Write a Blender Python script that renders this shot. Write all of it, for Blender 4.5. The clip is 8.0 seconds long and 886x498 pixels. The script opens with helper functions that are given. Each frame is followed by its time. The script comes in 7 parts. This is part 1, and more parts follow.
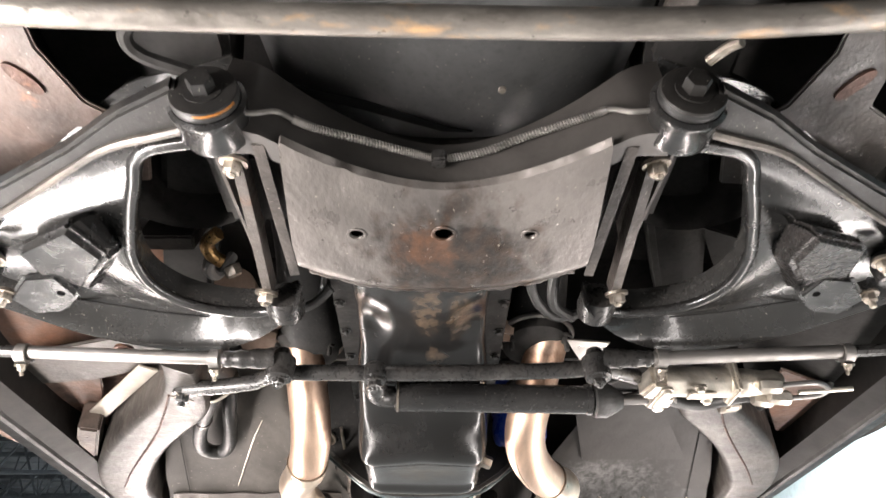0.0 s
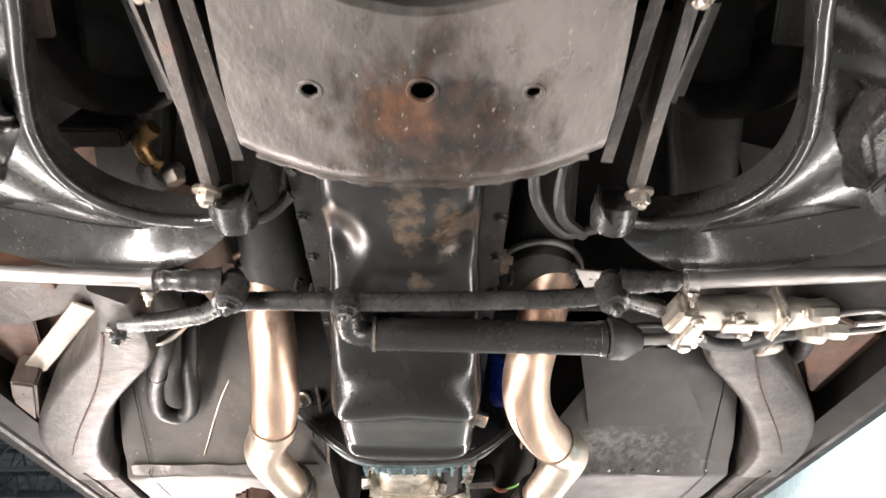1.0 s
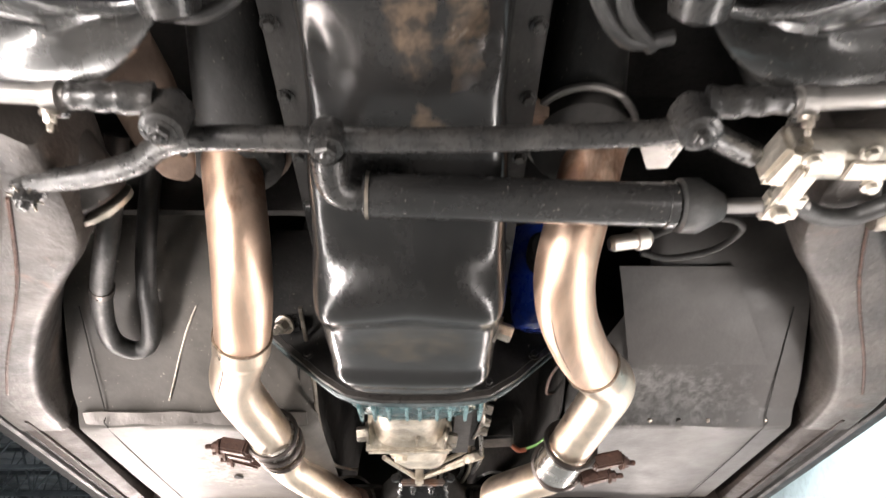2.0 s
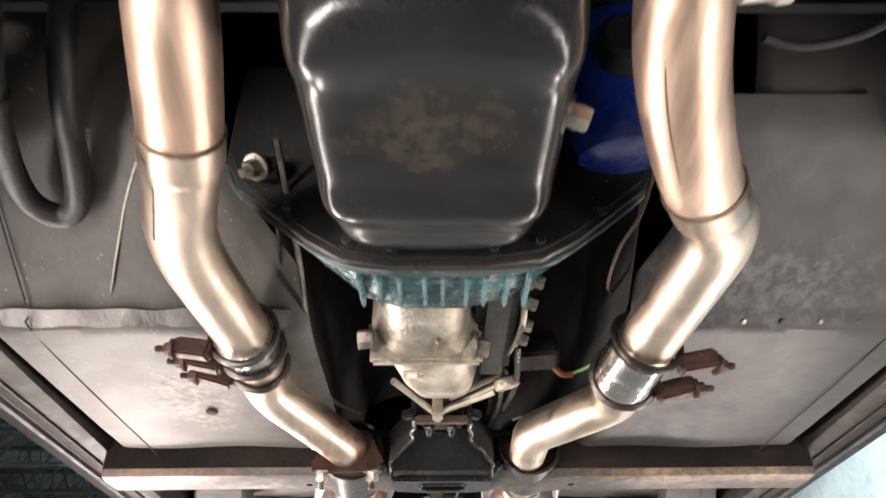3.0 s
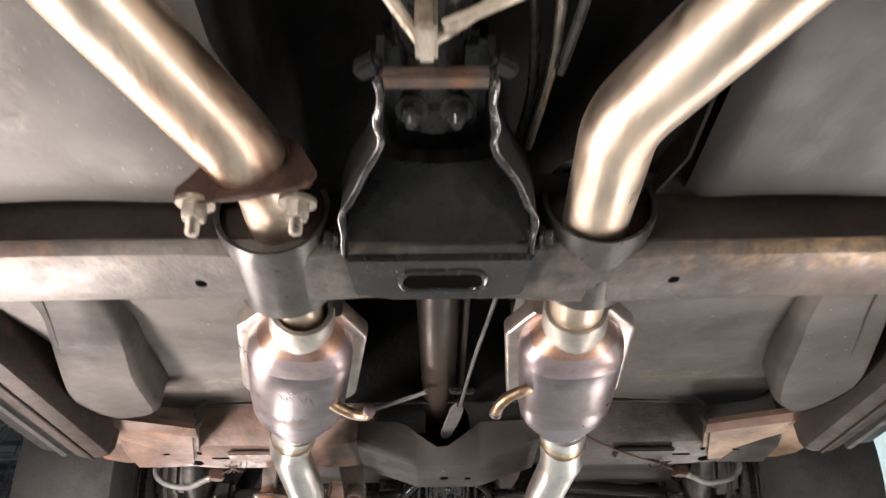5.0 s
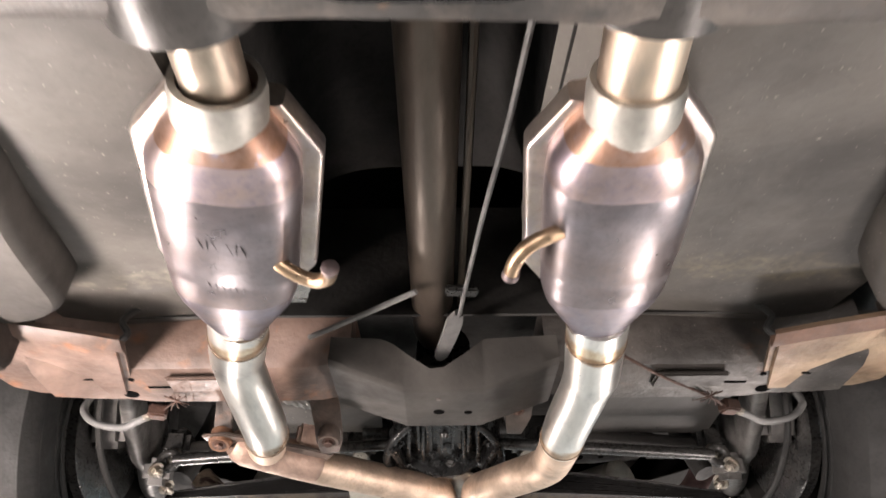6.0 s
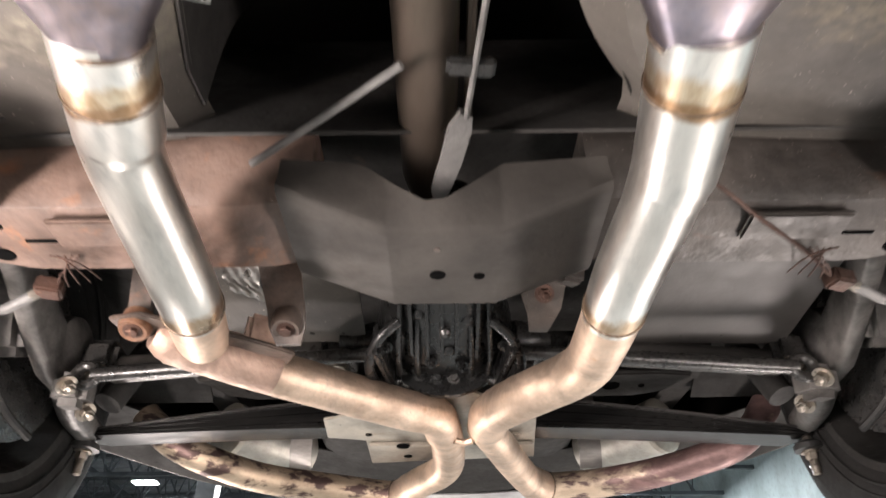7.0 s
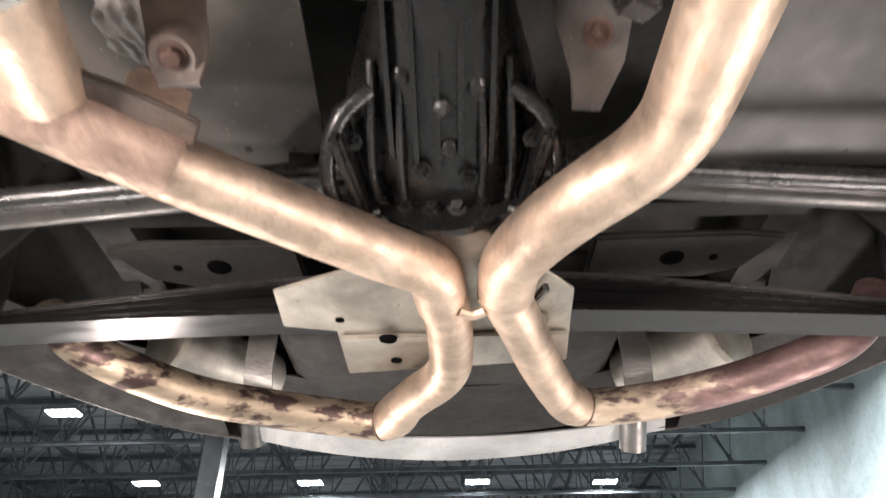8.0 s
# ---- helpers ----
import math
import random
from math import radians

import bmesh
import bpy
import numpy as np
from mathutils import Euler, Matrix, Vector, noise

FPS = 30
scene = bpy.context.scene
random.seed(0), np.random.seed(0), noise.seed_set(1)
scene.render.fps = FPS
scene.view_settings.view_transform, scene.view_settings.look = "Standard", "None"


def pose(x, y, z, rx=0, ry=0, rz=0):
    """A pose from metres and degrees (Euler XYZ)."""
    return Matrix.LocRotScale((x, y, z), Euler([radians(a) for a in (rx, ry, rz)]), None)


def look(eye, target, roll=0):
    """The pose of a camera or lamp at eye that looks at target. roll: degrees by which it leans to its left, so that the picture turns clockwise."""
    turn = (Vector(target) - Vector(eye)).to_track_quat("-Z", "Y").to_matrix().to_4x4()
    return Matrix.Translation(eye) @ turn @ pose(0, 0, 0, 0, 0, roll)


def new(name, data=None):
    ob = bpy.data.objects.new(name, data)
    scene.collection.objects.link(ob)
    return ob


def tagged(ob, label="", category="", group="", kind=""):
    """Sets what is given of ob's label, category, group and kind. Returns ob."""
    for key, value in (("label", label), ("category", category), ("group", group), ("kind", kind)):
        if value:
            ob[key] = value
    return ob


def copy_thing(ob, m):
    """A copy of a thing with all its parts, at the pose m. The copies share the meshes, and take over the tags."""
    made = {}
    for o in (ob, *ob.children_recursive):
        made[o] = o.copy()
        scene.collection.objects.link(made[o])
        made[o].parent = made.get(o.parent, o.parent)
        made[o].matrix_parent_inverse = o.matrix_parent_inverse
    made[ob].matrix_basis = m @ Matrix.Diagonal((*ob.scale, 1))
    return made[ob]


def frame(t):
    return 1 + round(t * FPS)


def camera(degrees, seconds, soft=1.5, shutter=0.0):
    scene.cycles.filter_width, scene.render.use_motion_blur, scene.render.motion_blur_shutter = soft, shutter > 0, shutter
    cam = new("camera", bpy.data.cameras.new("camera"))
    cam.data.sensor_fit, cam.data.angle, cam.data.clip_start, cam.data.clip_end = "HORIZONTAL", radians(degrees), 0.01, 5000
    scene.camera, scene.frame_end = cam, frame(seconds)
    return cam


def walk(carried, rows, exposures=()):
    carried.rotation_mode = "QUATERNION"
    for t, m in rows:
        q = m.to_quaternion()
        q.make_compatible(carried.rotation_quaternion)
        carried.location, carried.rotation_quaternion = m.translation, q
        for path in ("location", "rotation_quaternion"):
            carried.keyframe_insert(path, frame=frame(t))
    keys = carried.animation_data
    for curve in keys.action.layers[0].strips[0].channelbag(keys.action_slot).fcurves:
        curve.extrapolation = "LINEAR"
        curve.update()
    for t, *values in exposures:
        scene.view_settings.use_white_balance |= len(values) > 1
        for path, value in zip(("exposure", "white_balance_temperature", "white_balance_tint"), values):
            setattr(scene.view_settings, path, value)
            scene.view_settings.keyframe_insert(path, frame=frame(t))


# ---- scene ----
cam = camera(66.0, 8.0, soft=1.5, shutter=0.35)
PATH = [
    (0, look((-0.0092, -0.5261, 1.4505), (0.0111, 0.2885, 2.0302), -0.67)),
    (0.5, look((-0.0021, -0.4456, 1.4512), (0.0168, 0.3693, 2.0305), -0.67)),
    (1, look((0.0099, -0.3462, 1.4532), (0.0309, 0.4693, 2.0316), -0.66)),
    (1.2, look((0.0119, -0.3032, 1.4532), (0.0322, 0.5116, 2.0327), -0.68)),
    (2.3, look((-0.0032, -0.0181, 1.4475), (0.0112, 0.7959, 2.0281), -0.41)),
    (2.5, look((-0.0081, 0.0423, 1.4470), (0.0037, 0.8561, 2.0280), -0.36)),
    (3, look((-0.0159, 0.2049, 1.4483), (-0.0091, 1.0180, 2.0304), -0.29)),
    (3.5, look((-0.0126, 0.3743, 1.4475), (-0.0084, 1.1863, 2.0311), -0.26)),
    (4, look((-0.0093, 0.5304, 1.4469), (-0.0071, 1.3429, 2.0299), -0.44)),
    (4.5, look((-0.0081, 0.6867, 1.4504), (-0.0057, 1.5001, 2.0322), -0.49)),
    (5, look((-0.0081, 0.8448, 1.4505), (-0.0064, 1.6587, 2.0314), -0.58)),
    (5.2, look((-0.0086, 0.9114, 1.4497), (-0.0075, 1.7244, 2.0320), -0.52)),
    (6.3, look((-0.0025, 1.2732, 1.4517), (0.0020, 2.0906, 2.0279), -0.69)),
    (6.5, look((-0.0028, 1.3491, 1.4517), (0.0015, 2.1673, 2.0267), -0.67)),
    (7, look((-0.0030, 1.5470, 1.4514), (-0.0013, 2.3644, 2.0275), -0.69)),
    (7.5, look((-0.0018, 1.7507, 1.4501), (-0.0024, 2.5670, 2.0278), -0.89)),
    (8, look((0.0006, 1.9528, 1.4480), (-0.0031, 2.7677, 2.0275), -1.05)),
]
walk(cam, PATH, [(0.0, 0.92), (1.2, 0.88), (2.5, 0.67), (3.5, 0.1), (4.2, 0.1), (5.2, 0.22), (6.5, 0.65), (7.5, 0.72), (8.0, 0.87)])

# ---- light ----
world = bpy.data.worlds.new("shop_air")
scene.world = world
world.use_nodes = True
world.node_tree.nodes["Background"].inputs[0].default_value = (0.55, 0.62, 0.7, 1)
world.node_tree.nodes["Background"].inputs[1].default_value = 0.45


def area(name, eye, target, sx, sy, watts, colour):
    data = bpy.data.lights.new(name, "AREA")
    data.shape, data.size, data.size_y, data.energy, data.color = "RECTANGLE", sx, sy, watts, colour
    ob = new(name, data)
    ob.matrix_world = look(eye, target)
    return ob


# unseen area lamps added low on both sides, set to match brightness and highlights
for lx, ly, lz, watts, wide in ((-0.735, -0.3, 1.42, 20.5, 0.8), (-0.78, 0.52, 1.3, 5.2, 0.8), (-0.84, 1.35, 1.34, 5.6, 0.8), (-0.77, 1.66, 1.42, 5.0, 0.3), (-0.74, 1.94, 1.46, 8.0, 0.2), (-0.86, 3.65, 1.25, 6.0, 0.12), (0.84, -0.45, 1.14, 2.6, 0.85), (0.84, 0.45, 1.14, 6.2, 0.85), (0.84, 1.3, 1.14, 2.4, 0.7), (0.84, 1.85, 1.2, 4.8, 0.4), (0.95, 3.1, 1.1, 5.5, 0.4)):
    area("added_side_light", (lx, ly, lz), (lx * 0.3, ly if ly < 3 else 2.9, 1.9), wide, 0.1, watts, (1.0, 0.925, 0.89) if ly < 1 else (1.0, 0.875, 0.825))
# hall area lamps; the last three have no fixture and are added fill
for lx, ly in ((-8.2, 15.6), (-3.8, 20.9), (4.3, 12.0), (4.3, 21.3), (-3.8, 4.0), (4.3, 4.0), (-8.2, -4.0)):
    area("hall_lamp", (lx, ly, 7.0), (lx, ly + 0.001, 0), 1.2, 0.5, 640.0, (0.95, 0.98, 1.0))

# ---- materials ----


def mat(name, a, b, rough=0.5, metal=0.0, scale=9.0, fine=140.0, mix=0.5, rust=0.0, rust_col=(0.22, 0.1, 0.05), bump=0.15,
        coat=0.0, spread=0.15, third=None, amount=0.0, stretch=(1, 1, 1), spec=0.5, patch=None, grime=0.4, dust=0.0):
    m = bpy.data.materials.new(name)
    m.use_nodes = True
    nt = m.node_tree
    bs = nt.nodes["Principled BSDF"]
    tc = nt.nodes.new("ShaderNodeTexCoord")
    mp = nt.nodes.new("ShaderNodeMapping")
    mp.inputs["Scale"].default_value = stretch
    nt.links.new(tc.outputs["Object"], mp.inputs["Vector"])

    def noise_tex(s, detail=5.0, dist=0.0, w=(0, 0, 0)):
        n = nt.nodes.new("ShaderNodeTexNoise")
        n.inputs["Scale"].default_value, n.inputs["Detail"].default_value = s, detail
        n.inputs["Roughness"].default_value, n.inputs["Distortion"].default_value = 0.62, dist
        o = nt.nodes.new("ShaderNodeVectorMath")
        o.operation = "ADD"
        o.inputs[1].default_value = w
        nt.links.new(mp.outputs[0], o.inputs[0])
        nt.links.new(o.outputs[0], n.inputs["Vector"])
        return n.outputs["Fac"]

    def ramp(src, lo, hi):
        r = nt.nodes.new("ShaderNodeMapRange")
        r.inputs["From Min"].default_value, r.inputs["From Max"].default_value = lo, hi
        nt.links.new(src, r.inputs["Value"])
        return r.outputs[0]

    def blend(f, c0, c1):
        x = nt.nodes.new("ShaderNodeMix")
        x.data_type = "RGBA"
        nt.links.new(f, x.inputs[0])
        for k, c in ((6, c0), (7, c1)):
            if isinstance(c, tuple):
                x.inputs[k].default_value = (*c, 1)
            else:
                nt.links.new(c, x.inputs[k])
        return x.outputs[2]

    big, small = noise_tex(scale), noise_tex(fine, 3.0)
    col = blend(ramp(big, mix - 0.22, mix + 0.22), a, b)
    dark = tuple(c * 0.72 for c in a)
    col = blend(ramp(small, 0.5, 0.85), col, dark)
    if third:
        edge = 0.68 - 0.3 * amount
        col = blend(ramp(noise_tex(scale * 2.3, 7.0, 0.1, (3, 7, 1)), edge, edge + 0.08), col, third)
    for one in patch or ():
        # a worn patch with a ragged outline: centre, size and two tones
        sb = nt.nodes.new("ShaderNodeVectorMath")
        sb.operation = "SUBTRACT"
        sb.inputs[1].default_value = one[0]
        nt.links.new(tc.outputs["Object"], sb.inputs[0])
        dv = nt.nodes.new("ShaderNodeVectorMath")
        dv.operation = "DIVIDE"
        dv.inputs[1].default_value = one[1]
        nt.links.new(sb.outputs[0], dv.inputs[0])
        ln = nt.nodes.new("ShaderNodeVectorMath")
        ln.operation = "LENGTH"
        nt.links.new(dv.outputs[0], ln.inputs[0])
        ad = nt.nodes.new("ShaderNodeMath")
        ad.operation = "MULTIPLY_ADD"
        ad.inputs[1].default_value = 2.6
        nt.links.new(noise_tex(38.0, 8.0, 0.3, (4, 4, 4)), ad.inputs[0])
        nt.links.new(ln.outputs[1], ad.inputs[2])
        pf = ramp(ad.outputs[0], 2.5, 1.9)
        tone = blend(ramp(noise_tex(75.0, 8.0, 0.3, (2, 6, 4)), 0.38, 0.62), one[2], one[3])
        col = blend(pf, col, tone)
    if rust:
        edge = 0.72 - 0.34 * rust
        rf = ramp(noise_tex(scale * 1.4, 7.0, 0.3, (9, 2, 5)), edge, edge + 0.12)
        col = blend(rf, col, rust_col)
        mm = nt.nodes.new("ShaderNodeMath")
        mm.operation = "MULTIPLY_ADD"
        mm.inputs[1].default_value, mm.inputs[2].default_value = -metal, metal
        nt.links.new(rf, mm.inputs[0])
        nt.links.new(mm.outputs[0], bs.inputs["Metallic"])
    else:
        bs.inputs["Metallic"].default_value = metal
    if grime:
        gm = nt.nodes.new("ShaderNodeMix")
        gm.data_type, gm.blend_type = "RGBA", "MULTIPLY"
        gm.inputs[0].default_value = 1.0
        gr = nt.nodes.new("ShaderNodeMapRange")
        gr.inputs["From Min"].default_value, gr.inputs["From Max"].default_value = 0.36, 0.6
        gr.inputs["To Min"].default_value, gr.inputs["To Max"].default_value = 1.0 - grime, 1.12
        nt.links.new(noise_tex(scale * 0.6, 9.0, 0.5, (6, 1, 3)), gr.inputs["Value"])
        nt.links.new(col, gm.inputs[6])
        nt.links.new(gr.outputs[0], gm.inputs[7])
        col = gm.outputs[2]
    if dust:
        sp = ramp(noise_tex(fine * 1.7, 2.0, 0.0, (5, 5, 2)), 0.72 - 0.06 * dust, 0.76)
        col = blend(sp, col, (0.3, 0.27, 0.23))
    nt.links.new(col, bs.inputs["Base Color"])
    rr = nt.nodes.new("ShaderNodeMapRange")
    rr.inputs["From Min"].default_value, rr.inputs["From Max"].default_value = 0.3, 0.75
    rr.inputs["To Min"].default_value, rr.inputs["To Max"].default_value = max(0.05, rough - spread), min(1.0, rough + spread)
    nt.links.new(noise_tex(scale * 4, 6.0, 0.2, (1, 1, 8)), rr.inputs["Value"])
    nt.links.new(rr.outputs[0], bs.inputs["Roughness"])
    bs.inputs["Specular IOR Level"].default_value = spec
    if coat:
        bs.inputs["Coat Weight"].default_value, bs.inputs["Coat Roughness"].default_value = coat, 0.12
    bp = nt.nodes.new("ShaderNodeBump")
    bp.inputs["Strength"].default_value, bp.inputs["Distance"].default_value = bump, 0.002
    nt.links.new(small, bp.inputs["Height"])
    b2 = nt.nodes.new("ShaderNodeBump")
    b2.inputs["Strength"].default_value, b2.inputs["Distance"].default_value = bump, 0.006
    nt.links.new(noise_tex(scale * 3, 4.0), b2.inputs["Height"])
    nt.links.new(bp.outputs[0], b2.inputs["Normal"])
    nt.links.new(b2.outputs[0], bs.inputs["Normal"])
    return m


def glow(name, colour, strength):
    m = bpy.data.materials.new(name)
    m.use_nodes = True
    bs = m.node_tree.nodes["Principled BSDF"]
    bs.inputs["Base Color"].default_value = (0.9, 0.9, 0.9, 1)
    bs.inputs["Emission Color"].default_value = (*colour, 1)
    bs.inputs["Emission Strength"].default_value = strength
    return m


M_STEEL = mat("brushed_exhaust_steel", (0.85, 0.73, 0.6), (0.64, 0.49, 0.365), 0.42, 1.0, 11, 90, 0.55, rust=0.26, rust_col=(0.46, 0.32, 0.21), bump=0.12, spread=0.16, stretch=(1, 0.35, 1), grime=0.5, patch=(((-0.21, 1.2, 1.82), (0.1, 0.07, 0.1), (0.5, 0.34, 0.24), (0.36, 0.24, 0.17)),))
M_TAN = mat("tan_heat_tinted_steel", (0.84, 0.63, 0.49), (0.55, 0.355, 0.245), 0.43, 0.95, 10, 110, 0.52, rust=0.28, rust_col=(0.4, 0.23, 0.13), bump=0.1, spread=0.14, stretch=(1.6, 0.25, 1), grime=0.4, patch=(((-0.195, 0.425, 1.92), (0.05, 0.03, 0.05), (0.42, 0.24, 0.15), (0.3, 0.18, 0.13)), ((0.146, 0.39, 1.895), (0.05, 0.03, 0.05), (0.42, 0.24, 0.15), (0.3, 0.18, 0.13))))
M_BRIGHT = mat("bright_exhaust_steel", (0.97, 0.94, 0.89), (0.9, 0.85, 0.78), 0.34, 1.0, 8, 90, 0.55, bump=0.05, spread=0.08, stretch=(1, 0.35, 1), patch=tuple(((x, y, 1.84), (0.09, w, 0.15), a, b) for x, y, w, a, b in ((-0.244, 1.872, 0.015, (0.86, 0.74, 0.56), (0.62, 0.45, 0.28)), (-0.244, 1.883, 0.008, (0.36, 0.22, 0.12), (0.5, 0.33, 0.2)), (-0.28, 2.166, 0.02, (0.7, 0.54, 0.38), (0.5, 0.35, 0.22)), (0.183, 1.862, 0.015, (0.86, 0.74, 0.56), (0.62, 0.45, 0.28)), (0.183, 1.873, 0.008, (0.36, 0.22, 0.12), (0.5, 0.33, 0.2)), (0.189, 2.155, 0.02, (0.7, 0.54, 0.38), (0.5, 0.35, 0.22)))))
M_OLDSTEEL = mat("tarnished_exhaust_steel", (0.71, 0.56, 0.445), (0.54, 0.405, 0.305), 0.52, 0.88, 22, 170, 0.5, rust=0.26, rust_col=(0.42, 0.26, 0.16), bump=0.22, spread=0.12, grime=0.34, dust=0.25)
M_RAIL = mat("brown_black_rail", (0.02, 0.0165, 0.0145), (0.038, 0.028, 0.023), 0.55, 0.0, 9, 160, 0.5, bump=0.25, rust=0.22, rust_col=(0.08, 0.042, 0.026), spec=0.16)
M_TAIL = mat("flaking_tailpipe", (0.66, 0.53, 0.4), (0.56, 0.43, 0.31), 0.5, 0.85, 17, 160, 0.5, bump=0.25, third=(0.12, 0.08, 0.073), amount=0.64, stretch=(0.45, 1.0, 1.0))
M_TAILR = mat("flaking_tailpipe_with_painted_end", (0.66, 0.54, 0.41), (0.58, 0.45, 0.33), 0.5, 0.5, 18, 160, 0.5, bump=0.25, third=(0.13, 0.085, 0.08), amount=0.6, stretch=(0.45, 1, 1), patch=(((0.55, 2.84, 1.86), (0.25, 0.3, 0.3), (0.25, 0.155, 0.145), (0.17, 0.105, 0.1)),))
M_CAT = mat("heat_tinted_steel", (0.32, 0.29, 0.31), (0.3, 0.235, 0.22), 0.36, 0.92, 9, 150, 0.5, bump=0.1, rust=0.2, rust_col=(0.28, 0.16, 0.1), spread=0.1)
M_CATBLUE = mat("blue_heat_tint", (0.3, 0.29, 0.36), (0.32, 0.25, 0.23), 0.36, 0.92, 16, 150, 0.5, bump=0.08, spread=0.08)
M_CATVIOLET = mat("violet_heat_tint", (0.4, 0.35, 0.42), (0.46, 0.34, 0.27), 0.36, 0.92, 14, 150, 0.5, bump=0.08, spread=0.08)
M_CATSHIELD = mat("straw_heat_tint", (0.55, 0.47, 0.38), (0.4, 0.36, 0.38), 0.36, 0.92, 16, 150, 0.5, bump=0.1, spread=0.1)
M_CATGOLD = mat("gold_heat_tint", (0.46, 0.25, 0.15), (0.42, 0.32, 0.3), 0.46, 0.9, 18, 150, 0.52, bump=0.1, third=(0.4, 0.36, 0.42), amount=0.25, spread=0.08)
M_HEAT = mat("heat_stained_steel", (0.24, 0.17, 0.15), (0.13, 0.115, 0.13), 0.45, 0.9, 12, 150, 0.5, bump=0.1)
M_PINKRUST = mat("pinkish_rust_steel", (0.46, 0.33, 0.265), (0.3, 0.2, 0.155), 0.55, 0.55, 16, 170, 0.5, bump=0.4, grime=0.6, rust=0.25, rust_col=(0.16, 0.08, 0.05))
M_GOLDRUST = mat("golden_scraped_rust", (0.3, 0.225, 0.15), (0.22, 0.13, 0.085), 0.5, 0.2, 12, 160, 0.5, bump=0.35, grime=0.5, rust=0.3, rust_col=(0.3, 0.14, 0.075))
M_OLDRUST = mat("orange_rust", (0.2, 0.1, 0.055), (0.13, 0.07, 0.045), 0.6, 0.1, 40, 260, bump=0.3)
M_WELD = mat("weld_bead", (0.22, 0.16, 0.11), (0.12, 0.09, 0.07), 0.5, 0.8, 60, 400, bump=0.4)
M_CLAMP = mat("rusty_clamp", (0.07, 0.042, 0.033), (0.11, 0.06, 0.045), 0.55, 0.5, 30, 300, bump=0.3, rust=0.3)
M_BAND = mat("band_steel", (0.14, 0.12, 0.11), (0.09, 0.075, 0.07), 0.38, 0.9, 30, 300, bump=0.1)
M_BLACK = mat("gloss_black_paint", (0.014, 0.014, 0.014), (0.024, 0.023, 0.022), 0.24, 0.0, 14, 260, bump=0.05, coat=0.1, dust=0.05, rust=0.08, rust_col=(0.12, 0.09, 0.07), spread=0.12)
M_PAN = mat("oily_black_pan", (0.009, 0.009, 0.009), (0.017, 0.016, 0.015), 0.22, 0.0, 11, 200, 0.55, bump=0.06, coat=0.0, rust=0.16, rust_col=(0.09, 0.065, 0.045), spread=0.07, stretch=(1, 1, 0.6), patch=(((-0.02, 0.53, 1.785), (0.06, 0.036, 0.1), (0.05, 0.04, 0.028), (0.018, 0.0165, 0.014)), ((-0.012, 0.185, 1.867), (0.016, 0.06, 0.1), (0.075, 0.054, 0.037), (0.024, 0.02, 0.017)), ((0.03, 0.2, 1.867), (0.014, 0.055, 0.1), (0.07, 0.05, 0.034), (0.022, 0.019, 0.016))), spec=0.42)
M_GREASE = mat("greasy_black_iron", (0.018, 0.018, 0.018), (0.045, 0.042, 0.039), 0.32, 0.15, 40, 260, bump=0.12, coat=0.1, spread=0.14)
M_DULL = mat("dull_black", (0.018, 0.0178, 0.0175), (0.032, 0.03, 0.028), 0.55, 0.0, 12, 200, bump=0.2, spec=0.25, dust=0.15)
M_DARK = mat("dark_undercoat", (0.022, 0.021, 0.02), (0.04, 0.037, 0.034), 0.75, 0.0, 8, 120, bump=0.35, rust=0.12, rust_col=(0.09, 0.055, 0.04), spec=0.25)
M_FRAME = mat("dusty_frame_paint", (0.08, 0.069, 0.061), (0.042, 0.036, 0.032), 0.48, 0.1, 9, 160, 0.5, bump=0.4, grime=0.72, rust=0.3, rust_col=(0.12, 0.06, 0.036), spread=0.16, dust=0.3)
M_FRAMERUST = mat("rusty_frame_paint", (0.075, 0.064, 0.057), (0.13, 0.092, 0.074), 0.42, 0.15, 12, 150, 0.5, bump=0.32, grime=0.65, rust=0.42, rust_col=(0.2, 0.095, 0.05), spread=0.16)
M_XPLATE = mat("scraped_crossmember_plate", (0.15, 0.136, 0.126), (0.1, 0.09, 0.083), 0.38, 0.35, 8, 150, 0.5, bump=0.34, spread=0.14, grime=0.55, stretch=(1, 0.6, 1), rust=0.12, rust_col=(0.1, 0.064, 0.043), dust=0.35, patch=(((0.018, 0.05, 1.845), (0.085, 0.09, 0.2), (0.062, 0.041, 0.03), (0.026, 0.0225, 0.02)), ((-0.012, 0.02, 1.845), (0.028, 0.035, 0.2), (0.12, 0.058, 0.031), (0.055, 0.035, 0.026))))
M_PRIMER = mat("brown_primer", (0.19, 0.135, 0.112), (0.115, 0.072, 0.055), 0.45, 0.0, 11, 150, 0.5, bump=0.28, grime=0.7, rust=0.42, rust_col=(0.27, 0.12, 0.06))
M_HORN = mat("brown_primed_bracket", (0.085, 0.061, 0.05), (0.048, 0.031, 0.024), 0.5, 0.0, 11, 150, 0.5, bump=0.28, grime=0.7, rust=0.3, rust_col=(0.2, 0.09, 0.045), dust=0.3)
M_HUB = mat("grey_dirty_hub_iron", (0.2, 0.188, 0.178), (0.1, 0.094, 0.088), 0.45, 0.35, 22, 220, 0.5, bump=0.3, grime=0.6, dust=0.4)
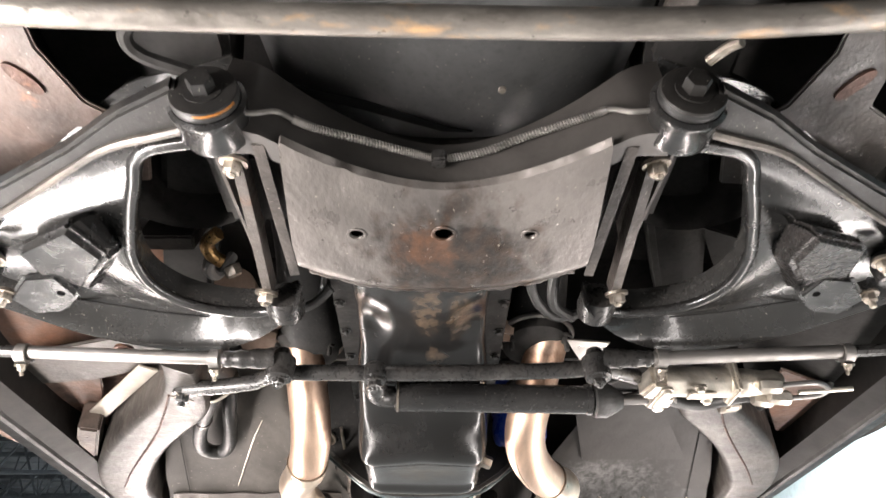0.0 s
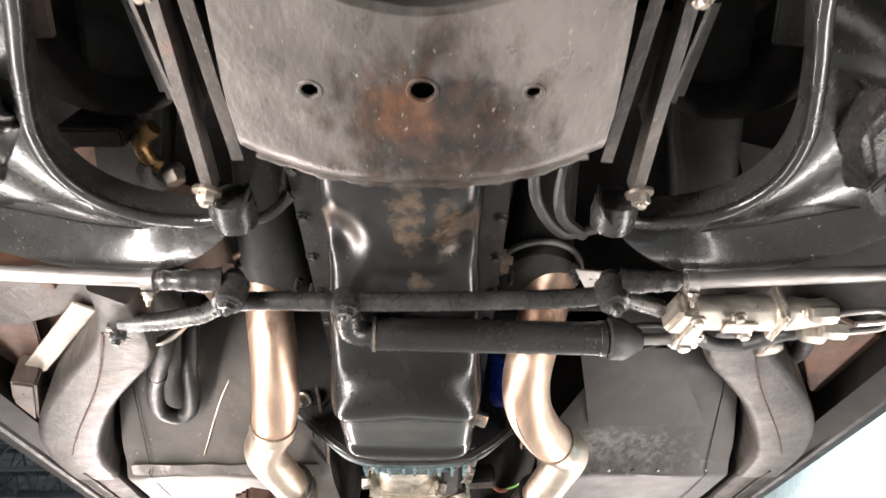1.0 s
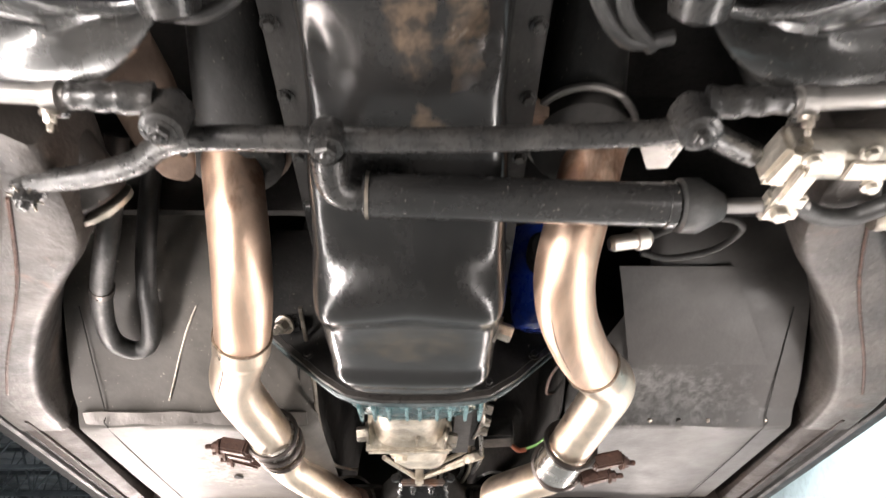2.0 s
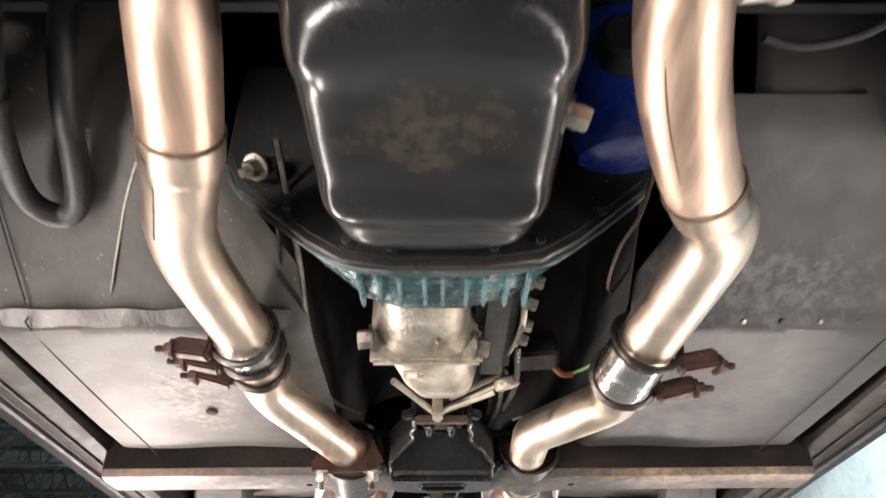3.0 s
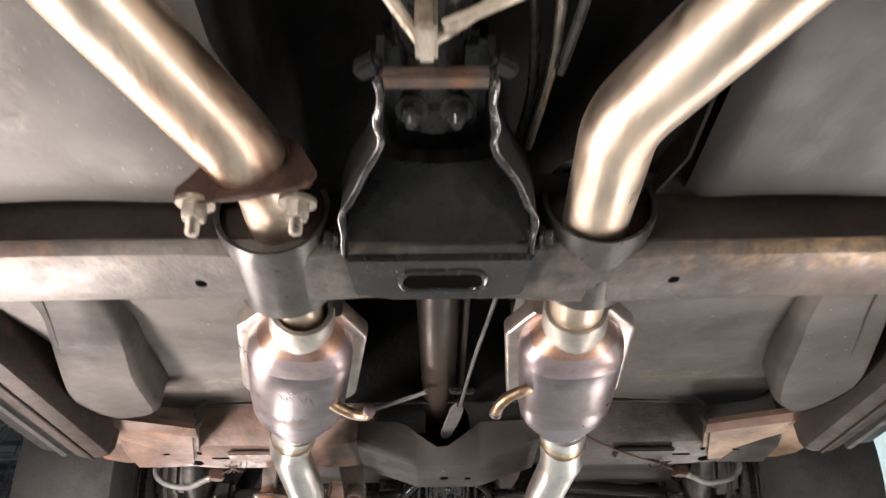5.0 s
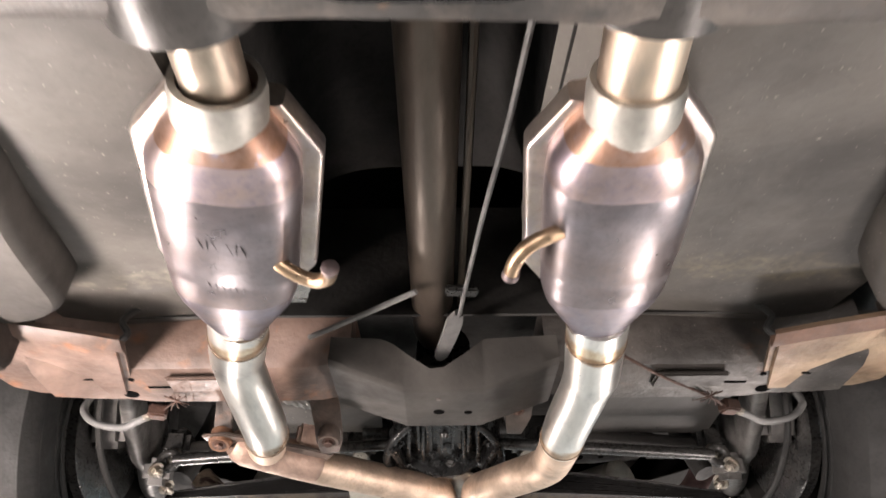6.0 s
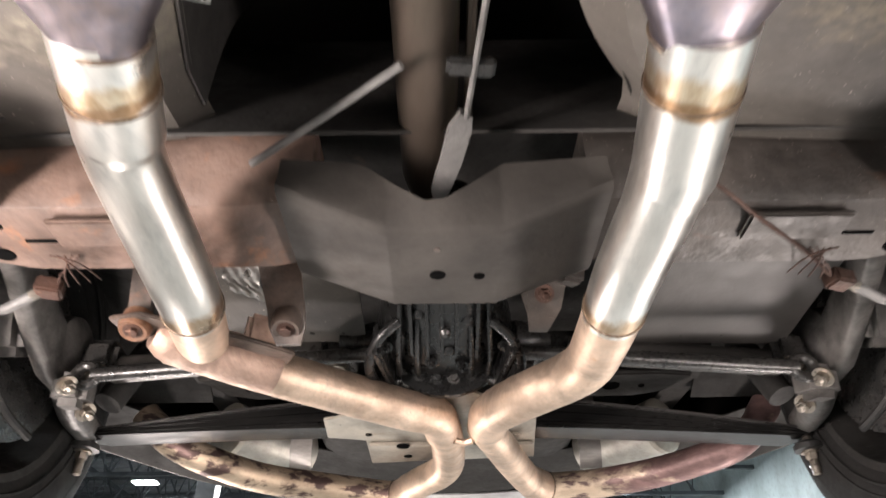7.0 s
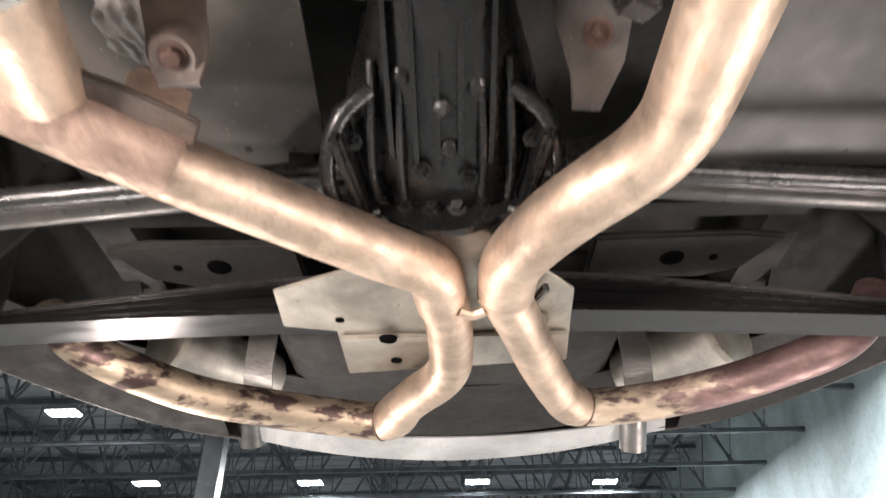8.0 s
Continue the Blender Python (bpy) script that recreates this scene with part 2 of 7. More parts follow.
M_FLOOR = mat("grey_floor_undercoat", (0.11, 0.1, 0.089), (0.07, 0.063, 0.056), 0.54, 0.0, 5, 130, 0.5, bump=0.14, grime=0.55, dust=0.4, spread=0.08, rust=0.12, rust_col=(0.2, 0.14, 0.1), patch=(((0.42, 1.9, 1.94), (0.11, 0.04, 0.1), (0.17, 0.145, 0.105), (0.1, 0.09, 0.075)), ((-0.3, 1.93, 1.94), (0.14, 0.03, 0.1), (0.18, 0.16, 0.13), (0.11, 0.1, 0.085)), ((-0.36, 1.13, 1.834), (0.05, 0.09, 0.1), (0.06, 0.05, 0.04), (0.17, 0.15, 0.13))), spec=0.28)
M_DIFF = mat("oily_black_casting", (0.006, 0.006, 0.006), (0.012, 0.012, 0.012), 0.3, 0.0, 14, 220, bump=0.12, spec=0.45, spread=0.1, grime=0.5)
# Darkened undercoat; on the left box its colour offsets the close added lamp.
M_SIDEBOX = mat("dimmed_undercoat", (0.062, 0.056, 0.05), (0.036, 0.033, 0.03), 0.66, 0.0, 6, 130, 0.5, bump=0.15, grime=0.6, spec=0.22)
# M_FLOOR darkened; the weaker light on the right is put into its colour
M_FLOORD = mat("dark_shaded_floor_undercoat", (0.056, 0.052, 0.048), (0.034, 0.031, 0.029), 0.45, 0.0, 6, 130, 0.5, bump=0.12, spread=0.07, spec=0.3, patch=(((0.36, 0.865, 1.87), (0.12, 0.05, 0.07), (0.13, 0.125, 0.12), (0.035, 0.033, 0.03)),))
# Near black for recessed parts: their deep shade is put into the colour.
M_TUNNEL = mat("recess_shade_black", (0.024, 0.0235, 0.023), (0.038, 0.036, 0.034), 0.9, 0.0, 8, 120, bump=0.2, spec=0.08)
M_BARE = mat("dusty_valance_lip", (0.3, 0.275, 0.245), (0.12, 0.108, 0.095), 0.4, 0.5, 24, 200, 0.5, bump=0.25, rust=0.42, rust_col=(0.36, 0.23, 0.12), stretch=(0.5, 1, 1))
M_ALLOY = mat("dirty_cast_aluminium", (0.78, 0.71, 0.6), (0.42, 0.36, 0.28), 0.45, 0.75, 20, 240, 0.5, bump=0.4, rust=0.36, rust_col=(0.13, 0.1, 0.075), grime=0.55)
M_TEAL = mat("teal_paint_worn", (0.03, 0.13, 0.145), (0.075, 0.16, 0.17), 0.26, 0.4, 22, 200, 0.5, bump=0.15, third=(0.34, 0.35, 0.34), amount=0.42, grime=0.75)
# Paler teal: the ribs' upright highlights are put into this colour.
M_TEALRIB = mat("highlit_teal_rib", (0.2, 0.3, 0.31), (0.09, 0.19, 0.2), 0.32, 0.4, 26, 200, 0.5, bump=0.2, grime=0.5)
M_BLUE = mat("blue_filter_paint", (0.008, 0.03, 0.24), (0.01, 0.04, 0.3), 0.3, 0.0, 12, 200, bump=0.03, coat=0.4)
M_GOLD = mat("yellow_zinc", (0.62, 0.58, 0.51), (0.5, 0.45, 0.38), 0.4, 0.85, 25, 200, bump=0.1, grime=0.55, rust=0.15, rust_col=(0.2, 0.16, 0.11))
M_BRASS = mat("brass", (0.6, 0.38, 0.17), (0.4, 0.24, 0.1), 0.35, 0.95, 50, 300, bump=0.2)
M_ZINC = mat("dull_zinc_bolt", (0.42, 0.38, 0.33), (0.25, 0.21, 0.17), 0.38, 0.9, 60, 300, bump=0.2, rust=0.25)
M_ROD = mat("grey_tie_rod_steel", (0.34, 0.325, 0.31), (0.22, 0.205, 0.19), 0.48, 0.8, 20, 240, bump=0.15, stretch=(0.4, 1, 1), rust=0.12)
M_RUBBER = mat("black_rubber", (0.018, 0.018, 0.018), (0.035, 0.034, 0.032), 0.5, 0.0, 20, 240, bump=0.2)
M_TYRE = mat("tyre_rubber", (0.017, 0.0165, 0.016), (0.028, 0.027, 0.026), 0.7, 0.0, 9, 160, bump=0.25, spec=0.25)
M_COIL = mat("dull_coil_guard", (0.3, 0.285, 0.265), (0.2, 0.19, 0.175), 0.5, 0.5, 30, 240, bump=0.1)
M_GREYHOSE = mat("grey_hose", (0.16, 0.155, 0.15), (0.1, 0.098, 0.095), 0.5, 0.0, 20, 240, bump=0.2)
M_SPRING = mat("black_leaf_steel", (0.01, 0.01, 0.01), (0.022, 0.021, 0.02), 0.22, 0.15, 16, 220, bump=0.03, spread=0.07, stretch=(0.25, 1, 1), rust=0.06)
M_SHAFT = mat("bare_shaft_steel", (0.28, 0.27, 0.26), (0.18, 0.172, 0.165), 0.48, 0.95, 12, 200, bump=0.1, stretch=(0.3, 1, 1))
M_LEG = mat("dusty_black_leg", (0.012, 0.012, 0.012), (0.024, 0.022, 0.02), 0.5, 0.0, 16, 240, bump=0.12, dust=0.5, spec=0.3, rust=0.1, rust_col=(0.07, 0.05, 0.035))
M_LIP = mat("worn_arm_lip", (0.05, 0.046, 0.042), (0.14, 0.12, 0.1), 0.4, 0.3, 22, 200, bump=0.25, rust=0.3, rust_col=(0.17, 0.1, 0.06), spread=0.15)
M_GREASEORANGE = mat("orange_grease", (0.5, 0.2, 0.03), (0.35, 0.13, 0.02), 0.35, 0.0, 60, 300, bump=0.2)
# Worn teal edge; the flange's silvery highlight is put into its colour.
M_TEALEDGE = mat("highlit_worn_teal", (0.16, 0.18, 0.18), (0.03, 0.05, 0.055), 0.4, 0.5, 30, 220, 0.5, bump=0.2, grime=0.5)
M_COLLAR = mat("dark_sleeve_paint", (0.05, 0.046, 0.043), (0.085, 0.077, 0.07), 0.36, 0.3, 12, 170, bump=0.15, grime=0.5, spread=0.12)
M_SHROUD = mat("grey_shroud_plastic", (0.045, 0.046, 0.047), (0.07, 0.069, 0.067), 0.42, 0.0, 6, 150, bump=0.1, grime=0.5, dust=0.3, spread=0.12)
M_ETCH = mat("etched_steel_mark", (0.36, 0.33, 0.34), (0.28, 0.25, 0.26), 0.4, 0.9, 30, 200, bump=0.1)
M_SLEEVE = mat("bright_slip_sleeve", (0.62, 0.59, 0.56), (0.46, 0.43, 0.4), 0.24, 1.0, 14, 200, bump=0.06, grime=0.3)
M_PROP = mat("brown_driveshaft", (0.15, 0.12, 0.096), (0.1, 0.077, 0.06), 0.45, 0.6, 8, 160, bump=0.15, stretch=(1, 0.3, 1))
M_PLATE = mat("beige_zinc_plate", (0.5, 0.46, 0.4), (0.4, 0.36, 0.3), 0.42, 0.6, 12, 200, bump=0.12, rust=0.15, rust_col=(0.25, 0.18, 0.12))
M_MUFF = mat("aluminised_muffler", (0.6, 0.57, 0.52), (0.45, 0.42, 0.37), 0.5, 0.9, 10, 180, bump=0.1)
M_BUMPER = mat("grey_rear_valance", (0.6, 0.6, 0.59), (0.5, 0.5, 0.5), 0.4, 0.0, 6, 160, bump=0.08, coat=0.3)
M_PAINT = mat("black_body_paint", (0.01, 0.0095, 0.009), (0.017, 0.0155, 0.0145), 0.5, 0.0, 6, 160, bump=0.06, spec=0.14)
M_RED = mat("red_wire", (0.2, 0.05, 0.03), (0.26, 0.09, 0.045), 0.45, 0.0, 30, 200, bump=0.05)
M_GREEN = mat("green_wire", (0.12, 0.32, 0.05), (0.16, 0.36, 0.08), 0.4, 0.0, 30, 200, bump=0.05)
M_WALL = mat("pale_blue_wall_paint", (0.52, 0.615, 0.63), (0.49, 0.585, 0.6), 0.65, 0.0, 0.5, 8, bump=0.08)
M_ROOF = mat("grey_roof_deck", (0.42, 0.44, 0.47), (0.34, 0.355, 0.38), 0.6, 0.2, 0.6, 8, bump=0.1)
M_TRUSS = mat("truss_steel_paint", (0.1, 0.112, 0.125), (0.15, 0.165, 0.18), 0.5, 0.2, 3, 30, bump=0.1)
M_COLUMN = mat("grey_column_paint", (0.15, 0.158, 0.165), (0.115, 0.12, 0.128), 0.5, 0.0, 2, 30, bump=0.1)
M_CONCRETE = mat("shop_concrete", (0.2, 0.195, 0.185), (0.15, 0.146, 0.138), 0.5, 0.0, 0.9, 30, bump=0.15, grime=0.12)
M_LAMP = glow("lamp_glow", (0.93, 0.98, 1.0), 26.0)
M_ARM = mat("satin_black_arm_paint", (0.016, 0.016, 0.016), (0.03, 0.029, 0.027), 0.26, 0.0, 10, 220, bump=0.05, spread=0.06, grime=0.25, spec=0.6, coat=0.3, rust=0.04, rust_col=(0.1, 0.06, 0.04), dust=0.4)
M_SCUFF = mat("scuffed_black_box", (0.014, 0.013, 0.013), (0.035, 0.032, 0.03), 0.26, 0.1, 30, 200, 0.5, bump=0.35, third=(0.35, 0.33, 0.3), amount=0.03, rust=0.12, rust_col=(0.14, 0.09, 0.055))
M_CORNERRUST = mat("flaky_orange_rust", (0.13, 0.06, 0.033), (0.06, 0.04, 0.032), 0.6, 0.0, 14, 180, 0.5, bump=0.35, grime=0.6)
M_BEAMRUST = mat("rust_scraped_beam", (0.085, 0.075, 0.067), (0.12, 0.1, 0.085), 0.5, 0.2, 11, 160, 0.5, bump=0.25, grime=0.5, rust=0.14, rust_col=(0.17, 0.1, 0.06), patch=(((0.42, 1.35, 1.8), (0.2, 0.028, 0.1), (0.3, 0.2, 0.11), (0.13, 0.095, 0.07)), ((0.45, 1.4, 1.8), (0.2, 0.03, 0.1), (0.13, 0.085, 0.055), (0.085, 0.07, 0.06)), ((-0.5, 1.342, 1.8), (0.16, 0.02, 0.05), (0.22, 0.13, 0.085), (0.14, 0.1, 0.085)), ((0.0, 1.385, 1.8), (0.12, 0.07, 0.1), (0.055, 0.051, 0.048), (0.04, 0.037, 0.034))))
M_MANI = mat("brown_cast_iron", (0.24, 0.165, 0.12), (0.13, 0.09, 0.07), 0.5, 0.3, 18, 180, 0.5, bump=0.35, rust=0.3, rust_col=(0.19, 0.1, 0.055))
# Lighter leaf steel; the top leaf's lit edge is put into its colour.
M_LEAFTOP = mat("bright_edge_steel", (0.16, 0.15, 0.145), (0.1, 0.095, 0.09), 0.32, 0.7, 16, 220, bump=0.05, stretch=(0.25, 1, 1))
M_HEATBAND = mat("brown_weld_tint", (0.5, 0.36, 0.24), (0.33, 0.22, 0.14), 0.4, 0.95, 30, 160, 0.5, bump=0.08)
# Holes, slots and gaps: surface parts with the inner shade painted in near black.
M_HOLESHADE = mat("painted_hole_shade", (0.004, 0.004, 0.004), (0.006, 0.006, 0.006), 0.95, 0.0, 20, 200, bump=0.1, spec=0.0)
M_SILVER = mat("silver_heat_shield", (0.42, 0.4, 0.38), (0.3, 0.28, 0.26), 0.35, 0.95, 10, 160, bump=0.12)

# ---- mesh helpers ----


def V(*a):
    return Vector(a)


def smooth_path(pts, per=8):
    pts = [Vector(p) for p in pts]
    if len(pts) < 3:
        return pts
    out = []
    for i in range(len(pts) - 1):
        p0, p1, p2, p3 = pts[max(i - 1, 0)], pts[i], pts[i + 1], pts[min(i + 2, len(pts) - 1)]
        for k in range(per):
            t = k / per
            out.append(0.5 * (2 * p1 + (p2 - p0) * t + (2 * p0 - 5 * p1 + 4 * p2 - p3) * t * t + (3 * p1 - p0 - 3 * p2 + p3) * t ** 3))
    out.append(pts[-1])
    return out


def tube(pts, r, n=16, per=8, bm=None, caps=True, rad=None):
    """A round tube along a smoothed line; rad(i, count) may scale its radius."""
    bm = bm or bmesh.new()
    path = smooth_path(pts, per)
    tan = [(path[min(i + 1, len(path) - 1)] - path[max(i - 1, 0)]).normalized() for i in range(len(path))]
    up = Vector((0, 0, 1)) if abs(tan[0].z) < 0.9 else Vector((1, 0, 0))
    nrm = (up - tan[0] * up.dot(tan[0])).normalized()
    rings = []
    for i, p in enumerate(path):
        nrm = (nrm - tan[i] * nrm.dot(tan[i])).normalized()
        bi = tan[i].cross(nrm)
        q = r * (rad(i, len(path)) if rad else 1.0)
        rings.append([bm.verts.new(p + (nrm * math.cos(a) + bi * math.sin(a)) * q) for a in (2 * math.pi * k / n for k in range(n))])
    for a, b in zip(rings, rings[1:]):
        for k in range(n):
            bm.faces.new((a[k], a[(k + 1) % n], b[(k + 1) % n], b[k]))
    if caps:
        bm.faces.new(rings[0][::-1])
        bm.faces.new(rings[-1])
    return bm


def bent(pts, ease):
    """A pipe's line: straight runs with tight mandrel bends; ease is each bend's reach along its runs."""
    pts = [Vector(p) for p in pts]
    out = [pts[0]]
    for a, b, c, e in zip(pts, pts[1:], pts[2:], ease):
        e = min(e, 0.48 * (a - b).length, 0.48 * (c - b).length)
        p, q = b + (a - b).normalized() * e, b + (c - b).normalized() * e
        out += [p * (1 - u) ** 2 + b * (2 * u * (1 - u)) + q * u * u for u in (k / 8 for k in range(9))]
    out.append(pts[-1])
    line = []
    for a, b in zip(out, out[1:]):
        n = max(1, round((b - a).length / 0.012))
        line += [a + (b - a) * (k / n) for k in range(n)]
    return line + [out[-1]]


def lathe(profile, at, to, n=20, bm=None, turn=0.0):
    """Turns (radius, height) rows about the line from at in the direction to."""
    bm = bm or bmesh.new()
    d = Vector(to).normalized()
    u = d.orthogonal().normalized()
    w = d.cross(u)
    at = Vector(at)
    rings = []
    for r, h in profile:
        rings.append([bm.verts.new(at + d * h + (u * math.cos(a + turn) + w * math.sin(a + turn)) * max(r, 1e-5)) for a in (2 * math.pi * k / n for k in range(n))])
    for a, b in zip(rings, rings[1:]):
        for k in range(n):
            bm.faces.new((a[k], a[(k + 1) % n], b[(k + 1) % n], b[k]))
    bm.faces.new(rings[0][::-1])
    bm.faces.new(rings[-1])
    return bm


def ring(at, to, r, thick, width, n=28, bm=None):
    """A flat band round a line."""
    return lathe_open([(r, -width / 2), (r + thick, -width / 2), (r + thick, width / 2), (r, width / 2), (r, -width / 2)], at, to, n, bm)


def lathe_open(profile, at, to, n=28, bm=None):
    bm = bm or bmesh.new()
    d = Vector(to).normalized()
    u = d.orthogonal().normalized()
    w = d.cross(u)
    at = Vector(at)
    rings = [[bm.verts.new(at + d * h + (u * math.cos(a) + w * math.sin(a)) * r) for a in (2 * math.pi * k / n for k in range(n))] for r, h in profile]
    for a, b in zip(rings, rings[1:]):
        for k in range(n):
            bm.faces.new((a[k], a[(k + 1) % n], b[(k + 1) % n], b[k]))
    return bm


def torus(at, to, r, q, n=28, m=8, bm=None):
    prof = [(r + q * math.cos(2 * math.pi * k / m), q * math.sin(2 * math.pi * k / m)) for k in range(m + 1)]
    return lathe_open(prof, at, to, n, bm)


def bevelled(bm, w, seg=2):
    if w:
        bmesh.ops.bevel(bm, geom=bm.edges[:], offset=w, segments=seg, affect="EDGES", clamp_overlap=True)
    return bm


def box(x0, x1, y0, y1, z0, z1, bev=0.003, m=None, seg=2):
    b = bmesh.new()
    bmesh.ops.create_cube(b, size=1, matrix=Matrix.Translation(((x0 + x1) / 2, (y0 + y1) / 2, (z0 + z1) / 2)) @ Matrix.Diagonal((abs(x1 - x0), abs(y1 - y0), abs(z1 - z0), 1)))
    bevelled(b, bev, seg)
    if m is not None:
        bmesh.ops.transform(b, matrix=m, verts=b.verts[:])
    return b


def obox(at, size, rz=0.0, rx=0.0, ry=0.0, bev=0.003):
    b = box(-size[0] / 2, size[0] / 2, -size[1] / 2, size[1] / 2, -size[2] / 2, size[2] / 2, bev)
    bmesh.ops.transform(b, matrix=pose(*at, rx, ry, rz), verts=b.verts[:])
    return b


def prism(poly, z0, z1, bev=0.003, m=None):
    """An outline in x and y, from z0 up to z1."""
    b = bmesh.new()
    f = b.faces.new([b.verts.new((x, y, z0)) for x, y in poly])
    ext = bmesh.ops.extrude_face_region(b, geom=[f])
    bmesh.ops.translate(b, vec=(0, 0, z1 - z0), verts=[v for v in ext["geom"] if isinstance(v, bmesh.types.BMVert)])
    bmesh.ops.recalc_face_normals(b, faces=b.faces[:])
    bevelled(b, bev)
    if m is not None:
        bmesh.ops.transform(b, matrix=m, verts=b.verts[:])
    return b


def loft(sections, bm=None, caps=True, closed=True):
    bm = bm or bmesh.new()
    rows = [[bm.verts.new(p) for p in s] for s in sections]
    n = len(rows[0])
    for a, b in zip(rows, rows[1:]):
        for k in range(n if closed else n - 1):
            bm.faces.new((a[k], a[(k + 1) % n], b[(k + 1) % n], b[k]))
    if caps and closed:
        bm.faces.new(rows[0][::-1])
        bm.faces.new(rows[-1])
    bmesh.ops.recalc_face_normals(bm, faces=bm.faces[:])
    return bm


def sheet(fn, nu, nv, thick=0.003):
    b = bmesh.new()
    g = [[b.verts.new(fn(i / nu, j / nv)) for j in range(nv + 1)] for i in range(nu + 1)]
    for i in range(nu):
        for j in range(nv):
            b.faces.new((g[i][j], g[i + 1][j], g[i + 1][j + 1], g[i][j + 1]))
    bmesh.ops.recalc_face_normals(b, faces=b.faces[:])
    bmesh.ops.solidify(b, geom=b.faces[:], thickness=thick)
    return b


def join(*bms):
    out = bms[0]
    for b in bms[1:]:
        me = bpy.data.meshes.new("tmp")
        b.to_mesh(me)
        out.from_mesh(me)
        bpy.data.meshes.remove(me)
        b.free()
    return out


def mesh_of(name, bm, material):
    bmesh.ops.recalc_face_normals(bm, faces=bm.faces[:])
    for f in bm.faces:
        f.smooth = True
    for e in bm.edges:
        if len(e.link_faces) == 2 and e.calc_face_angle(0) > 0.62:
            e.smooth = False
    me = bpy.data.meshes.new(name)
    bm.to_mesh(me)
    bm.free()
    me.materials.append(material)
    return me


def thing(name, at, label, category, group="", kind=""):
    ob = new(name)
    ob.location = at
    ob.empty_display_size = 0.05
    bpy.context.view_layer.update()
    return tagged(ob, label, category, group, kind)


def part(name, bm, material, parent, label=""):
    ob = new(name, mesh_of(name, bm, material))
    ob.parent = parent
    ob.matrix_parent_inverse = parent.matrix_world.inverted() if parent.type == "EMPTY" else Matrix()
    return tagged(ob, label)


def single(name, bm, material, label, category, group="", kind=""):
    return tagged(new(name, mesh_of(name, bm, material)), label, category, group, kind)


def hexbolt(at, to, size, head=None, stud=0.0, washer=True, turn=0.0):
    """A hex head with its washer, and a threaded stud past it."""
    head = head or size * 0.65
    b = lathe([(size * 0.5, 0), (size * 0.58, head * 0.1), (size * 0.58, head * 0.85), (size * 0.5, head)], at, to, 6, turn=turn)
    if washer:
        lathe([(size * 0.85, -0.002), (size * 0.85, 0.0015), (size * 0.3, 0.0015)], at, to, 18, b)
    if stud:
        p = [(size * 0.3, head)]
        k, h = 0, head
        while h < head + stud:
            p += [(size * 0.32, h), (size * 0.27, h + 0.001)]
            h += 0.002
        lathe(p + [(size * 0.22, h)], at, to, 10, b)
    return b


def superellipse(c, ax, az, w, h, e=2.6, n=28):
    """A rounded section at c, spanned by the directions ax and az."""
    out = []
    for k in range(n):
        a = 2 * math.pi * k / n
        ca, sa = math.cos(a), math.sin(a)
        out.append(Vector(c) + ax * (w * math.copysign(abs(ca) ** (2 / e), ca)) + az * (h * math.copysign(abs(sa) ** (2 / e), sa)))
    return out

# ---- the hall ----
single("floor", box(-18.3, 8.3, -14.3, 32.3, -0.2, 0.0, 0), M_CONCRETE, "grey sealed concrete workshop floor", "floor", kind="structure")
single("wall_east", box(8.1, 8.4, -14.0, 32.0, 0.0, 9.2, 0), M_WALL, "tall pale blue painted hall wall", "wall", kind="structure")
single("wall_west", box(-18.4, -18.1, -14.0, 32.0, 0.0, 9.2, 0), M_COLUMN, "grey hall wall", "wall", kind="structure")
single("wall_north", box(-18.1, 8.1, 31.7, 32.0, 0.0, 9.2, 0), M_COLUMN, "grey end wall of the hall", "wall", kind="structure")
single("wall_south", box(-18.1, 8.1, -14.0, -13.7, 0.0, 9.2, 0), M_COLUMN, "grey end wall of the hall", "wall", kind="structure")
roof = box(-18.4, 8.4, -14.0, 32.0, 9.2, 9.4, 0)
for k in range(66):
    y = -13.4 + k * 0.7
    roof = join(roof, box(-18.1, 8.1, y, y + 0.12, 9.14, 9.2, 0))
single("ceiling", roof, M_ROOF, "grey ribbed metal roof deck", "ceiling", kind="structure")


def roof_truss(y):
    t = thing("roof_truss", (-5, y, 7.0), "dark steel lattice roof truss under the deck", "truss", "roof trusses", "structure")
    part("bottom_chord", box(-18.1, 8.1, y - 0.05, y + 0.05, 6.95, 7.05, 0), M_TRUSS, t)
    part("top_chord", box(-18.1, 8.1, y - 0.06, y + 0.06, 9.0, 9.12, 0), M_TRUSS, t)
    web = bmesh.new()
    k, x = 0, -18.0
    while x < 7.0:
        tube([(x, y, 7.0 if k % 2 == 0 else 9.05), (x + 1.15, y, 9.05 if k % 2 == 0 else 7.0)], 0.035, 6, 1, web)
        if k % 2 == 0:
            tube([(x, y, 7.0), (x, y, 9.05)], 0.025, 6, 1, web)
        x += 1.15
        k += 1
    part("lattice_web", web, M_TRUSS, t)


for k in range(12):
    roof_truss(5.4 + k * 2.35)
for x in (-15.5, -12.2, -8.9, -5.6, -2.3, 1.0, 4.3, 7.2):
    b = box(x - 0.04, x + 0.04, -13.7, 31.7, 8.86, 9.0, 0)
    for k in range(14):
        y = 5.4 + (k - 1) * 2.35
        b = join(b, tube([(x, y, 7.02), (x + 0.02, y + 1.17, 8.9), (x, y + 2.33, 7.02)], 0.022, 5, 1))
    single("purlin", b, M_TRUSS, "dark steel purlin with diagonal braces", "purlin", "purlins", "structure")
for x in (-13.0, -4.95):
    c = box(x - 0.2, x + 0.2, 15.9, 16.3, 0.0, 6.95, 0.02)
    single("column", c, M_COLUMN, "plain grey steel column up to the roof trusses", "column", "columns", "structure")
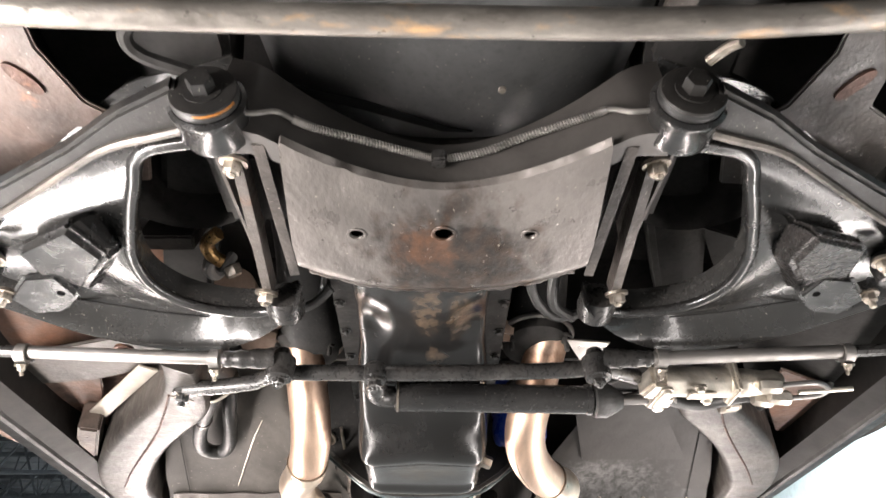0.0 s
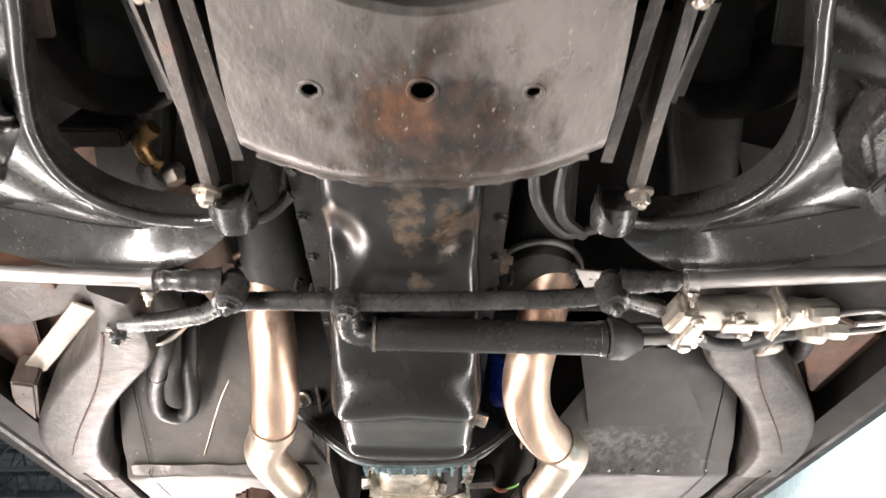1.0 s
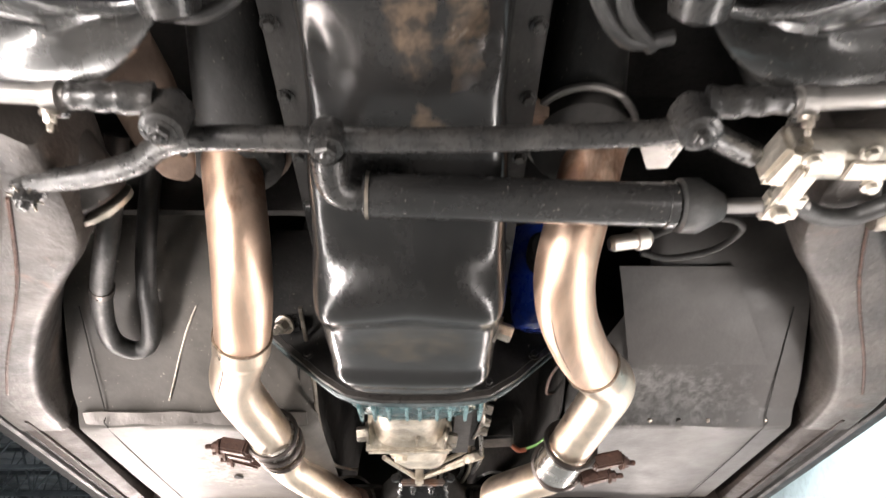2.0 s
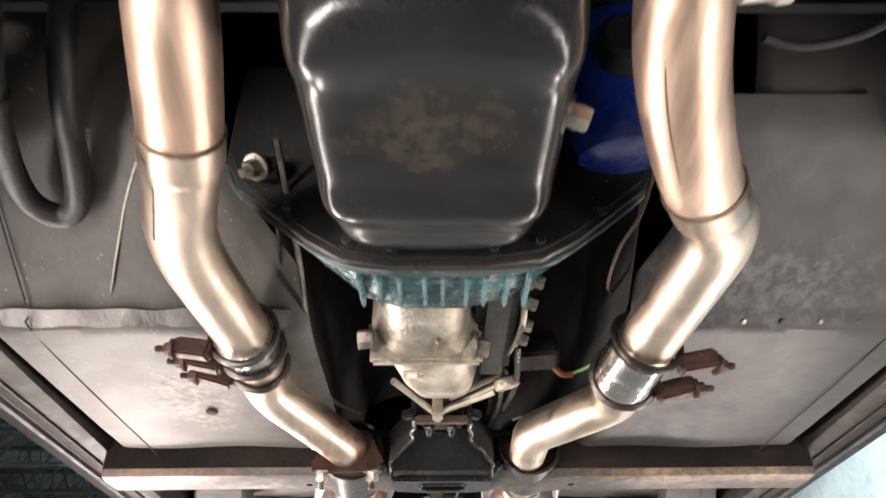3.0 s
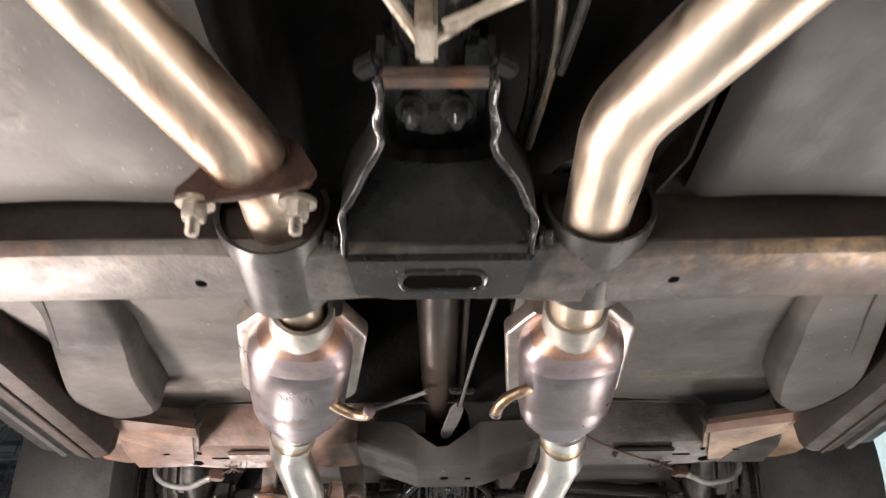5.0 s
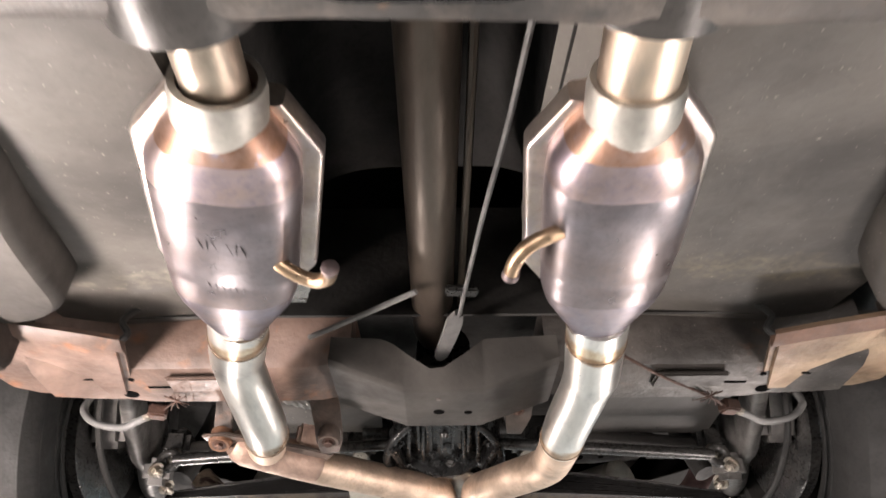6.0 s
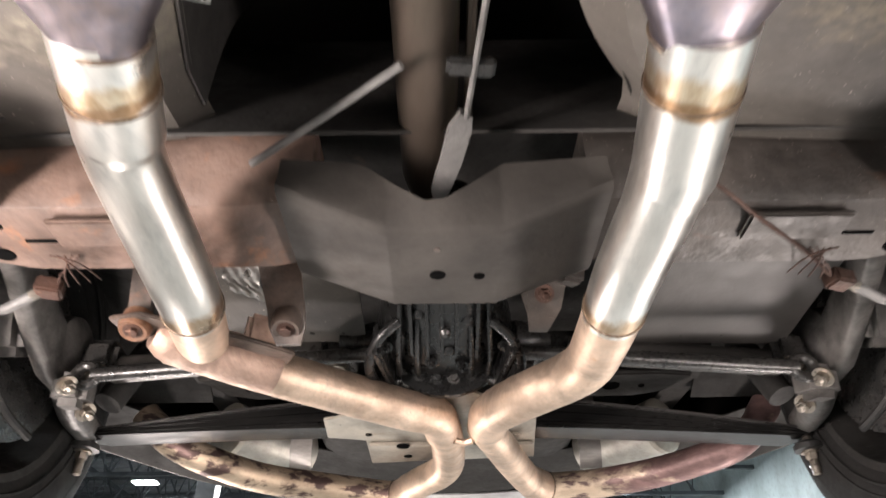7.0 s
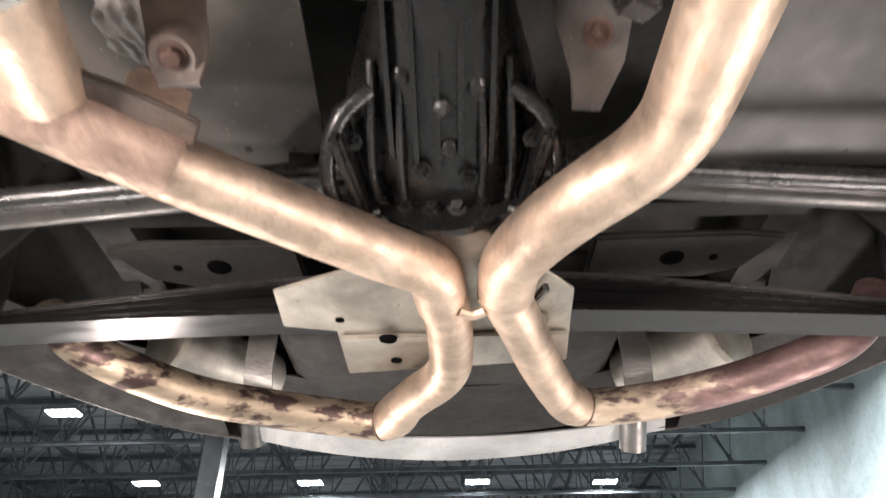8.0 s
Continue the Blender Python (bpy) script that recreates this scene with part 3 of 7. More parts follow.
first = None
for x, y in ((-8.27, 20.64), (-3.84, 20.88), (0.75, 21.07), (4.32, 21.3), (-8.17, 15.64), (-12.9, 15.5), (4.4, 12.2), (-3.8, 12.2), (-8.2, 8.0), (0.7, 8.0)):
    if first is None:
        first = thing("hall_light", (x, y, 7.1), "bright white hall light hung under the trusses", "ceiling light", "hall lights")
        part("housing", box(x - 0.34, x + 0.34, y - 0.19, y + 0.19, 7.13, 7.24, 0.02), M_COLUMN, first)
        part("diffuser", box(x - 0.32, x + 0.32, y - 0.17, y + 0.17, 7.1, 7.135, 0.01), M_LAMP, first)
        part("rod", tube([(x, y, 7.24), (x, y, 9.2)], 0.012, 6, 1), M_TRUSS, first)
    else:
        copy_thing(first, pose(x, y, 7.1))

# ---- body and floor of the car ----
body = thing("car_body", (0.015, 1.4, 1.84), "black sports car body seen from below", "car body", kind="structure")


def side(s, prof):
    return [[V(0.015 + s * x, y, z) for x, z in prof] for y in (0.1, 0.3, 0.75, 1.2, 1.6, 1.98)]


rocker = [(0.628, 1.862), (0.655, 1.845), (0.7, 1.85), (0.735, 1.87), (0.757, 1.92), (0.77, 2.05), (0.765, 2.3), (0.74, 2.3), (0.74, 2.05), (0.66, 1.95), (0.63, 1.93)]
for s in (-1, 1):
    part("rocker_panel", loft(side(s, rocker)), M_PAINT, body)
    lip = tube([(0.015 + s * 0.662, y, 1.846) for y in (0.3, 0.8, 1.4, 1.98)], 0.008, 8, 4)
    part("rocker_flange", lip, M_DULL, body)


def footwell(s):
    """Toe board, step and flat floor on one side, with the seat box behind the cross-member."""
    rows = ((0.6, 2.07), (0.65, 2.005), (0.70, 1.952), (0.72, 1.94), (0.80, 1.898), (0.885, 1.856), (0.9, 1.84), (0.908, 1.834), (1.0, 1.834), (1.2, 1.835), (1.312, 1.837), (1.318, 1.85))
    inner = 0.185 if s < 0 else 0.195
    outer = 0.545

    def fn(u, v):
        k = v * (len(rows) - 1)
        i = min(int(k), len(rows) - 2)
        y, z = (rows[i][j] + (rows[i + 1][j] - rows[i][j]) * (k - i) for j in (0, 1))
        wid = outer - (0.06 * max(0, (0.85 - y) / 0.35))
        inn = inner + 0.1 * min(1.0, max(0.0, (0.86 - y) / 0.16))
        x = inn + (wid - inn) * u
        edge = max(0.0, (0.06 - u) / 0.06)
        return V(0.015 + s * x, y, z + 0.012 * edge * edge + 0.002 * math.sin(9 * u + 5 * v + s))
    return sheet(fn, 28, 40, 0.004)


for s in (-1, 1):
    pan = part("floor_pan", footwell(s), M_FLOOR if s < 0 else M_FLOORD, body, "grey undercoated floor pan" if s < 0 else "grey undercoated floor pan with the right-hand shade in its colour")
    for j in range(6):
        x = 0.015 + s * (0.28 + 0.045 * j)
        part("rivet", lathe([(0.004, 0.0), (0.003, 0.0025), (0.001, 0.003)], (x, 0.9, 1.842), (0, -0.6, -0.8), 8), M_ZINC if j % 2 else M_FLOOR, pan)
    if s < 0:
        part("drain_plug", lathe([(0.009, 0), (0.008, 0.002), (0.003, 0.003)], (0.015 + s * 0.36, 1.15, 1.834), (0, 0, -1), 14), M_DARK, pan)
    if s < 0:
        part("step_lip", sheet(lambda u, v, s=s: V(0.015 + s * (0.2 + 0.335 * u), 0.884 + 0.02 * v + 0.0015 * math.sin(31 * u), 1.851 - 0.0117 * v + 0.001 * math.sin(23 * u + 3 * v)), 30, 3, 0.003), M_XPLATE, pan, "worn pale lip along the step")
    if s < 0:
        part("sealer_streak", tube([(-0.324, 0.72, 1.938), (-0.345, 0.76, 1.917), (-0.37, 0.82, 1.885), (-0.39, 0.87, 1.8615)], 0.0016, 6, 6, rad=lambda i, n: 0.4 + 0.6 * math.sin(3.1 * (i + 1) / (n + 1))), M_PLATE, pan, "pale sealer streak")
    part("seam", tube([(0.015 + s * 0.5, 0.72, 1.937), (0.015 + s * 0.503, 0.88, 1.853), (0.015 + s * 0.503, 0.93, 1.833), (0.015 + s * 0.5, 1.33, 1.834)], 0.0009, 6, 6), M_DULL, pan)

    # sloping floor under the seats
    def slope(u, v, s=s):
        y = 1.40 + 0.68 * v
        inn = 0.2 + 0.06 * min(1, max(0, (y - 1.75) / 0.25)) if s < 0 else 0.09 + 0.1 * min(1, max(0, (y - 1.78) / 0.25)) ** 2
        x = inn + (0.56 - inn) * u
        z = 1.862 + 0.1 * v + 0.02 * (1 - u) * v
        if u < 0.08:
            z += (0.08 - u) * 0.4
        return V(0.005 + s * x, y, z)
    part("seat_floor", sheet(slope, 24, 24, 0.004), M_FLOOR, body, "grey undercoated floor under the seats")

    # lower side box with its rounded end
    def boxsec(y, z0, w0, w1, top):
        pts = [(w0, top), (w0 + 0.003, z0 + 0.014), (w0 + 0.006, z0 + 0.006), (w0 + 0.014, z0), (w1 - 0.014, z0 - 0.002), (w1 - 0.004, z0 + 0.004), (w1, z0 + 0.014), (w1, top)]
        return [V(0.012 + s * a, y, c) for a, c in pts]
    edge_in = ((1.415, 0.395), (1.54, 0.406), (1.62, 0.414), (1.715, 0.438), (1.79, 0.45), (1.87, 0.466), (1.905, 0.49), (1.93, 0.525), (1.942, 0.56)) if s < 0 else ((1.415, 0.39), (1.557, 0.41), (1.63, 0.427), (1.713, 0.446), (1.79, 0.468), (1.85, 0.492), (1.9, 0.525), (1.932, 0.552), (1.945, 0.575))
    rowsb = smooth_path([V(y, a, 1.858 + 0.03 * max(0.0, (y - 1.6) / 0.34) ** 3) for y, a in edge_in], 4)
    secs = [boxsec(p.x, p.z, p.y, min(0.606, 0.5 + 0.33 * max(0.0, p.x - 1.55)) + (0.02 if s > 0 else 0), 2.0) for p in rowsb]
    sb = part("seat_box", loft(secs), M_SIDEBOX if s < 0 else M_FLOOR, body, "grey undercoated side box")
    part("seam", tube([(0.012 + s * 0.463, 1.45, 1.8565), (0.012 + s * 0.481, 1.533, 1.8565), (0.012 + s * 0.514, 1.64, 1.8575), (0.012 + s * 0.549, 1.763, 1.861)], 0.0016, 6, 6), M_DULL, sb)


TOE = ((0.6, 2.07), (0.65, 2.005), (0.70, 1.952), (0.72, 1.94), (0.80, 1.898), (0.885, 1.856))


def toe(y):
    for (a, p), (b, q) in zip(TOE, TOE[1:]):
        if a <= y <= b:
            return p + (q - p) * (y - a) / (b - a)
    return TOE[-1][1]


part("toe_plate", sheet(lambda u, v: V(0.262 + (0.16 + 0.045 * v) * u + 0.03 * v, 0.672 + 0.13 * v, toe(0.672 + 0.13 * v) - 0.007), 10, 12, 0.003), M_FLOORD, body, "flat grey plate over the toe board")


def tunnel(u, v):
    y = 0.72 + 1.33 * v
    a = math.pi * u
    w = 0.2 - 0.1 * min(1, max(0, (y - 1.3) / 0.15)) + 0.1 * min(1, max(0, (y - 1.78) / 0.25)) ** 2
    if u < 0.5:
        w = 0.2 + 0.06 * min(1, max(0, (y - 1.75) / 0.25))
    xc = 0.005
    h = 0.26
    return V(xc - w * math.copysign(abs(math.cos(a)) ** 0.5, math.cos(a)), y, 1.85 + max(0.0, 0.9 - y) * 0.55 + (0.03 * min(1, max(0, (y - 1.4) / 0.04)) + 0.18 * max(0.0, y - 1.4)) + h * max(0.0, math.sin(a)) ** 0.6)


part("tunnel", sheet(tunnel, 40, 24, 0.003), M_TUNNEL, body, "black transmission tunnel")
part("rear_bulkhead", sheet(lambda u, v: V(-0.66 + 1.35 * u, 2.06 + 0.12 * v, 1.96 + 0.3 * v), 10, 4, 0.004), M_DARK, body)
part("rear_deck", sheet(lambda u, v: V(-0.72 + 1.47 * u, 2.16 + 1.1 * v, 2.16 - 0.04 * math.sin(math.pi * u)), 10, 10, 0.004), M_DARK, body)
# dark sheet added as backing, so the engine bay reads as deep shade
part("dark_bay_backing", sheet(lambda u, v: V(-0.72 + 1.47 * u, -0.55 + 1.2 * v, 2.2 + 0.03 * math.sin(math.pi * u)), 10, 10, 0.004), M_TUNNEL, body)
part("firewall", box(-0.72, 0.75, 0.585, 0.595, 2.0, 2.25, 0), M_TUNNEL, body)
for s in (-1, 1):
    part("inner_fender", sheet(lambda u, v, s=s: V(0.015 + s * ((0.37 + 0.26 * v) * (1 - u) + 0.74 * u), 0.25 + 0.5 * v, 1.945 - 0.05 * u - 0.03 * math.sin(3 * v) + 0.1 * (1 - v) * (1 - u)), 12, 12, 0.004), M_CORNERRUST if s < 0 else M_DARK, body, "rust-stained inner fender panel" if s < 0 else "dark inner fender panel")
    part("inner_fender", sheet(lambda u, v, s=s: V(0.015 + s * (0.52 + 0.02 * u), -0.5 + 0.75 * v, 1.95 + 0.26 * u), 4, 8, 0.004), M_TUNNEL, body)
    part("wheel_house", sheet(lambda u, v, s=s: V(0.015 + s * (0.5 + 0.25 * u), 2.15 + 0.75 * v, 2.02 + 0.14 * math.sin(math.pi * v)), 6, 14, 0.004), M_DARK, body)
# unseen top shell that closes the car, added to block light from above
shell = []
for y, h in ((-0.75, 2.12), (-0.5, 2.25), (0.3, 2.38), (0.8, 2.45), (1.15, 2.75), (1.7, 2.8), (2.3, 2.55), (3.0, 2.42), (3.36, 2.3)):
    w = 0.78 - 0.1 * max(0, -0.2 - y) - 0.12 * max(0, y - 2.9)
    shell.append([V(0.015 + w * c, y, 2.25 + (h - 2.25) * t) if t > 0 else V(0.015 + w * c, y, 2.2) for c, t in ((-1, 0), (-1.0, 0.3), (-0.93, 0.62), (-0.7, 0.9), (-0.35, 1.0), (0, 1.02), (0.35, 1.0), (0.7, 0.9), (0.93, 0.62), (1.0, 0.3), (1, 0))])
top = loft(shell, closed=False)
bmesh.ops.solidify(top, geom=top.faces[:], thickness=0.006)
part("light_block_shell", top, M_PAINT, body)
for s in (-1, 1):
    part("quarter_panel", sheet(lambda u, v, s=s: V(0.015 + s * (0.79 - 0.05 * max(0, v - 0.6) + 0.012 * math.sin(math.pi * u)), 1.96 + 0.94 * v, (2.02 + 0.28 * max(0.0, math.sin(math.pi * min(1, v)))) * (1 - u) + 2.3 * u), 4, 30, 0.005), M_PAINT, body)
    part("front_fender", sheet(lambda u, v, s=s: V(0.015 + s * (0.79 - 0.1 * max(0, 0.35 - v)), -0.6 + 0.72 * v, (1.98 + 0.3 * max(0.0, math.sin(math.pi * v))) * (1 - u) + 2.32 * u), 4, 30, 0.005), M_PAINT, body)
# front valance ahead of its rolled lip
part("front_valance", sheet(lambda u, v: V(-0.62 + 1.27 * u, -0.272 - 0.36 * v - 0.05 * (2 * u - 1) ** 2, 1.826 + 0.05 * v + 0.36 * v * v + 0.012 * (2 * u - 1) ** 2), 24, 12, 0.004), M_DULL, body, "black front valance")
lip = part("valance_lip", tube([(-0.6, -0.285, 1.835), (-0.45, -0.27, 1.828), (-0.28, -0.261, 1.8225), (0.0, -0.2565, 1.82), (0.15, -0.2565, 1.82), (0.28, -0.263, 1.8225), (0.45, -0.275, 1.83), (0.62, -0.29, 1.838)], 0.0105, 12, 8), M_BARE, body, "scuffed bare metal lower lip")
# rear valance, bowed, with the dark well ahead of it


def bow(x):
    return 3.33 - 0.426 * abs(x / 0.8) ** 3


def under(x):
    return 1.905 + 0.03 * min(1, abs(x) / 0.38) ** 1.7 + 0.09 * max(0, abs(x) - 0.54)


part("rear_valance", sheet(lambda u, v: V(0.008 + (2 * u - 1) * 0.8, bow((2 * u - 1) * 0.8) - 0.002 + 0.05 * v, under((2 * u - 1) * 0.8) + 0.35 * v), 40, 8, 0.005), M_PAINT, body, "dark painted rear valance")
part("valance_return", sheet(lambda u, v: V(0.008 + (2 * u - 1) * 0.42, bow((2 * u - 1) * 0.42) - (0.075 - 0.06 * (2 * u - 1) ** 2) * v, under((2 * u - 1) * 0.42) - 0.001 + 0.02 * v), 40, 6, 0.004), M_BUMPER, body, "grey inward flange of the rear valance")
part("valance_inner", sheet(lambda u, v: V(0.008 + (2 * u - 1) * 0.8, bow((2 * u - 1) * 0.8) - 0.08 - 0.16 * v, under((2 * u - 1) * 0.8) + 0.022 + 0.03 * v), 30, 5, 0.004), M_DARK, body)
for s in (-1, 1):
    part("bumper_corner", sheet(lambda u, v, s=s: V(0.008 + s * (0.44 + 0.36 * u), bow(0.44 + 0.36 * u) - 0.2 * v, under(0.44 + 0.36 * u) - 0.001 + 0.05 * v), 16, 6, 0.004), M_DARK, body, "dark undercoated bumper corner")
    part("corner_edge", tube([(0.008 + s * x, bow(x) - 0.001, under(x) - 0.002) for x in (0.42, 0.5, 0.58, 0.66, 0.73, 0.79)], 0.0035, 8, 4), M_FRAME, body, "thin grey lower edge")

# ---- chassis frame ----
frame_ob = thing("chassis_frame", (0.0, 1.0, 1.83), "dusty grey-brown steel ladder frame with rust", "car frame", kind="structure")
for s in (-1, 1):
    xo = 0.004 if s < 0 else 0.026
    inn = smooth_path([V(x, y, 0) for x, y in ((0.318, 0.3), (0.322, 0.37), (0.34, 0.445), (0.385, 0.508), (0.43, 0.571), (0.473, 0.645), (0.517, 0.735), (0.547, 0.82), (0.557, 0.92))], 5)
    out_ = smooth_path([V(x, y, 0) for x, y in ((0.355, 0.265), (0.37, 0.33), (0.405, 0.4), (0.47, 0.485), (0.535, 0.575), (0.595, 0.68), (0.625, 0.77), (0.636, 0.84), (0.638, 0.92))], 5)
    lsec = []
    for p, q in zip(inn, out_):
        c = [(0, 1.93), (0, 1.85), (0.025, 1.841), (0.07, 1.836), (0.14, 1.834), (0.86, 1.834), (0.93, 1.836), (0.975, 1.841), (1, 1.85), (1, 1.93)]
        lsec.append([V(xo + s * (p.x + (q.x - p.x) * a), p.y + (q.y - p.y) * a, z) for a, z in c])
    leg = part("side_rail", loft(lsec), M_FRAME, frame_ob, "grey side rail with a bend behind the wheel")
    rsec = []
    for y in (0.86, 0.95, 1.1, 1.35, 1.7, 1.98):
        xa = 0.555 + 0.014 * min(1, max(0, (y - 0.9) / 0.4))
        rsec.append([V(xo + s * a, y, z) for a, z in ((xa, 1.93), (xa, 1.852), (xa + 0.006, 1.841), (xa + 0.02, 1.836), (0.618, 1.836), (0.633, 1.842), (0.64, 1.853), (0.64, 1.93))])
    part("rear_rail", loft(rsec), M_RAIL, frame_ob, "brown-black rear run of the side rail")
    part("rail_bead", tube([(xo + s * 0.602, y, 1.8345) for y in (0.88, 1.2, 1.6, 1.98)], 0.003, 8, 3), M_RAIL, leg)
    part("weld_seam", tube([(xo + s * 0.37, 0.36, 1.833), (xo + s * 0.43, 0.5, 1.8325), (xo + s * 0.53, 0.68, 1.833), (xo + s * 0.58, 0.78, 1.833)], 0.0018, 6, 6), M_CLAMP, leg)
    part("front_rail", prism([(s * a, b) for a, b in ((0.2, -0.5), (0.28, -0.5), (0.3, 0.0), (0.39, 0.3), (0.36, 0.42), (0.25, 0.1), (0.2, -0.1))][:: s], 1.985, 2.09, 0.008), M_TUNNEL, frame_ob)
    # slotted horn bracket of the bumper mount
    hb = prism([(s * a, b) for a, b in ((0.3, -0.24), (0.335, -0.22), (0.342, -0.15), (0.325, -0.09), (0.28, -0.05), (0.3, 0.02), (0.46, 0.03), (0.47, -0.05), (0.405, -0.09), (0.39, -0.24))][:: s], 1.925, 1.931, 0.002)
    br = part("horn_bracket", hb, M_HORN if s < 0 else M_FRAME, frame_ob, "brown primed slotted bracket" if s < 0 else "grey slotted bracket")
    part("slot", prism([(p.x, p.y) for p in superellipse((0.004 + s * 0.37, -0.118, 0), V(0.5 * s, -0.86, 0), V(0.86, 0.5 * s, 0), 0.02, 0.0075, 2.2, 20)], 1.922, 1.9255, 0.0), M_CLAMP, br)

# transmission cross-member with two pipe openings


def belly(x):
    d = min(abs(x + 0.16), abs(x - 0.135))
    return -0.006 * max(0, 1 - d / 0.075)


prof = [(1.338, 1.868), (1.339, 1.812), (1.346, 1.802), (1.36, 1.799), (1.415, 1.8), (1.427, 1.806), (1.43, 1.83), (1.43, 1.868)]
secs = []
for k in range(61):
    x = -0.575 + 1.185 * k / 60
    secs.append([V(x, y + 0.004 * math.sin(7 * x), z + (belly(x) if z < 1.82 else 0)) for y, z in prof])
cross = thing("transmission_crossmember", (0.0, 1.38, 1.8), "rust-streaked steel crossmember with two exhaust openings", "crossmember")
mid = loft(secs, closed=True)
xmain = part("beam", mid, M_BEAMRUST, cross)
for x in (-0.235, 0.21):
    # black disc under the beam, painted for the inside of the hole
    part("drain_hole", lathe([(0.006, 0), (0.0055, 0.0012)], (x, 1.386, 1.8), (0, 0, -1), 14), M_HOLESHADE, xmain)
part("top_flange", box(-0.57, 0.605, 1.31, 1.338, 1.862, 1.868, 0.002), M_TUNNEL, cross)
part("front_face", sheet(lambda u, v: V(-0.572 + 1.178 * u, 1.3365 + 0.004 * math.sin(7 * (-0.572 + 1.178 * u)), 1.812 + 0.053 * v), 40, 3, 0.0015), M_RAIL, cross, "darker rusty front face")
for x, z, ax in ((-0.161, 1.8385, (-0.06, 1, 0.02)), (0.136, 1.846, (0.02, 1, 0))):
    part("pipe_collar", lathe_open([(0.047, -0.01), (0.0515, -0.013), (0.0525, 0.0), (0.0525, 0.1), (0.047, 0.1), (0.047, -0.01)], (x, 1.334, z), ax, 40), M_COLLAR, cross, "dark sleeve round the exhaust opening")
    # black lining stands in for the shade inside the sleeve
    part("opening", lathe_open([(0.0468, -0.008), (0.0465, 0.098)], (x, 1.334, z), ax, 40), M_HOLESHADE, cross)

# kicked-up rear cross-member
rear = thing("rear_crossmember", (0, 2.14, 1.89), "pinkish brown and grey rear frame crossmember with slots", "crossmember")
for s in (-1, 1):
    xo = 0.0 if s < 0 else 0.012
    prof = [(2.085, 1.99), (2.087, 1.915), (2.098, 1.897), (2.12, 1.889), (2.195, 1.886), (2.203, 1.9), (2.203, 1.99)]
    sec = []
    for k in range(17):
        x = 0.14 + 0.44 * k / 16
        sh = -0.07 * max(0, (x - 0.45) / 0.13) ** 1.6
        sec.append([V(xo + s * x, y + sh, z + 0.01 * max(0, (0.2 - x) / 0.06) - 0.02 * max(0, (x - 0.5) / 0.08)) for y, z in prof])
    bmn = part("beam", loft(sec), M_PRIMER if s < 0 else M_FRAME, rear, "pinkish brown primed beam" if s < 0 else "dusty grey beam")
    # slot and holes are flush parts with their depth painted black
    part("slot", obox((xo + s * 0.436, 2.143, 1.8878), (0.034, 0.006, 0.0024), bev=0.001), M_HOLESHADE, bmn)
    part("hole", lathe([(0.012, 0), (0.011, 0.0016)], (xo + s * 0.487, 2.166, 1.887), (0, 0, -1), 16), M_HOLESHADE, bmn)
    part("hole", lathe([(0.005, 0), (0.0045, 0.0014)], (xo + s * 0.47, 2.118, 1.8895), (0, 0, -1), 12), M_HOLESHADE, bmn)
    part("gusset", obox((xo + s * 0.36, 2.125, 1.885), (0.11, 0.045, 0.008), bev=0.003), M_FRAME if s > 0 else M_PRIMER, bmn)
    horn = [(0.44, 2.004), (0.5, 1.978), (0.566, 1.954), (0.628, 1.925), (0.655, 1.935), (0.668, 1.97), (0.668, 2.06), (0.655, 2.13), (0.62, 2.155), (0.484, 2.165)]
    hp_ = part("rail_horn", prism([(xo + s * x, y) for x, y in horn][:: s], 1.8825, 1.905, 0.008), M_PRIMER if s < 0 else M_GOLDRUST, rear, "pinkish brown rail horn" if s < 0 else "golden rusty rail horn")
    part("horn_lip", loft([[V(xo + s * x, y - 0.012, 1.889), V(xo + s * x, y + 0.006, 1.881), V(xo + s * x, y + 0.012, 1.881), V(xo + s * x, y + 0.006, 1.896)] for x, y in horn[:4]]), M_PRIMER if s < 0 else M_CORNERRUST, hp_)
    part("slot", obox((xo + s * 0.53, 2.1, 1.8817), (0.024, 0.005, 0.0024), bev=0.001), M_HOLESHADE, hp_)
    lp = [(0.44, 2.03, 1.965), (0.457, 2.02, 1.935), (0.444, 2.018, 1.913), (0.456, 2.016, 1.898), (0.482, 2.016, 1.893), (0.515, 2.03, 1.9)]
    part("brake_line_loop", tube([(xo + s * x, y, z) for x, y, z in lp], 0.0048, 10, 8), M_RUBBER, rear, "dark looped brake line")
    part("kick_up", loft([[V(xo + s * (x + dx), y, z + dz) for dx, dz in ((-0.03, 0), (0.03, 0), (0.03, 0.09), (-0.03, 0.09))] for x, y, z in ((0.56, 2.1, 1.9), (0.5, 2.22, 1.99), (0.48, 2.4, 2.05), (0.48, 2.9, 2.04), (0.45, 3.2, 2.03))]), M_DARK, rear)
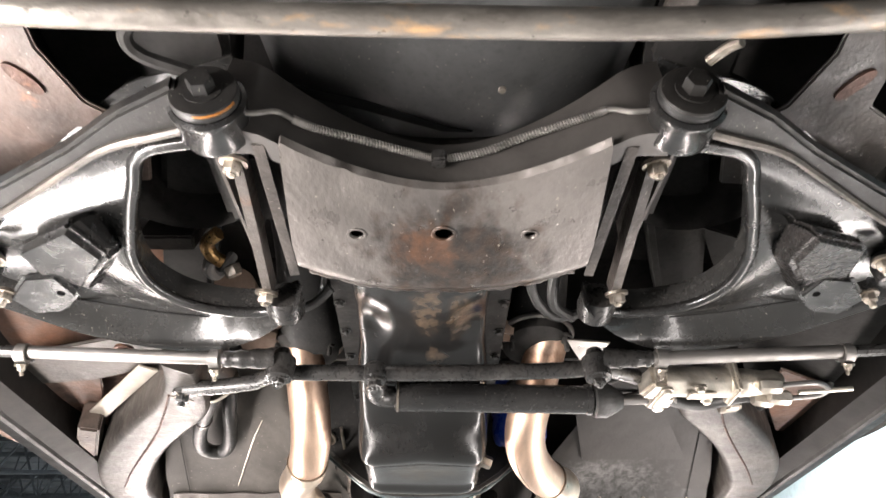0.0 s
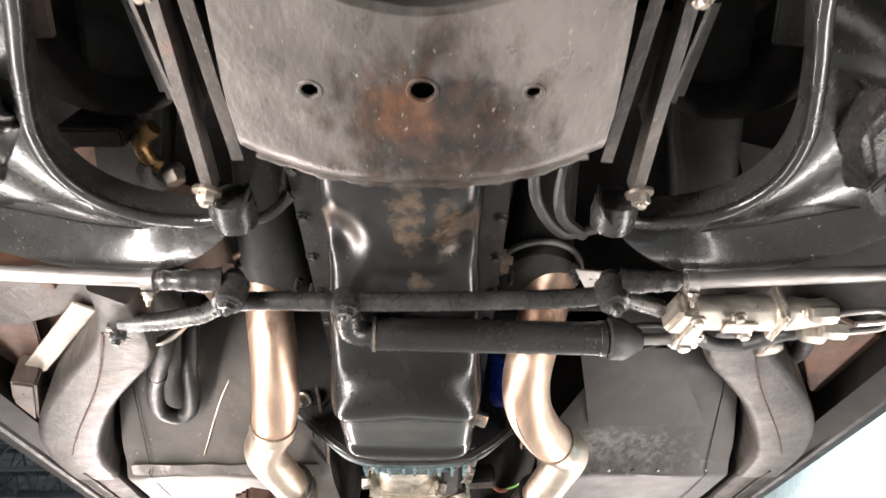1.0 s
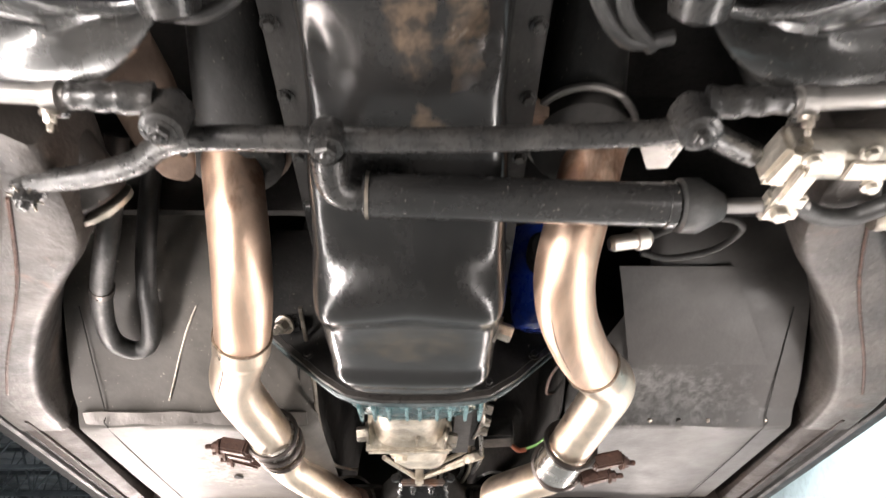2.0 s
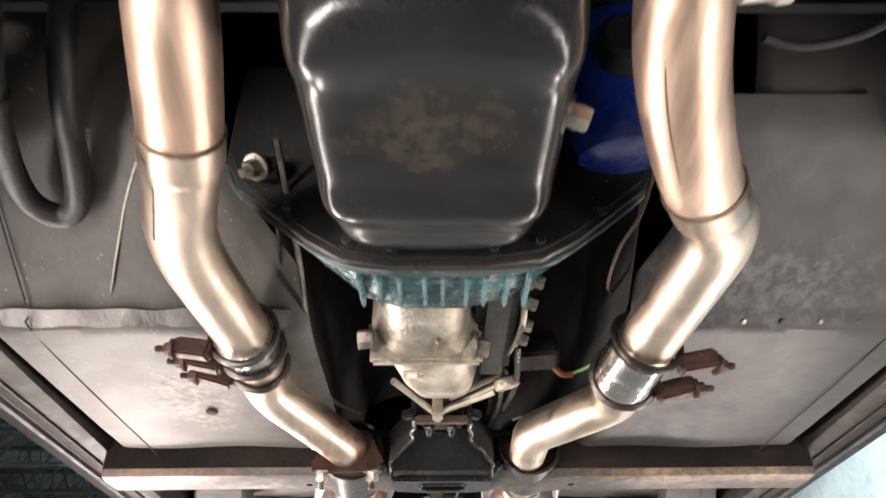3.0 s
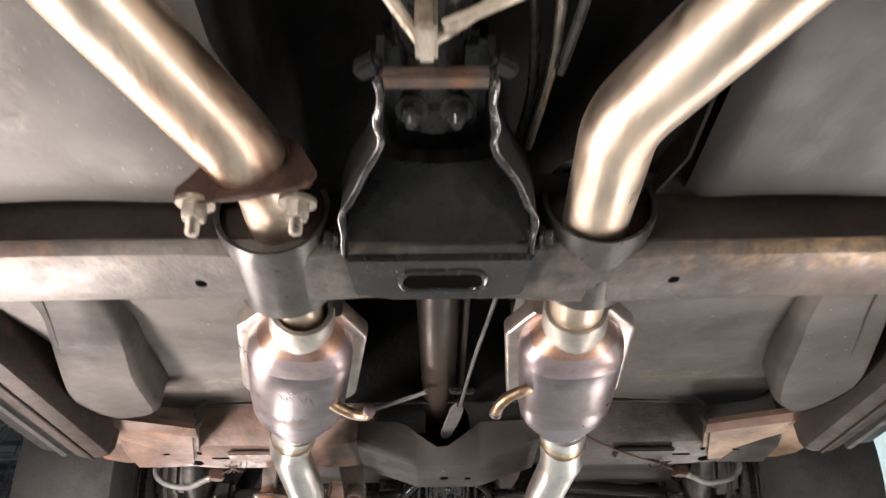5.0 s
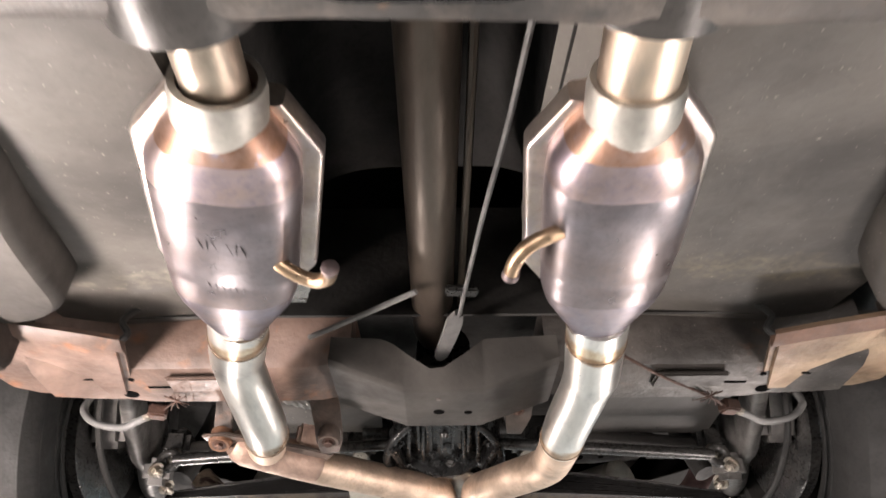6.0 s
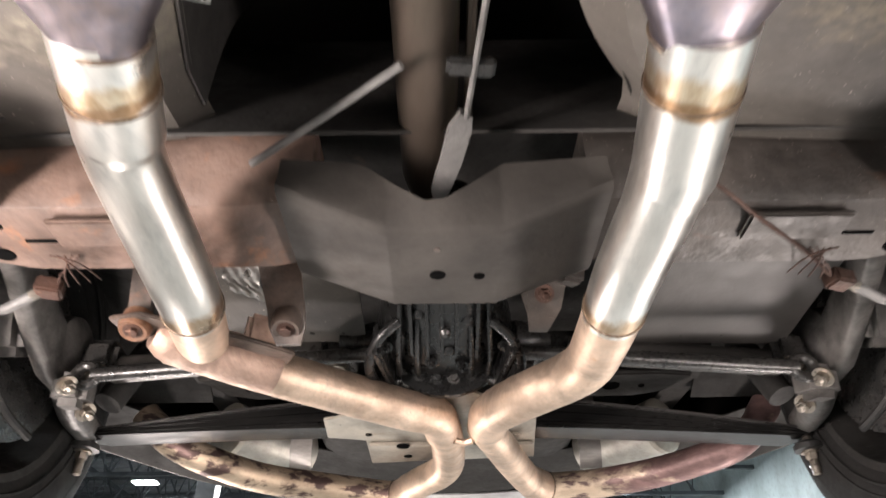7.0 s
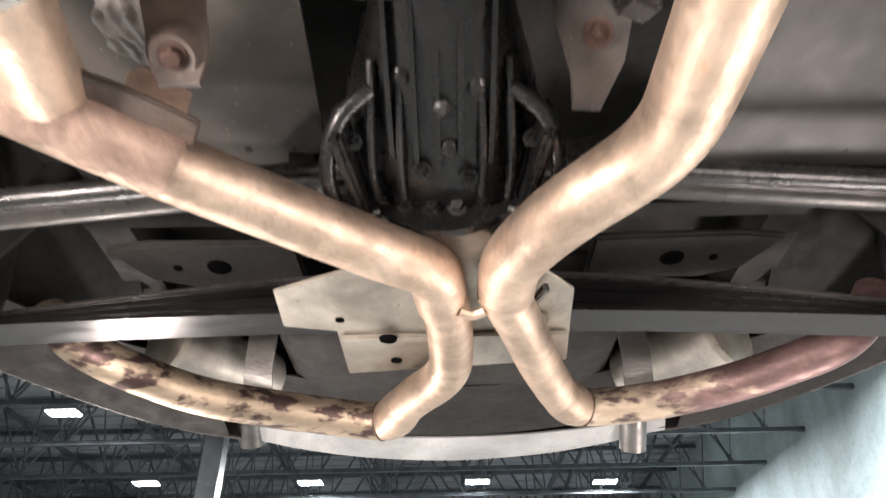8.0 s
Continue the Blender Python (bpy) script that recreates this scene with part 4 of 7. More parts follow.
# dropped center: a flat bottom with a bowed front edge, and a front face cut to a wide V under the shaft
nsec = []
half_row = [0.0, 0.02, 0.04, 0.052, 0.056, 0.058, 0.06, 0.062, 0.066, 0.075, 0.095, 0.12, 0.14, 0.15, 0.158, 0.166]
for x in [-v for v in half_row[:0:-1]] + half_row:
    f = max(0.0, (abs(x) - 0.058) / 0.1)
    rise = 0.027 * f
    zv = 1.88 + 0.075 * max(0.0, (abs(x + 0.012) - 0.006) / 0.1) ** 1.1
    ye = 2.088 - 0.028 * f
    yr = 2.234 - 0.024 * f
    yv = 2.072 - 0.01 * f
    zv = min(1.928, max(zv, 1.872 + rise))
    nsec.append([V(x, yv + 0.02, zv + 0.002), V(x, yv, zv), V(x, yv + 0.4 * (ye - yv), zv + (1.862 + rise - zv) * 0.6), V(x, ye - 0.0035, 1.8605 + rise), V(x, ye - 0.001, 1.856 + rise), V(x, ye + 0.003, 1.8537 + rise), V(x, ye + 0.008, 1.853 + rise), V(x, 2.16, 1.8528 + rise), V(x, yr - 0.012, 1.853 + rise), V(x, yr - 0.003, 1.856 + rise), V(x, yr + 0.002, 1.863 + rise), V(x, yr + 0.004, 1.97)])
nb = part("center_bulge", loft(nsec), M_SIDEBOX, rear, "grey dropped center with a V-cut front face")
part("hole", lathe([(0.009, 0), (0.0085, 0.0016)], (-0.008, 2.165, 1.8536), (0, 0, -1), 18), M_HOLESHADE, nb)
part("hole", lathe([(0.0065, 0), (0.006, 0.0016)], (0.037, 2.168, 1.8536), (0, 0, -1), 14), M_HOLESHADE, nb)
part("hole", lathe([(0.004, 0), (0.0035, 0.0014)], (-0.008, 2.118, 1.8532), (0, 0, -1), 12), M_FRAMERUST, nb)

# ---- front suspension and steering ----
fx = thing("front_crossmember", (0.005, 0.0, 1.85), "dark arched front crossmember with a scraped rusty bottom plate", "crossmember")


def yf(x):
    return -0.064 - 0.056 * min(1.3, abs(x / 0.145)) ** 1.8


def yr(x):
    return 0.118 - 0.046 * (abs(x) / 0.148) ** 2.3


plate = bmesh.new()
cols = []
for i in range(121):
    x = -0.148 + 0.296 * i / 120
    col = []
    for j in range(73):
        v = j / 72
        y = yf(x) + (yr(x) - yf(x)) * v
        bulge = 0.0025 * math.sin(math.pi * v) - (0.004 if j == 0 else 0)
        xs = x * (0.93 + 0.07 * min(1, v * 1.4))
        col.append(V(0.005 + xs, y + ((0.0016 * math.sin(47 * x) * math.sin(21 * x + 1) + 0.0009 * math.sin(160 * x) * math.sin(71 * x) + (0.004 * math.exp(-((x + 0.095) / 0.008) ** 2) if j == 0 else 0)) if j in (0, 72) else 0), 1.8475 - bulge + (0.012 * max(0, (v - 0.86) / 0.14) ** 2)))
    cols.append(col)
rows = [[plate.verts.new(p) for p in c] for c in cols]
for a, b in zip(rows, rows[1:]):
    for j in range(72):
        mx, my = (a[j].co.x + b[j + 1].co.x) / 2 - 0.005, (a[j].co.y + b[j + 1].co.y) / 2 + 0.0015
        if not any((mx - hx) ** 2 + my ** 2 < hr ** 2 for hx, hr in ((-0.0835, 0.0078), (0.0, 0.0105), (0.0825, 0.0065))):
            plate.faces.new((a[j], a[j + 1], b[j + 1], b[j]))
bmesh.ops.recalc_face_normals(plate, faces=plate.faces[:])
bmesh.ops.solidify(plate, geom=plate.faces[:], thickness=0.004)
pl = part("bottom_plate", plate, M_XPLATE, fx, "grey scraped plate with a rusty middle")
part("edge_weld", tube([(0.005 + x, yr(x) + 0.002, 1.857) for x in (-0.14, -0.1, -0.07, -0.035, 0.0, 0.035, 0.07, 0.1, 0.14)], 0.006, 8, 8, rad=lambda i, n: 0.9 + 0.14 * math.sin(i * 0.7) + 0.1 * math.sin(i * 1.9)), M_XPLATE, pl)
for x, r in ((-0.0835, 0.0078), (0.0, 0.0105), (0.0825, 0.0065)):
    part("hole_rim", torus((0.005 + x, -0.0015, 1.8418), (0, 0, 1), r + 0.0004, 0.0021, 28, 6), M_XPLATE, pl)
# unseen black backing added to keep the plate's holes dark
part("hole_backing", box(-0.125, 0.135, -0.05, 0.07, 1.862, 1.868, 0.0), M_TUNNEL, fx)
arch = []
for i in range(33):
    x = -0.19 + 0.38 * i / 32
    top = 1.906 + 0.028 * min(1.4, abs(x) / 0.15) ** 1.7
    y = yf(max(-0.16, min(0.16, x))) + 0.002
    arch.append([V(0.005 + x, y, 1.85), V(0.005 + x, y - 0.003, (1.85 + top) / 2), V(0.005 + x, y + 0.002, top - 0.004), V(0.005 + x, y + 0.008, top), V(0.005 + x, y + 0.05, top + 0.004), V(0.005 + x, y + 0.06, 1.9), V(0.005 + x, y + 0.03, 1.853)])
part("arched_face", loft(arch), M_FLOORD, fx, "dark arched front face")
part("upper_beam", box(-0.24, 0.25, -0.02, 0.1, 1.93, 2.02, 0.01), M_DARK, fx)
for s in (-1, 1):
    part("side_flange", loft([[V(0.005 + s * (0.152 + a), y, z) for a, z in ((0.0, 1.851), (0.01, 1.85), (0.03, 1.905), (0.02, 1.905))] for y in (-0.112, -0.05, 0.03, 0.085)]), M_FRAME, fx)
    part("inner_flange", loft([[V(0.005 + s * (0.205 + 0.012 * (y + 0.07) * -3 + a), y, z) for a, z in ((0.0, 1.876), (0.003, 1.876), (0.008, 1.96), (0.004, 1.96))] for y in (-0.075, 0.0, 0.075, 0.095)]), M_FRAME, fx)
    part("spring_tower", lathe_open([(0.085, 0.0), (0.08, 0.09), (0.06, 0.1)], (0.005 + s * 0.285, 0.03, 1.935), (0, 0, 1), 28), M_TUNNEL, fx)

bl = thing("brake_line", (0, -0.08, 1.87), "grey brake line in a coiled spring guard along the crossmember", "pipe")
coil_pts = [(-0.125, -0.116, 1.877), (-0.107, -0.106, 1.8765), (-0.07, -0.089, 1.88), (-0.03, -0.0765, 1.878), (0.0, -0.0725, 1.8735), (0.037, -0.076, 1.8775), (0.077, -0.088, 1.886), (0.115, -0.106, 1.8865), (0.143, -0.122, 1.885)]
dense = smooth_path(coil_pts, 150)
cb = bmesh.new()
hel = []
for i, p in enumerate(dense[:-1]):
    d = (dense[i + 1] - p).normalized()
    u = Vector((0, 0, 1)).cross(d).normalized()
    w = d.cross(u)
    a = i * 0.62
    hel.append(p + (u * math.cos(a) + w * math.sin(a)) * 0.0033)
tube(hel, 0.0009, 5, 1, cb)
part("spring_guard", cb, M_COIL, bl)
part("line", tube([(-0.19, -0.142, 1.868), (-0.156, -0.138, 1.861), (-0.139, -0.125, 1.877), *coil_pts, (0.16, -0.134, 1.87), (0.19, -0.14, 1.868)], 0.0024, 8, 8), M_COIL, bl)
part("clip", box(-0.0075, 0.0065, -0.0795, -0.066, 1.866, 1.88, 0.002), M_GREASE, bl)


# across the stamped arm: metres from the opening's edge, share of the web, metres from the outer edge; heights of the rear and front halves
ARM = ((0.0, 0, 0, 1.897, 1.897), (0.0, 0, 0, 1.868, 1.868), (0.0015, 0, 0, 1.8635, 1.8635), (0.006, 0, 0, 1.862, 1.862), (0.0105, 0, 0, 1.8645, 1.8645), (0.0135, 0, 0, 1.8715, 1.8705), (0.0135, 0.15, 0, 1.8765, 1.878), (0.0135, 0.3, 0, 1.877, 1.886), (0.0135, 0.42, 0, 1.876, 1.893), (0.0135, 0.5, 0, 1.879, 1.899), (0.0135, 0.66, 0, 1.882, 1.909), (0.0135, 0.85, 0, 1.88, 1.921), (0, 0, 0.028, 1.871, 1.927), (0, 0, 0.019, 1.857, 1.929), (0, 0, 0.012, 1.849, 1.93), (0, 0, 0.005, 1.846, 1.93), (0, 0, 0.0, 1.849, 1.93), (0, 0, -0.001, 1.872, 1.934))


def control_arm(s):
    xo = 0.006
    P = lambda pts: [(xo + s * a, b) for a, b in pts][:: s]
    t = thing("control_arm", (xo + s * 0.3, 0.05, 1.87), "gloss black stamped lower control arm with a rounded opening", "control arm", "front control arms")
    inner = smooth_path([V(a, b, 0) for a, b in ((0.185, -0.1), (0.225, -0.096), (0.254, -0.092), (0.271, -0.078), (0.282, -0.05), (0.297, -0.015), (0.312, 0.025), (0.326, 0.07), (0.326, 0.12), (0.303, 0.16), (0.262, 0.182), (0.21, 0.185), (0.172, 0.165))], 8)
    outer = smooth_path([V(a, b, 0) for a, b in ((0.19, -0.132), (0.235, -0.116), (0.288, -0.1), (0.345, -0.062), (0.42, -0.013), (0.5, 0.03), (0.57, 0.075), (0.56, 0.105), (0.52, 0.13), (0.49, 0.158), (0.44, 0.207), (0.39, 0.237), (0.345, 0.252), (0.3, 0.256), (0.255, 0.245), (0.215, 0.215), (0.175, 0.165), (0.16, 0.135))], 8)

    def skin(u, v):
        a, b = inner[min(int(u * (len(inner) - 1)), len(inner) - 1)], outer[min(int(u * (len(outer) - 1)), len(outer) - 1)]
        k = int(v * (len(ARM) - 1) + 0.5)
        f = min(1.0, max(0.0, (u - 0.36) / 0.14))
        f = f * f * (3 - 2 * f)
        lead, share, back, zr, zf = ARM[k]
        long = (b - a).length
        shrink = min(1.0, long / 0.06)
        w = 1 - back * shrink / long if k > 11 else (lead * shrink + share * (long - 0.042 * shrink)) / long
        p = a + (b - a) * w
        if k > 4:
            zf = 1.869 + min(0.07, 0.6 * max(0.0, 0.036 - p.y))
        return V(xo + s * p.x, p.y, zf + (zr - zf) * f + 0.0006 * math.sin(37 * p.x + 23 * p.y))
    nv = len(ARM) - 1
    rows_ = []
    for k in range(97):
        low = [skin(k / 96, j / nv) for j in range(nv + 1)]
        mid_ = (low[0] + low[-1]) / 2
        top = [p + V(0, 0, 0.004) + (mid_ - p) * V(1, 1, 0) * (-0.02 if j in (0, 1) else 0.02 if j == nv else 0.0) for j, p in enumerate(low)]
        rows_.append(low + top[1:-1][::-1])
    part("arm_web", loft(rows_), M_ARM, t, "dished satin black web with a rolled rear edge")
    rim = [p + (outer[min(int(k * (len(outer) - 1) / (len(inner) - 1)), len(outer) - 1)] - p).normalized() * 0.004 for k, p in enumerate(inner)]
    rsec = []
    for k, p in enumerate(rim):
        dr = (rim[min(k + 1, len(rim) - 1)] - rim[max(k - 1, 0)]).normalized()
        side_ = V(s * dr.y, -dr.x, 0)
        rsec.append(superellipse((xo + s * p.x, p.y, 1.8655), side_, V(0, 0, 1), 0.0068, 0.006, 2.2, 14))
    part("opening_rim", loft(rsec), M_BLACK, t, "rolled glossy rim round the opening")
    part("crease", tube([(xo + s * a, b, 1.8725) for a, b in ((0.43, 0.172), (0.385, 0.186), (0.335, 0.203), (0.285, 0.212))], 0.0014, 6, 8), M_SPRING, t)
    part("front_leg", prism(P([(0.214, -0.168), (0.27, -0.138), (0.322, -0.1), (0.407, -0.048), (0.51, 0.004), (0.5, 0.035), (0.426, -0.008), (0.34, -0.068), (0.288, -0.1), (0.237, -0.117), (0.214, -0.124)]), 1.857, 1.876, 0.004), M_LEG, t, "flat dusty black front leg")
    edge = [(0.214, -0.1255), (0.237, -0.1185), (0.288, -0.102), (0.337, -0.07), (0.426, -0.009), (0.5, 0.034)]
    lip = bmesh.new()
    path = smooth_path([(xo + s * a, b, 1.856) for a, b in edge], 6)
    loft([[p + V(0, -0.0035, 0.006), p + V(0, -0.004, -0.003), p + V(0, -0.001, -0.005), p + V(0, 0.003, -0.004), p + V(0, 0.0045, 0.0), p + V(0, 0.004, 0.008)] for p in path], lip)
    part("front_lip", lip, M_LIP, t, "worn dark lip with bare dusty edge")
    # cross shaft and bolts
    sh = part("cross_shaft", loft([[V(xo + s * (x + a), y, z + c) for a, c in ((-0.005, -0.006), (0.005, -0.006), (0.007, 0.012), (-0.007, 0.012))] for x, y, z in ((0.188, -0.075, 1.875), (0.192, 0.03, 1.869), (0.198, 0.14, 1.865))]), M_FRAME, t, "grey forged cross shaft")
    for x, y, z in ((0.191, -0.069, 1.871), (0.2, 0.139, 1.861)):
        part("shaft_bolt", hexbolt((xo + s * x, y, z), (s * 0.1, 0.3, -1), 0.0155, 0.011, 0.004), M_ZINC, sh)
    # front bushing: arm eye, rubber, dished washer and bolt, facing forward
    cx, cz = (-0.1865, 1.8625) if s < 0 else (0.2015, 1.8665)
    ax = (0, -1, -0.06)
    eye = part("bushing_eye", lathe_open([(0.022, 0.0), (0.0285, 0.001), (0.0295, 0.006), (0.0295, 0.03), (0.0315, 0.033), (0.0315, 0.036), (0.028, 0.0385), (0.022, 0.0385)], (cx, -0.112, cz + 0.003), ax, 36), M_BLACK, t, "glossy black arm eye")
    part("bushing", lathe([(0.022, 0.0), (0.027, 0.002), (0.0275, 0.006), (0.024, 0.01)], (cx, -0.149, cz + 0.001), ax, 32), M_RUBBER, eye, "squeezed rubber bushing")
    if s < 0:
        part("grease_ring", tube([(cx + 0.0262 * math.cos(radians(a)), -0.1565, cz + 0.0262 * math.sin(radians(a))) for a in range(262, 350, 11)], 0.0013, 6, 3), M_GREASEORANGE, eye, "smear of orange grease")
    w = part("washer", lathe([(0.0262, 0.0), (0.027, 0.0015), (0.0262, 0.003), (0.019, 0.0042), (0.012, 0.0036)], (cx, -0.158, cz), ax, 36), M_LEG, eye, "dusty black washer")
    part("bushing_bolt", hexbolt((cx, -0.1615, cz), ax, 0.0185, 0.012, turn=0.35 if s < 0 else 0.15), M_LEG, w)
    part("rear_bushing", lathe([(0.01, 0), (0.021, 0.003), (0.023, 0.02), (0.021, 0.035), (0.012, 0.04)], (xo + s * 0.185, 0.155, 1.872), (0, 1, -0.25), 22), M_GREASE, t)
    # shock mount box by the ball joint: a bent, faceted pressing
    poly = ((0.422, 0.02), (0.345, -0.032), (0.334, 0.038), (0.398, 0.126), (0.428, 0.088)) if s < 0 else ((0.352, 0.042), (0.35, -0.02), (0.418, 0.006), (0.446, 0.1), (0.412, 0.13))
    mx, my = sum(p[0] for p in poly) / 5, sum(p[1] for p in poly) / 5
    rings_ = [[V(xo + s * (mx + (a - mx) * k), my + dy + (b - my) * k, z + (0.012 * (b - my) / 0.08 if z < 1.86 else 0)) for a, b in poly] for k, z, dy in ((0.8, 1.9, 0.05), (0.92, 1.872, 0.026), (1.01, 1.852, 0.006), (0.92, 1.84, 0.002))]
    bx = part("bump_bracket", bevelled(loft(rings_), 0.009, 4), M_BLACK if s < 0 else M_SCUFF, t, "glossy black faceted box bracket" if s < 0 else "scuffed black faceted box bracket")
    part("bracket_foot", prism(P([(0.405, 0.075), (0.44, 0.08), (0.475, 0.12), (0.46, 0.155), (0.425, 0.15), (0.395, 0.115)]), 1.842, 1.852, 0.004), M_BLACK, bx)
    part("bracket_hole", lathe([(0.0045, 0), (0.004, 0.0012)], (xo + s * 0.412, 0.108, 1.8425), (0, 0, -1), 12), M_HOLESHADE, bx)
    part("ball_joint", lathe([(0.01, 0), (0.028, 0.004), (0.032, 0.015), (0.028, 0.034), (0.012, 0.04)], (xo + s * 0.5, 0.075, 1.878), (0, 0.2, -1), 20), M_GREASE, t)
    for a, b in ((0.475, 0.115), (0.455, 0.05)):
        part("joint_bolt", hexbolt((xo + s * a, b, 1.846), (0, 0, -1), 0.013, 0.009, 0.008), M_ZINC, t)
    part("shield", prism(P([(0.45, 0.02), (0.53, 0.03), (0.56, 0.09), (0.5, 0.11)]), 1.856, 1.862, 0.002), M_GREASE, t)
    return t


for s in (-1, 1):
    control_arm(s)
bf = thing("brass_hose_fitting", (-0.27, 0.18, 1.95), "brass elbow on a rubber fuel hose seen through the arm", "hose fitting")
part("elbow", tube([(-0.268, 0.15, 1.955), (-0.285, 0.165, 1.95), (-0.282, 0.185, 1.945), (-0.272, 0.195, 1.943)], 0.009, 12, 6), M_BRASS, bf)
part("nut", hexbolt((-0.262, 0.2, 1.94), (0.4, 0.4, -0.7), 0.02, 0.014, washer=False), M_ZINC, bf)
part("hose", tube([(-0.284, 0.188, 1.942), (-0.292, 0.205, 1.94), (-0.29, 0.235, 1.95), (-0.28, 0.25, 1.99)], 0.008, 10, 6), M_GREYHOSE, bf)
for x in (-0.33,):
    single("frame_gusset", obox((x, 0.17, 1.98), (0.07, 0.02, 0.09), 0, -25, bev=0.003), M_FRAME, "grey frame gusset behind the spring pocket", "bracket", "frame gussets")

sh = thing("radiator_shroud", (0, -0.12, 1.95), "dull grey plastic radiator fan shroud above the crossmember", "fan shroud")
part("shroud_panel", sheet(lambda u, v: V(0.01 + (u - 0.5) * 0.4 * (1.0 - 0.15 * v), -0.30 + 0.27 * v, 1.985 - 0.06 * max(0.0, math.sin(math.pi * u)) ** 0.7 + 0.02 * v), 24, 12, 0.004), M_SHROUD, sh)
# black strip painted in for the dark gap under the shroud
part("painted_gap", loft([[V(x, y, 1.929), V(x + 0.003, y - w, 1.929), V(x + 0.003, y - w, 1.931), V(x, y, 1.931)] for x, y, w in ((-0.2, -0.115, 0.002), (-0.165, -0.107, 0.005), (-0.133, -0.098, 0.009), (-0.073, -0.079, 0.011), (-0.03, -0.063, 0.009), (0.004, -0.051, 0.006), (0.03, -0.05, 0.001))]), M_HOLESHADE, sh)
part("screw", lathe([(0.004, 0), (0.003, 0.002)], (0.057, -0.105, 1.928), (0, -0.2, -1), 10), M_ZINC, sh)
for s in (-1, 1):
    part("stay", obox((0.005 + s * 0.205, -0.2, 1.96), (0.028, 0.12, 0.006), s * 8, bev=0.002), M_FRAME, sh)
hk = single("tow_hook", tube([(-0.225, -0.205, 1.9), (-0.245, -0.19, 1.895), (-0.24, -0.17, 1.893), (-0.2, -0.15, 1.893)], 0.006, 8, 6), M_DARK, "dull bent steel hook by the front bushing", "hook")
single("link_stud", tube([(0.206, -0.185, 1.872), (0.216, -0.2, 1.87), (0.222, -0.208, 1.866)], 0.0045, 8, 4), M_ZINC, "short bare stud beside the bushing", "stud")

st = thing("steering_linkage", (0, 0.26, 1.83), "greasy black steering relay rod with tie rods", "steering linkage")
part("relay_rod", tube([(-0.338, 0.342, 1.836), (-0.31, 0.336, 1.834), (-0.28, 0.329, 1.833), (-0.24, 0.314, 1.832), (-0.208, 0.291, 1.832), (-0.168, 0.282, 1.83), (-0.09, 0.283, 1.83), (0.0, 0.283, 1.83), (0.08, 0.28, 1.83), (0.165, 0.275, 1.83), (0.208, 0.27, 1.831), (0.238, 0.286, 1.832), (0.265, 0.3, 1.832)], 0.0105, 12, 8), M_GREASE, st)
for s in (-1, 1):
    xo = 0.004
    tr = part("tie_rod", tube([(xo + s * 0.26, 0.2385, 1.828), (xo + s * 0.5, 0.2225, 1.83)], 0.0078 if s < 0 else 0.0085, 14, 1), M_ROD, st, "grey tie rod sleeve")
    part("outer_end", tube([(xo + s * 0.5, 0.2225, 1.83), (xo + s * 0.56, 0.219, 1.832), (xo + s * 0.62, 0.21, 1.84)], 0.0075, 10, 4), M_GREASE, tr)
    part("inner_end", tube([(xo + s * 0.205, 0.245, 1.832), (xo + s * 0.235, 0.24, 1.829), (xo + s * 0.265, 0.2385, 1.828)], 0.0105, 12, 6, rad=lambda i, n: 1.3 - 0.45 * i / n + 0.08 * math.sin(i * 1.9)), M_GREASE, tr)
    part("joint", lathe([(0.009, -0.022), (0.016, -0.019), (0.018, -0.004), (0.0185, 0.008), (0.014, 0.012), (0.009, 0.022)], (xo + s * 0.198, 0.256, 1.828), (0, 0.1, 1), 20), M_GREASE, tr)
    part("joint_nut", hexbolt((xo + s * 0.198, 0.254, 1.808), (0, -0.1, -1), 0.014, 0.008, 0.004), M_GREASE, tr)
    for x in (0.275, 0.5):
        cl = part("sleeve_clamp", ring((xo + s * x, 0.2385 - (x - 0.275) * 0.07, 1.828), (1, 0, 0), 0.008, 0.004, 0.012, 18), M_ROD, tr)
        part("clamp_bolt", hexbolt((xo + s * x, 0.243 - (x - 0.275) * 0.07, 1.815), (0, 0.6, -0.8), 0.0085, 0.007, 0.006), M_ZINC, cl)
        part("clamp_ear", obox((xo + s * x, 0.25 - (x - 0.275) * 0.07, 1.83), (0.012, 0.016, 0.012), bev=0.002), M_GREASE, cl)
nut = part("relay_stud", lathe([(0.013, 0.012), (0.015, 0.006), (0.015, -0.006), (0.012, -0.012)], (-0.078, 0.28, 1.828), (0, 0, 1), 18), M_GREASE, st)
part("castle_nut", hexbolt((-0.078, 0.279, 1.817), (0, 0, -1), 0.016, 0.01, 0.004), M_GREASE, nut)
pit = part("pitman_joint", lathe([(0.01, 0.03), (0.016, 0.024), (0.017, 0.0), (0.013, -0.008)], (-0.343, 0.35, 1.838), (0, 0, 1), 18), M_GREASE, st)
part("castle_nut", hexbolt((-0.343, 0.35, 1.832), (0, 0.1, -1), 0.017, 0.013, 0.006), M_GREASE, pit)
for a in (20, 75, 130):
    part("cotter_pin", tube([(-0.343 - 0.015 * math.cos(radians(a)), 0.35 - 0.015 * math.sin(radians(a)), 1.826), (-0.343 + 0.015 * math.cos(radians(a)), 0.35 + 0.015 * math.sin(radians(a)), 1.823)], 0.0011, 5, 1), M_ZINC, pit)

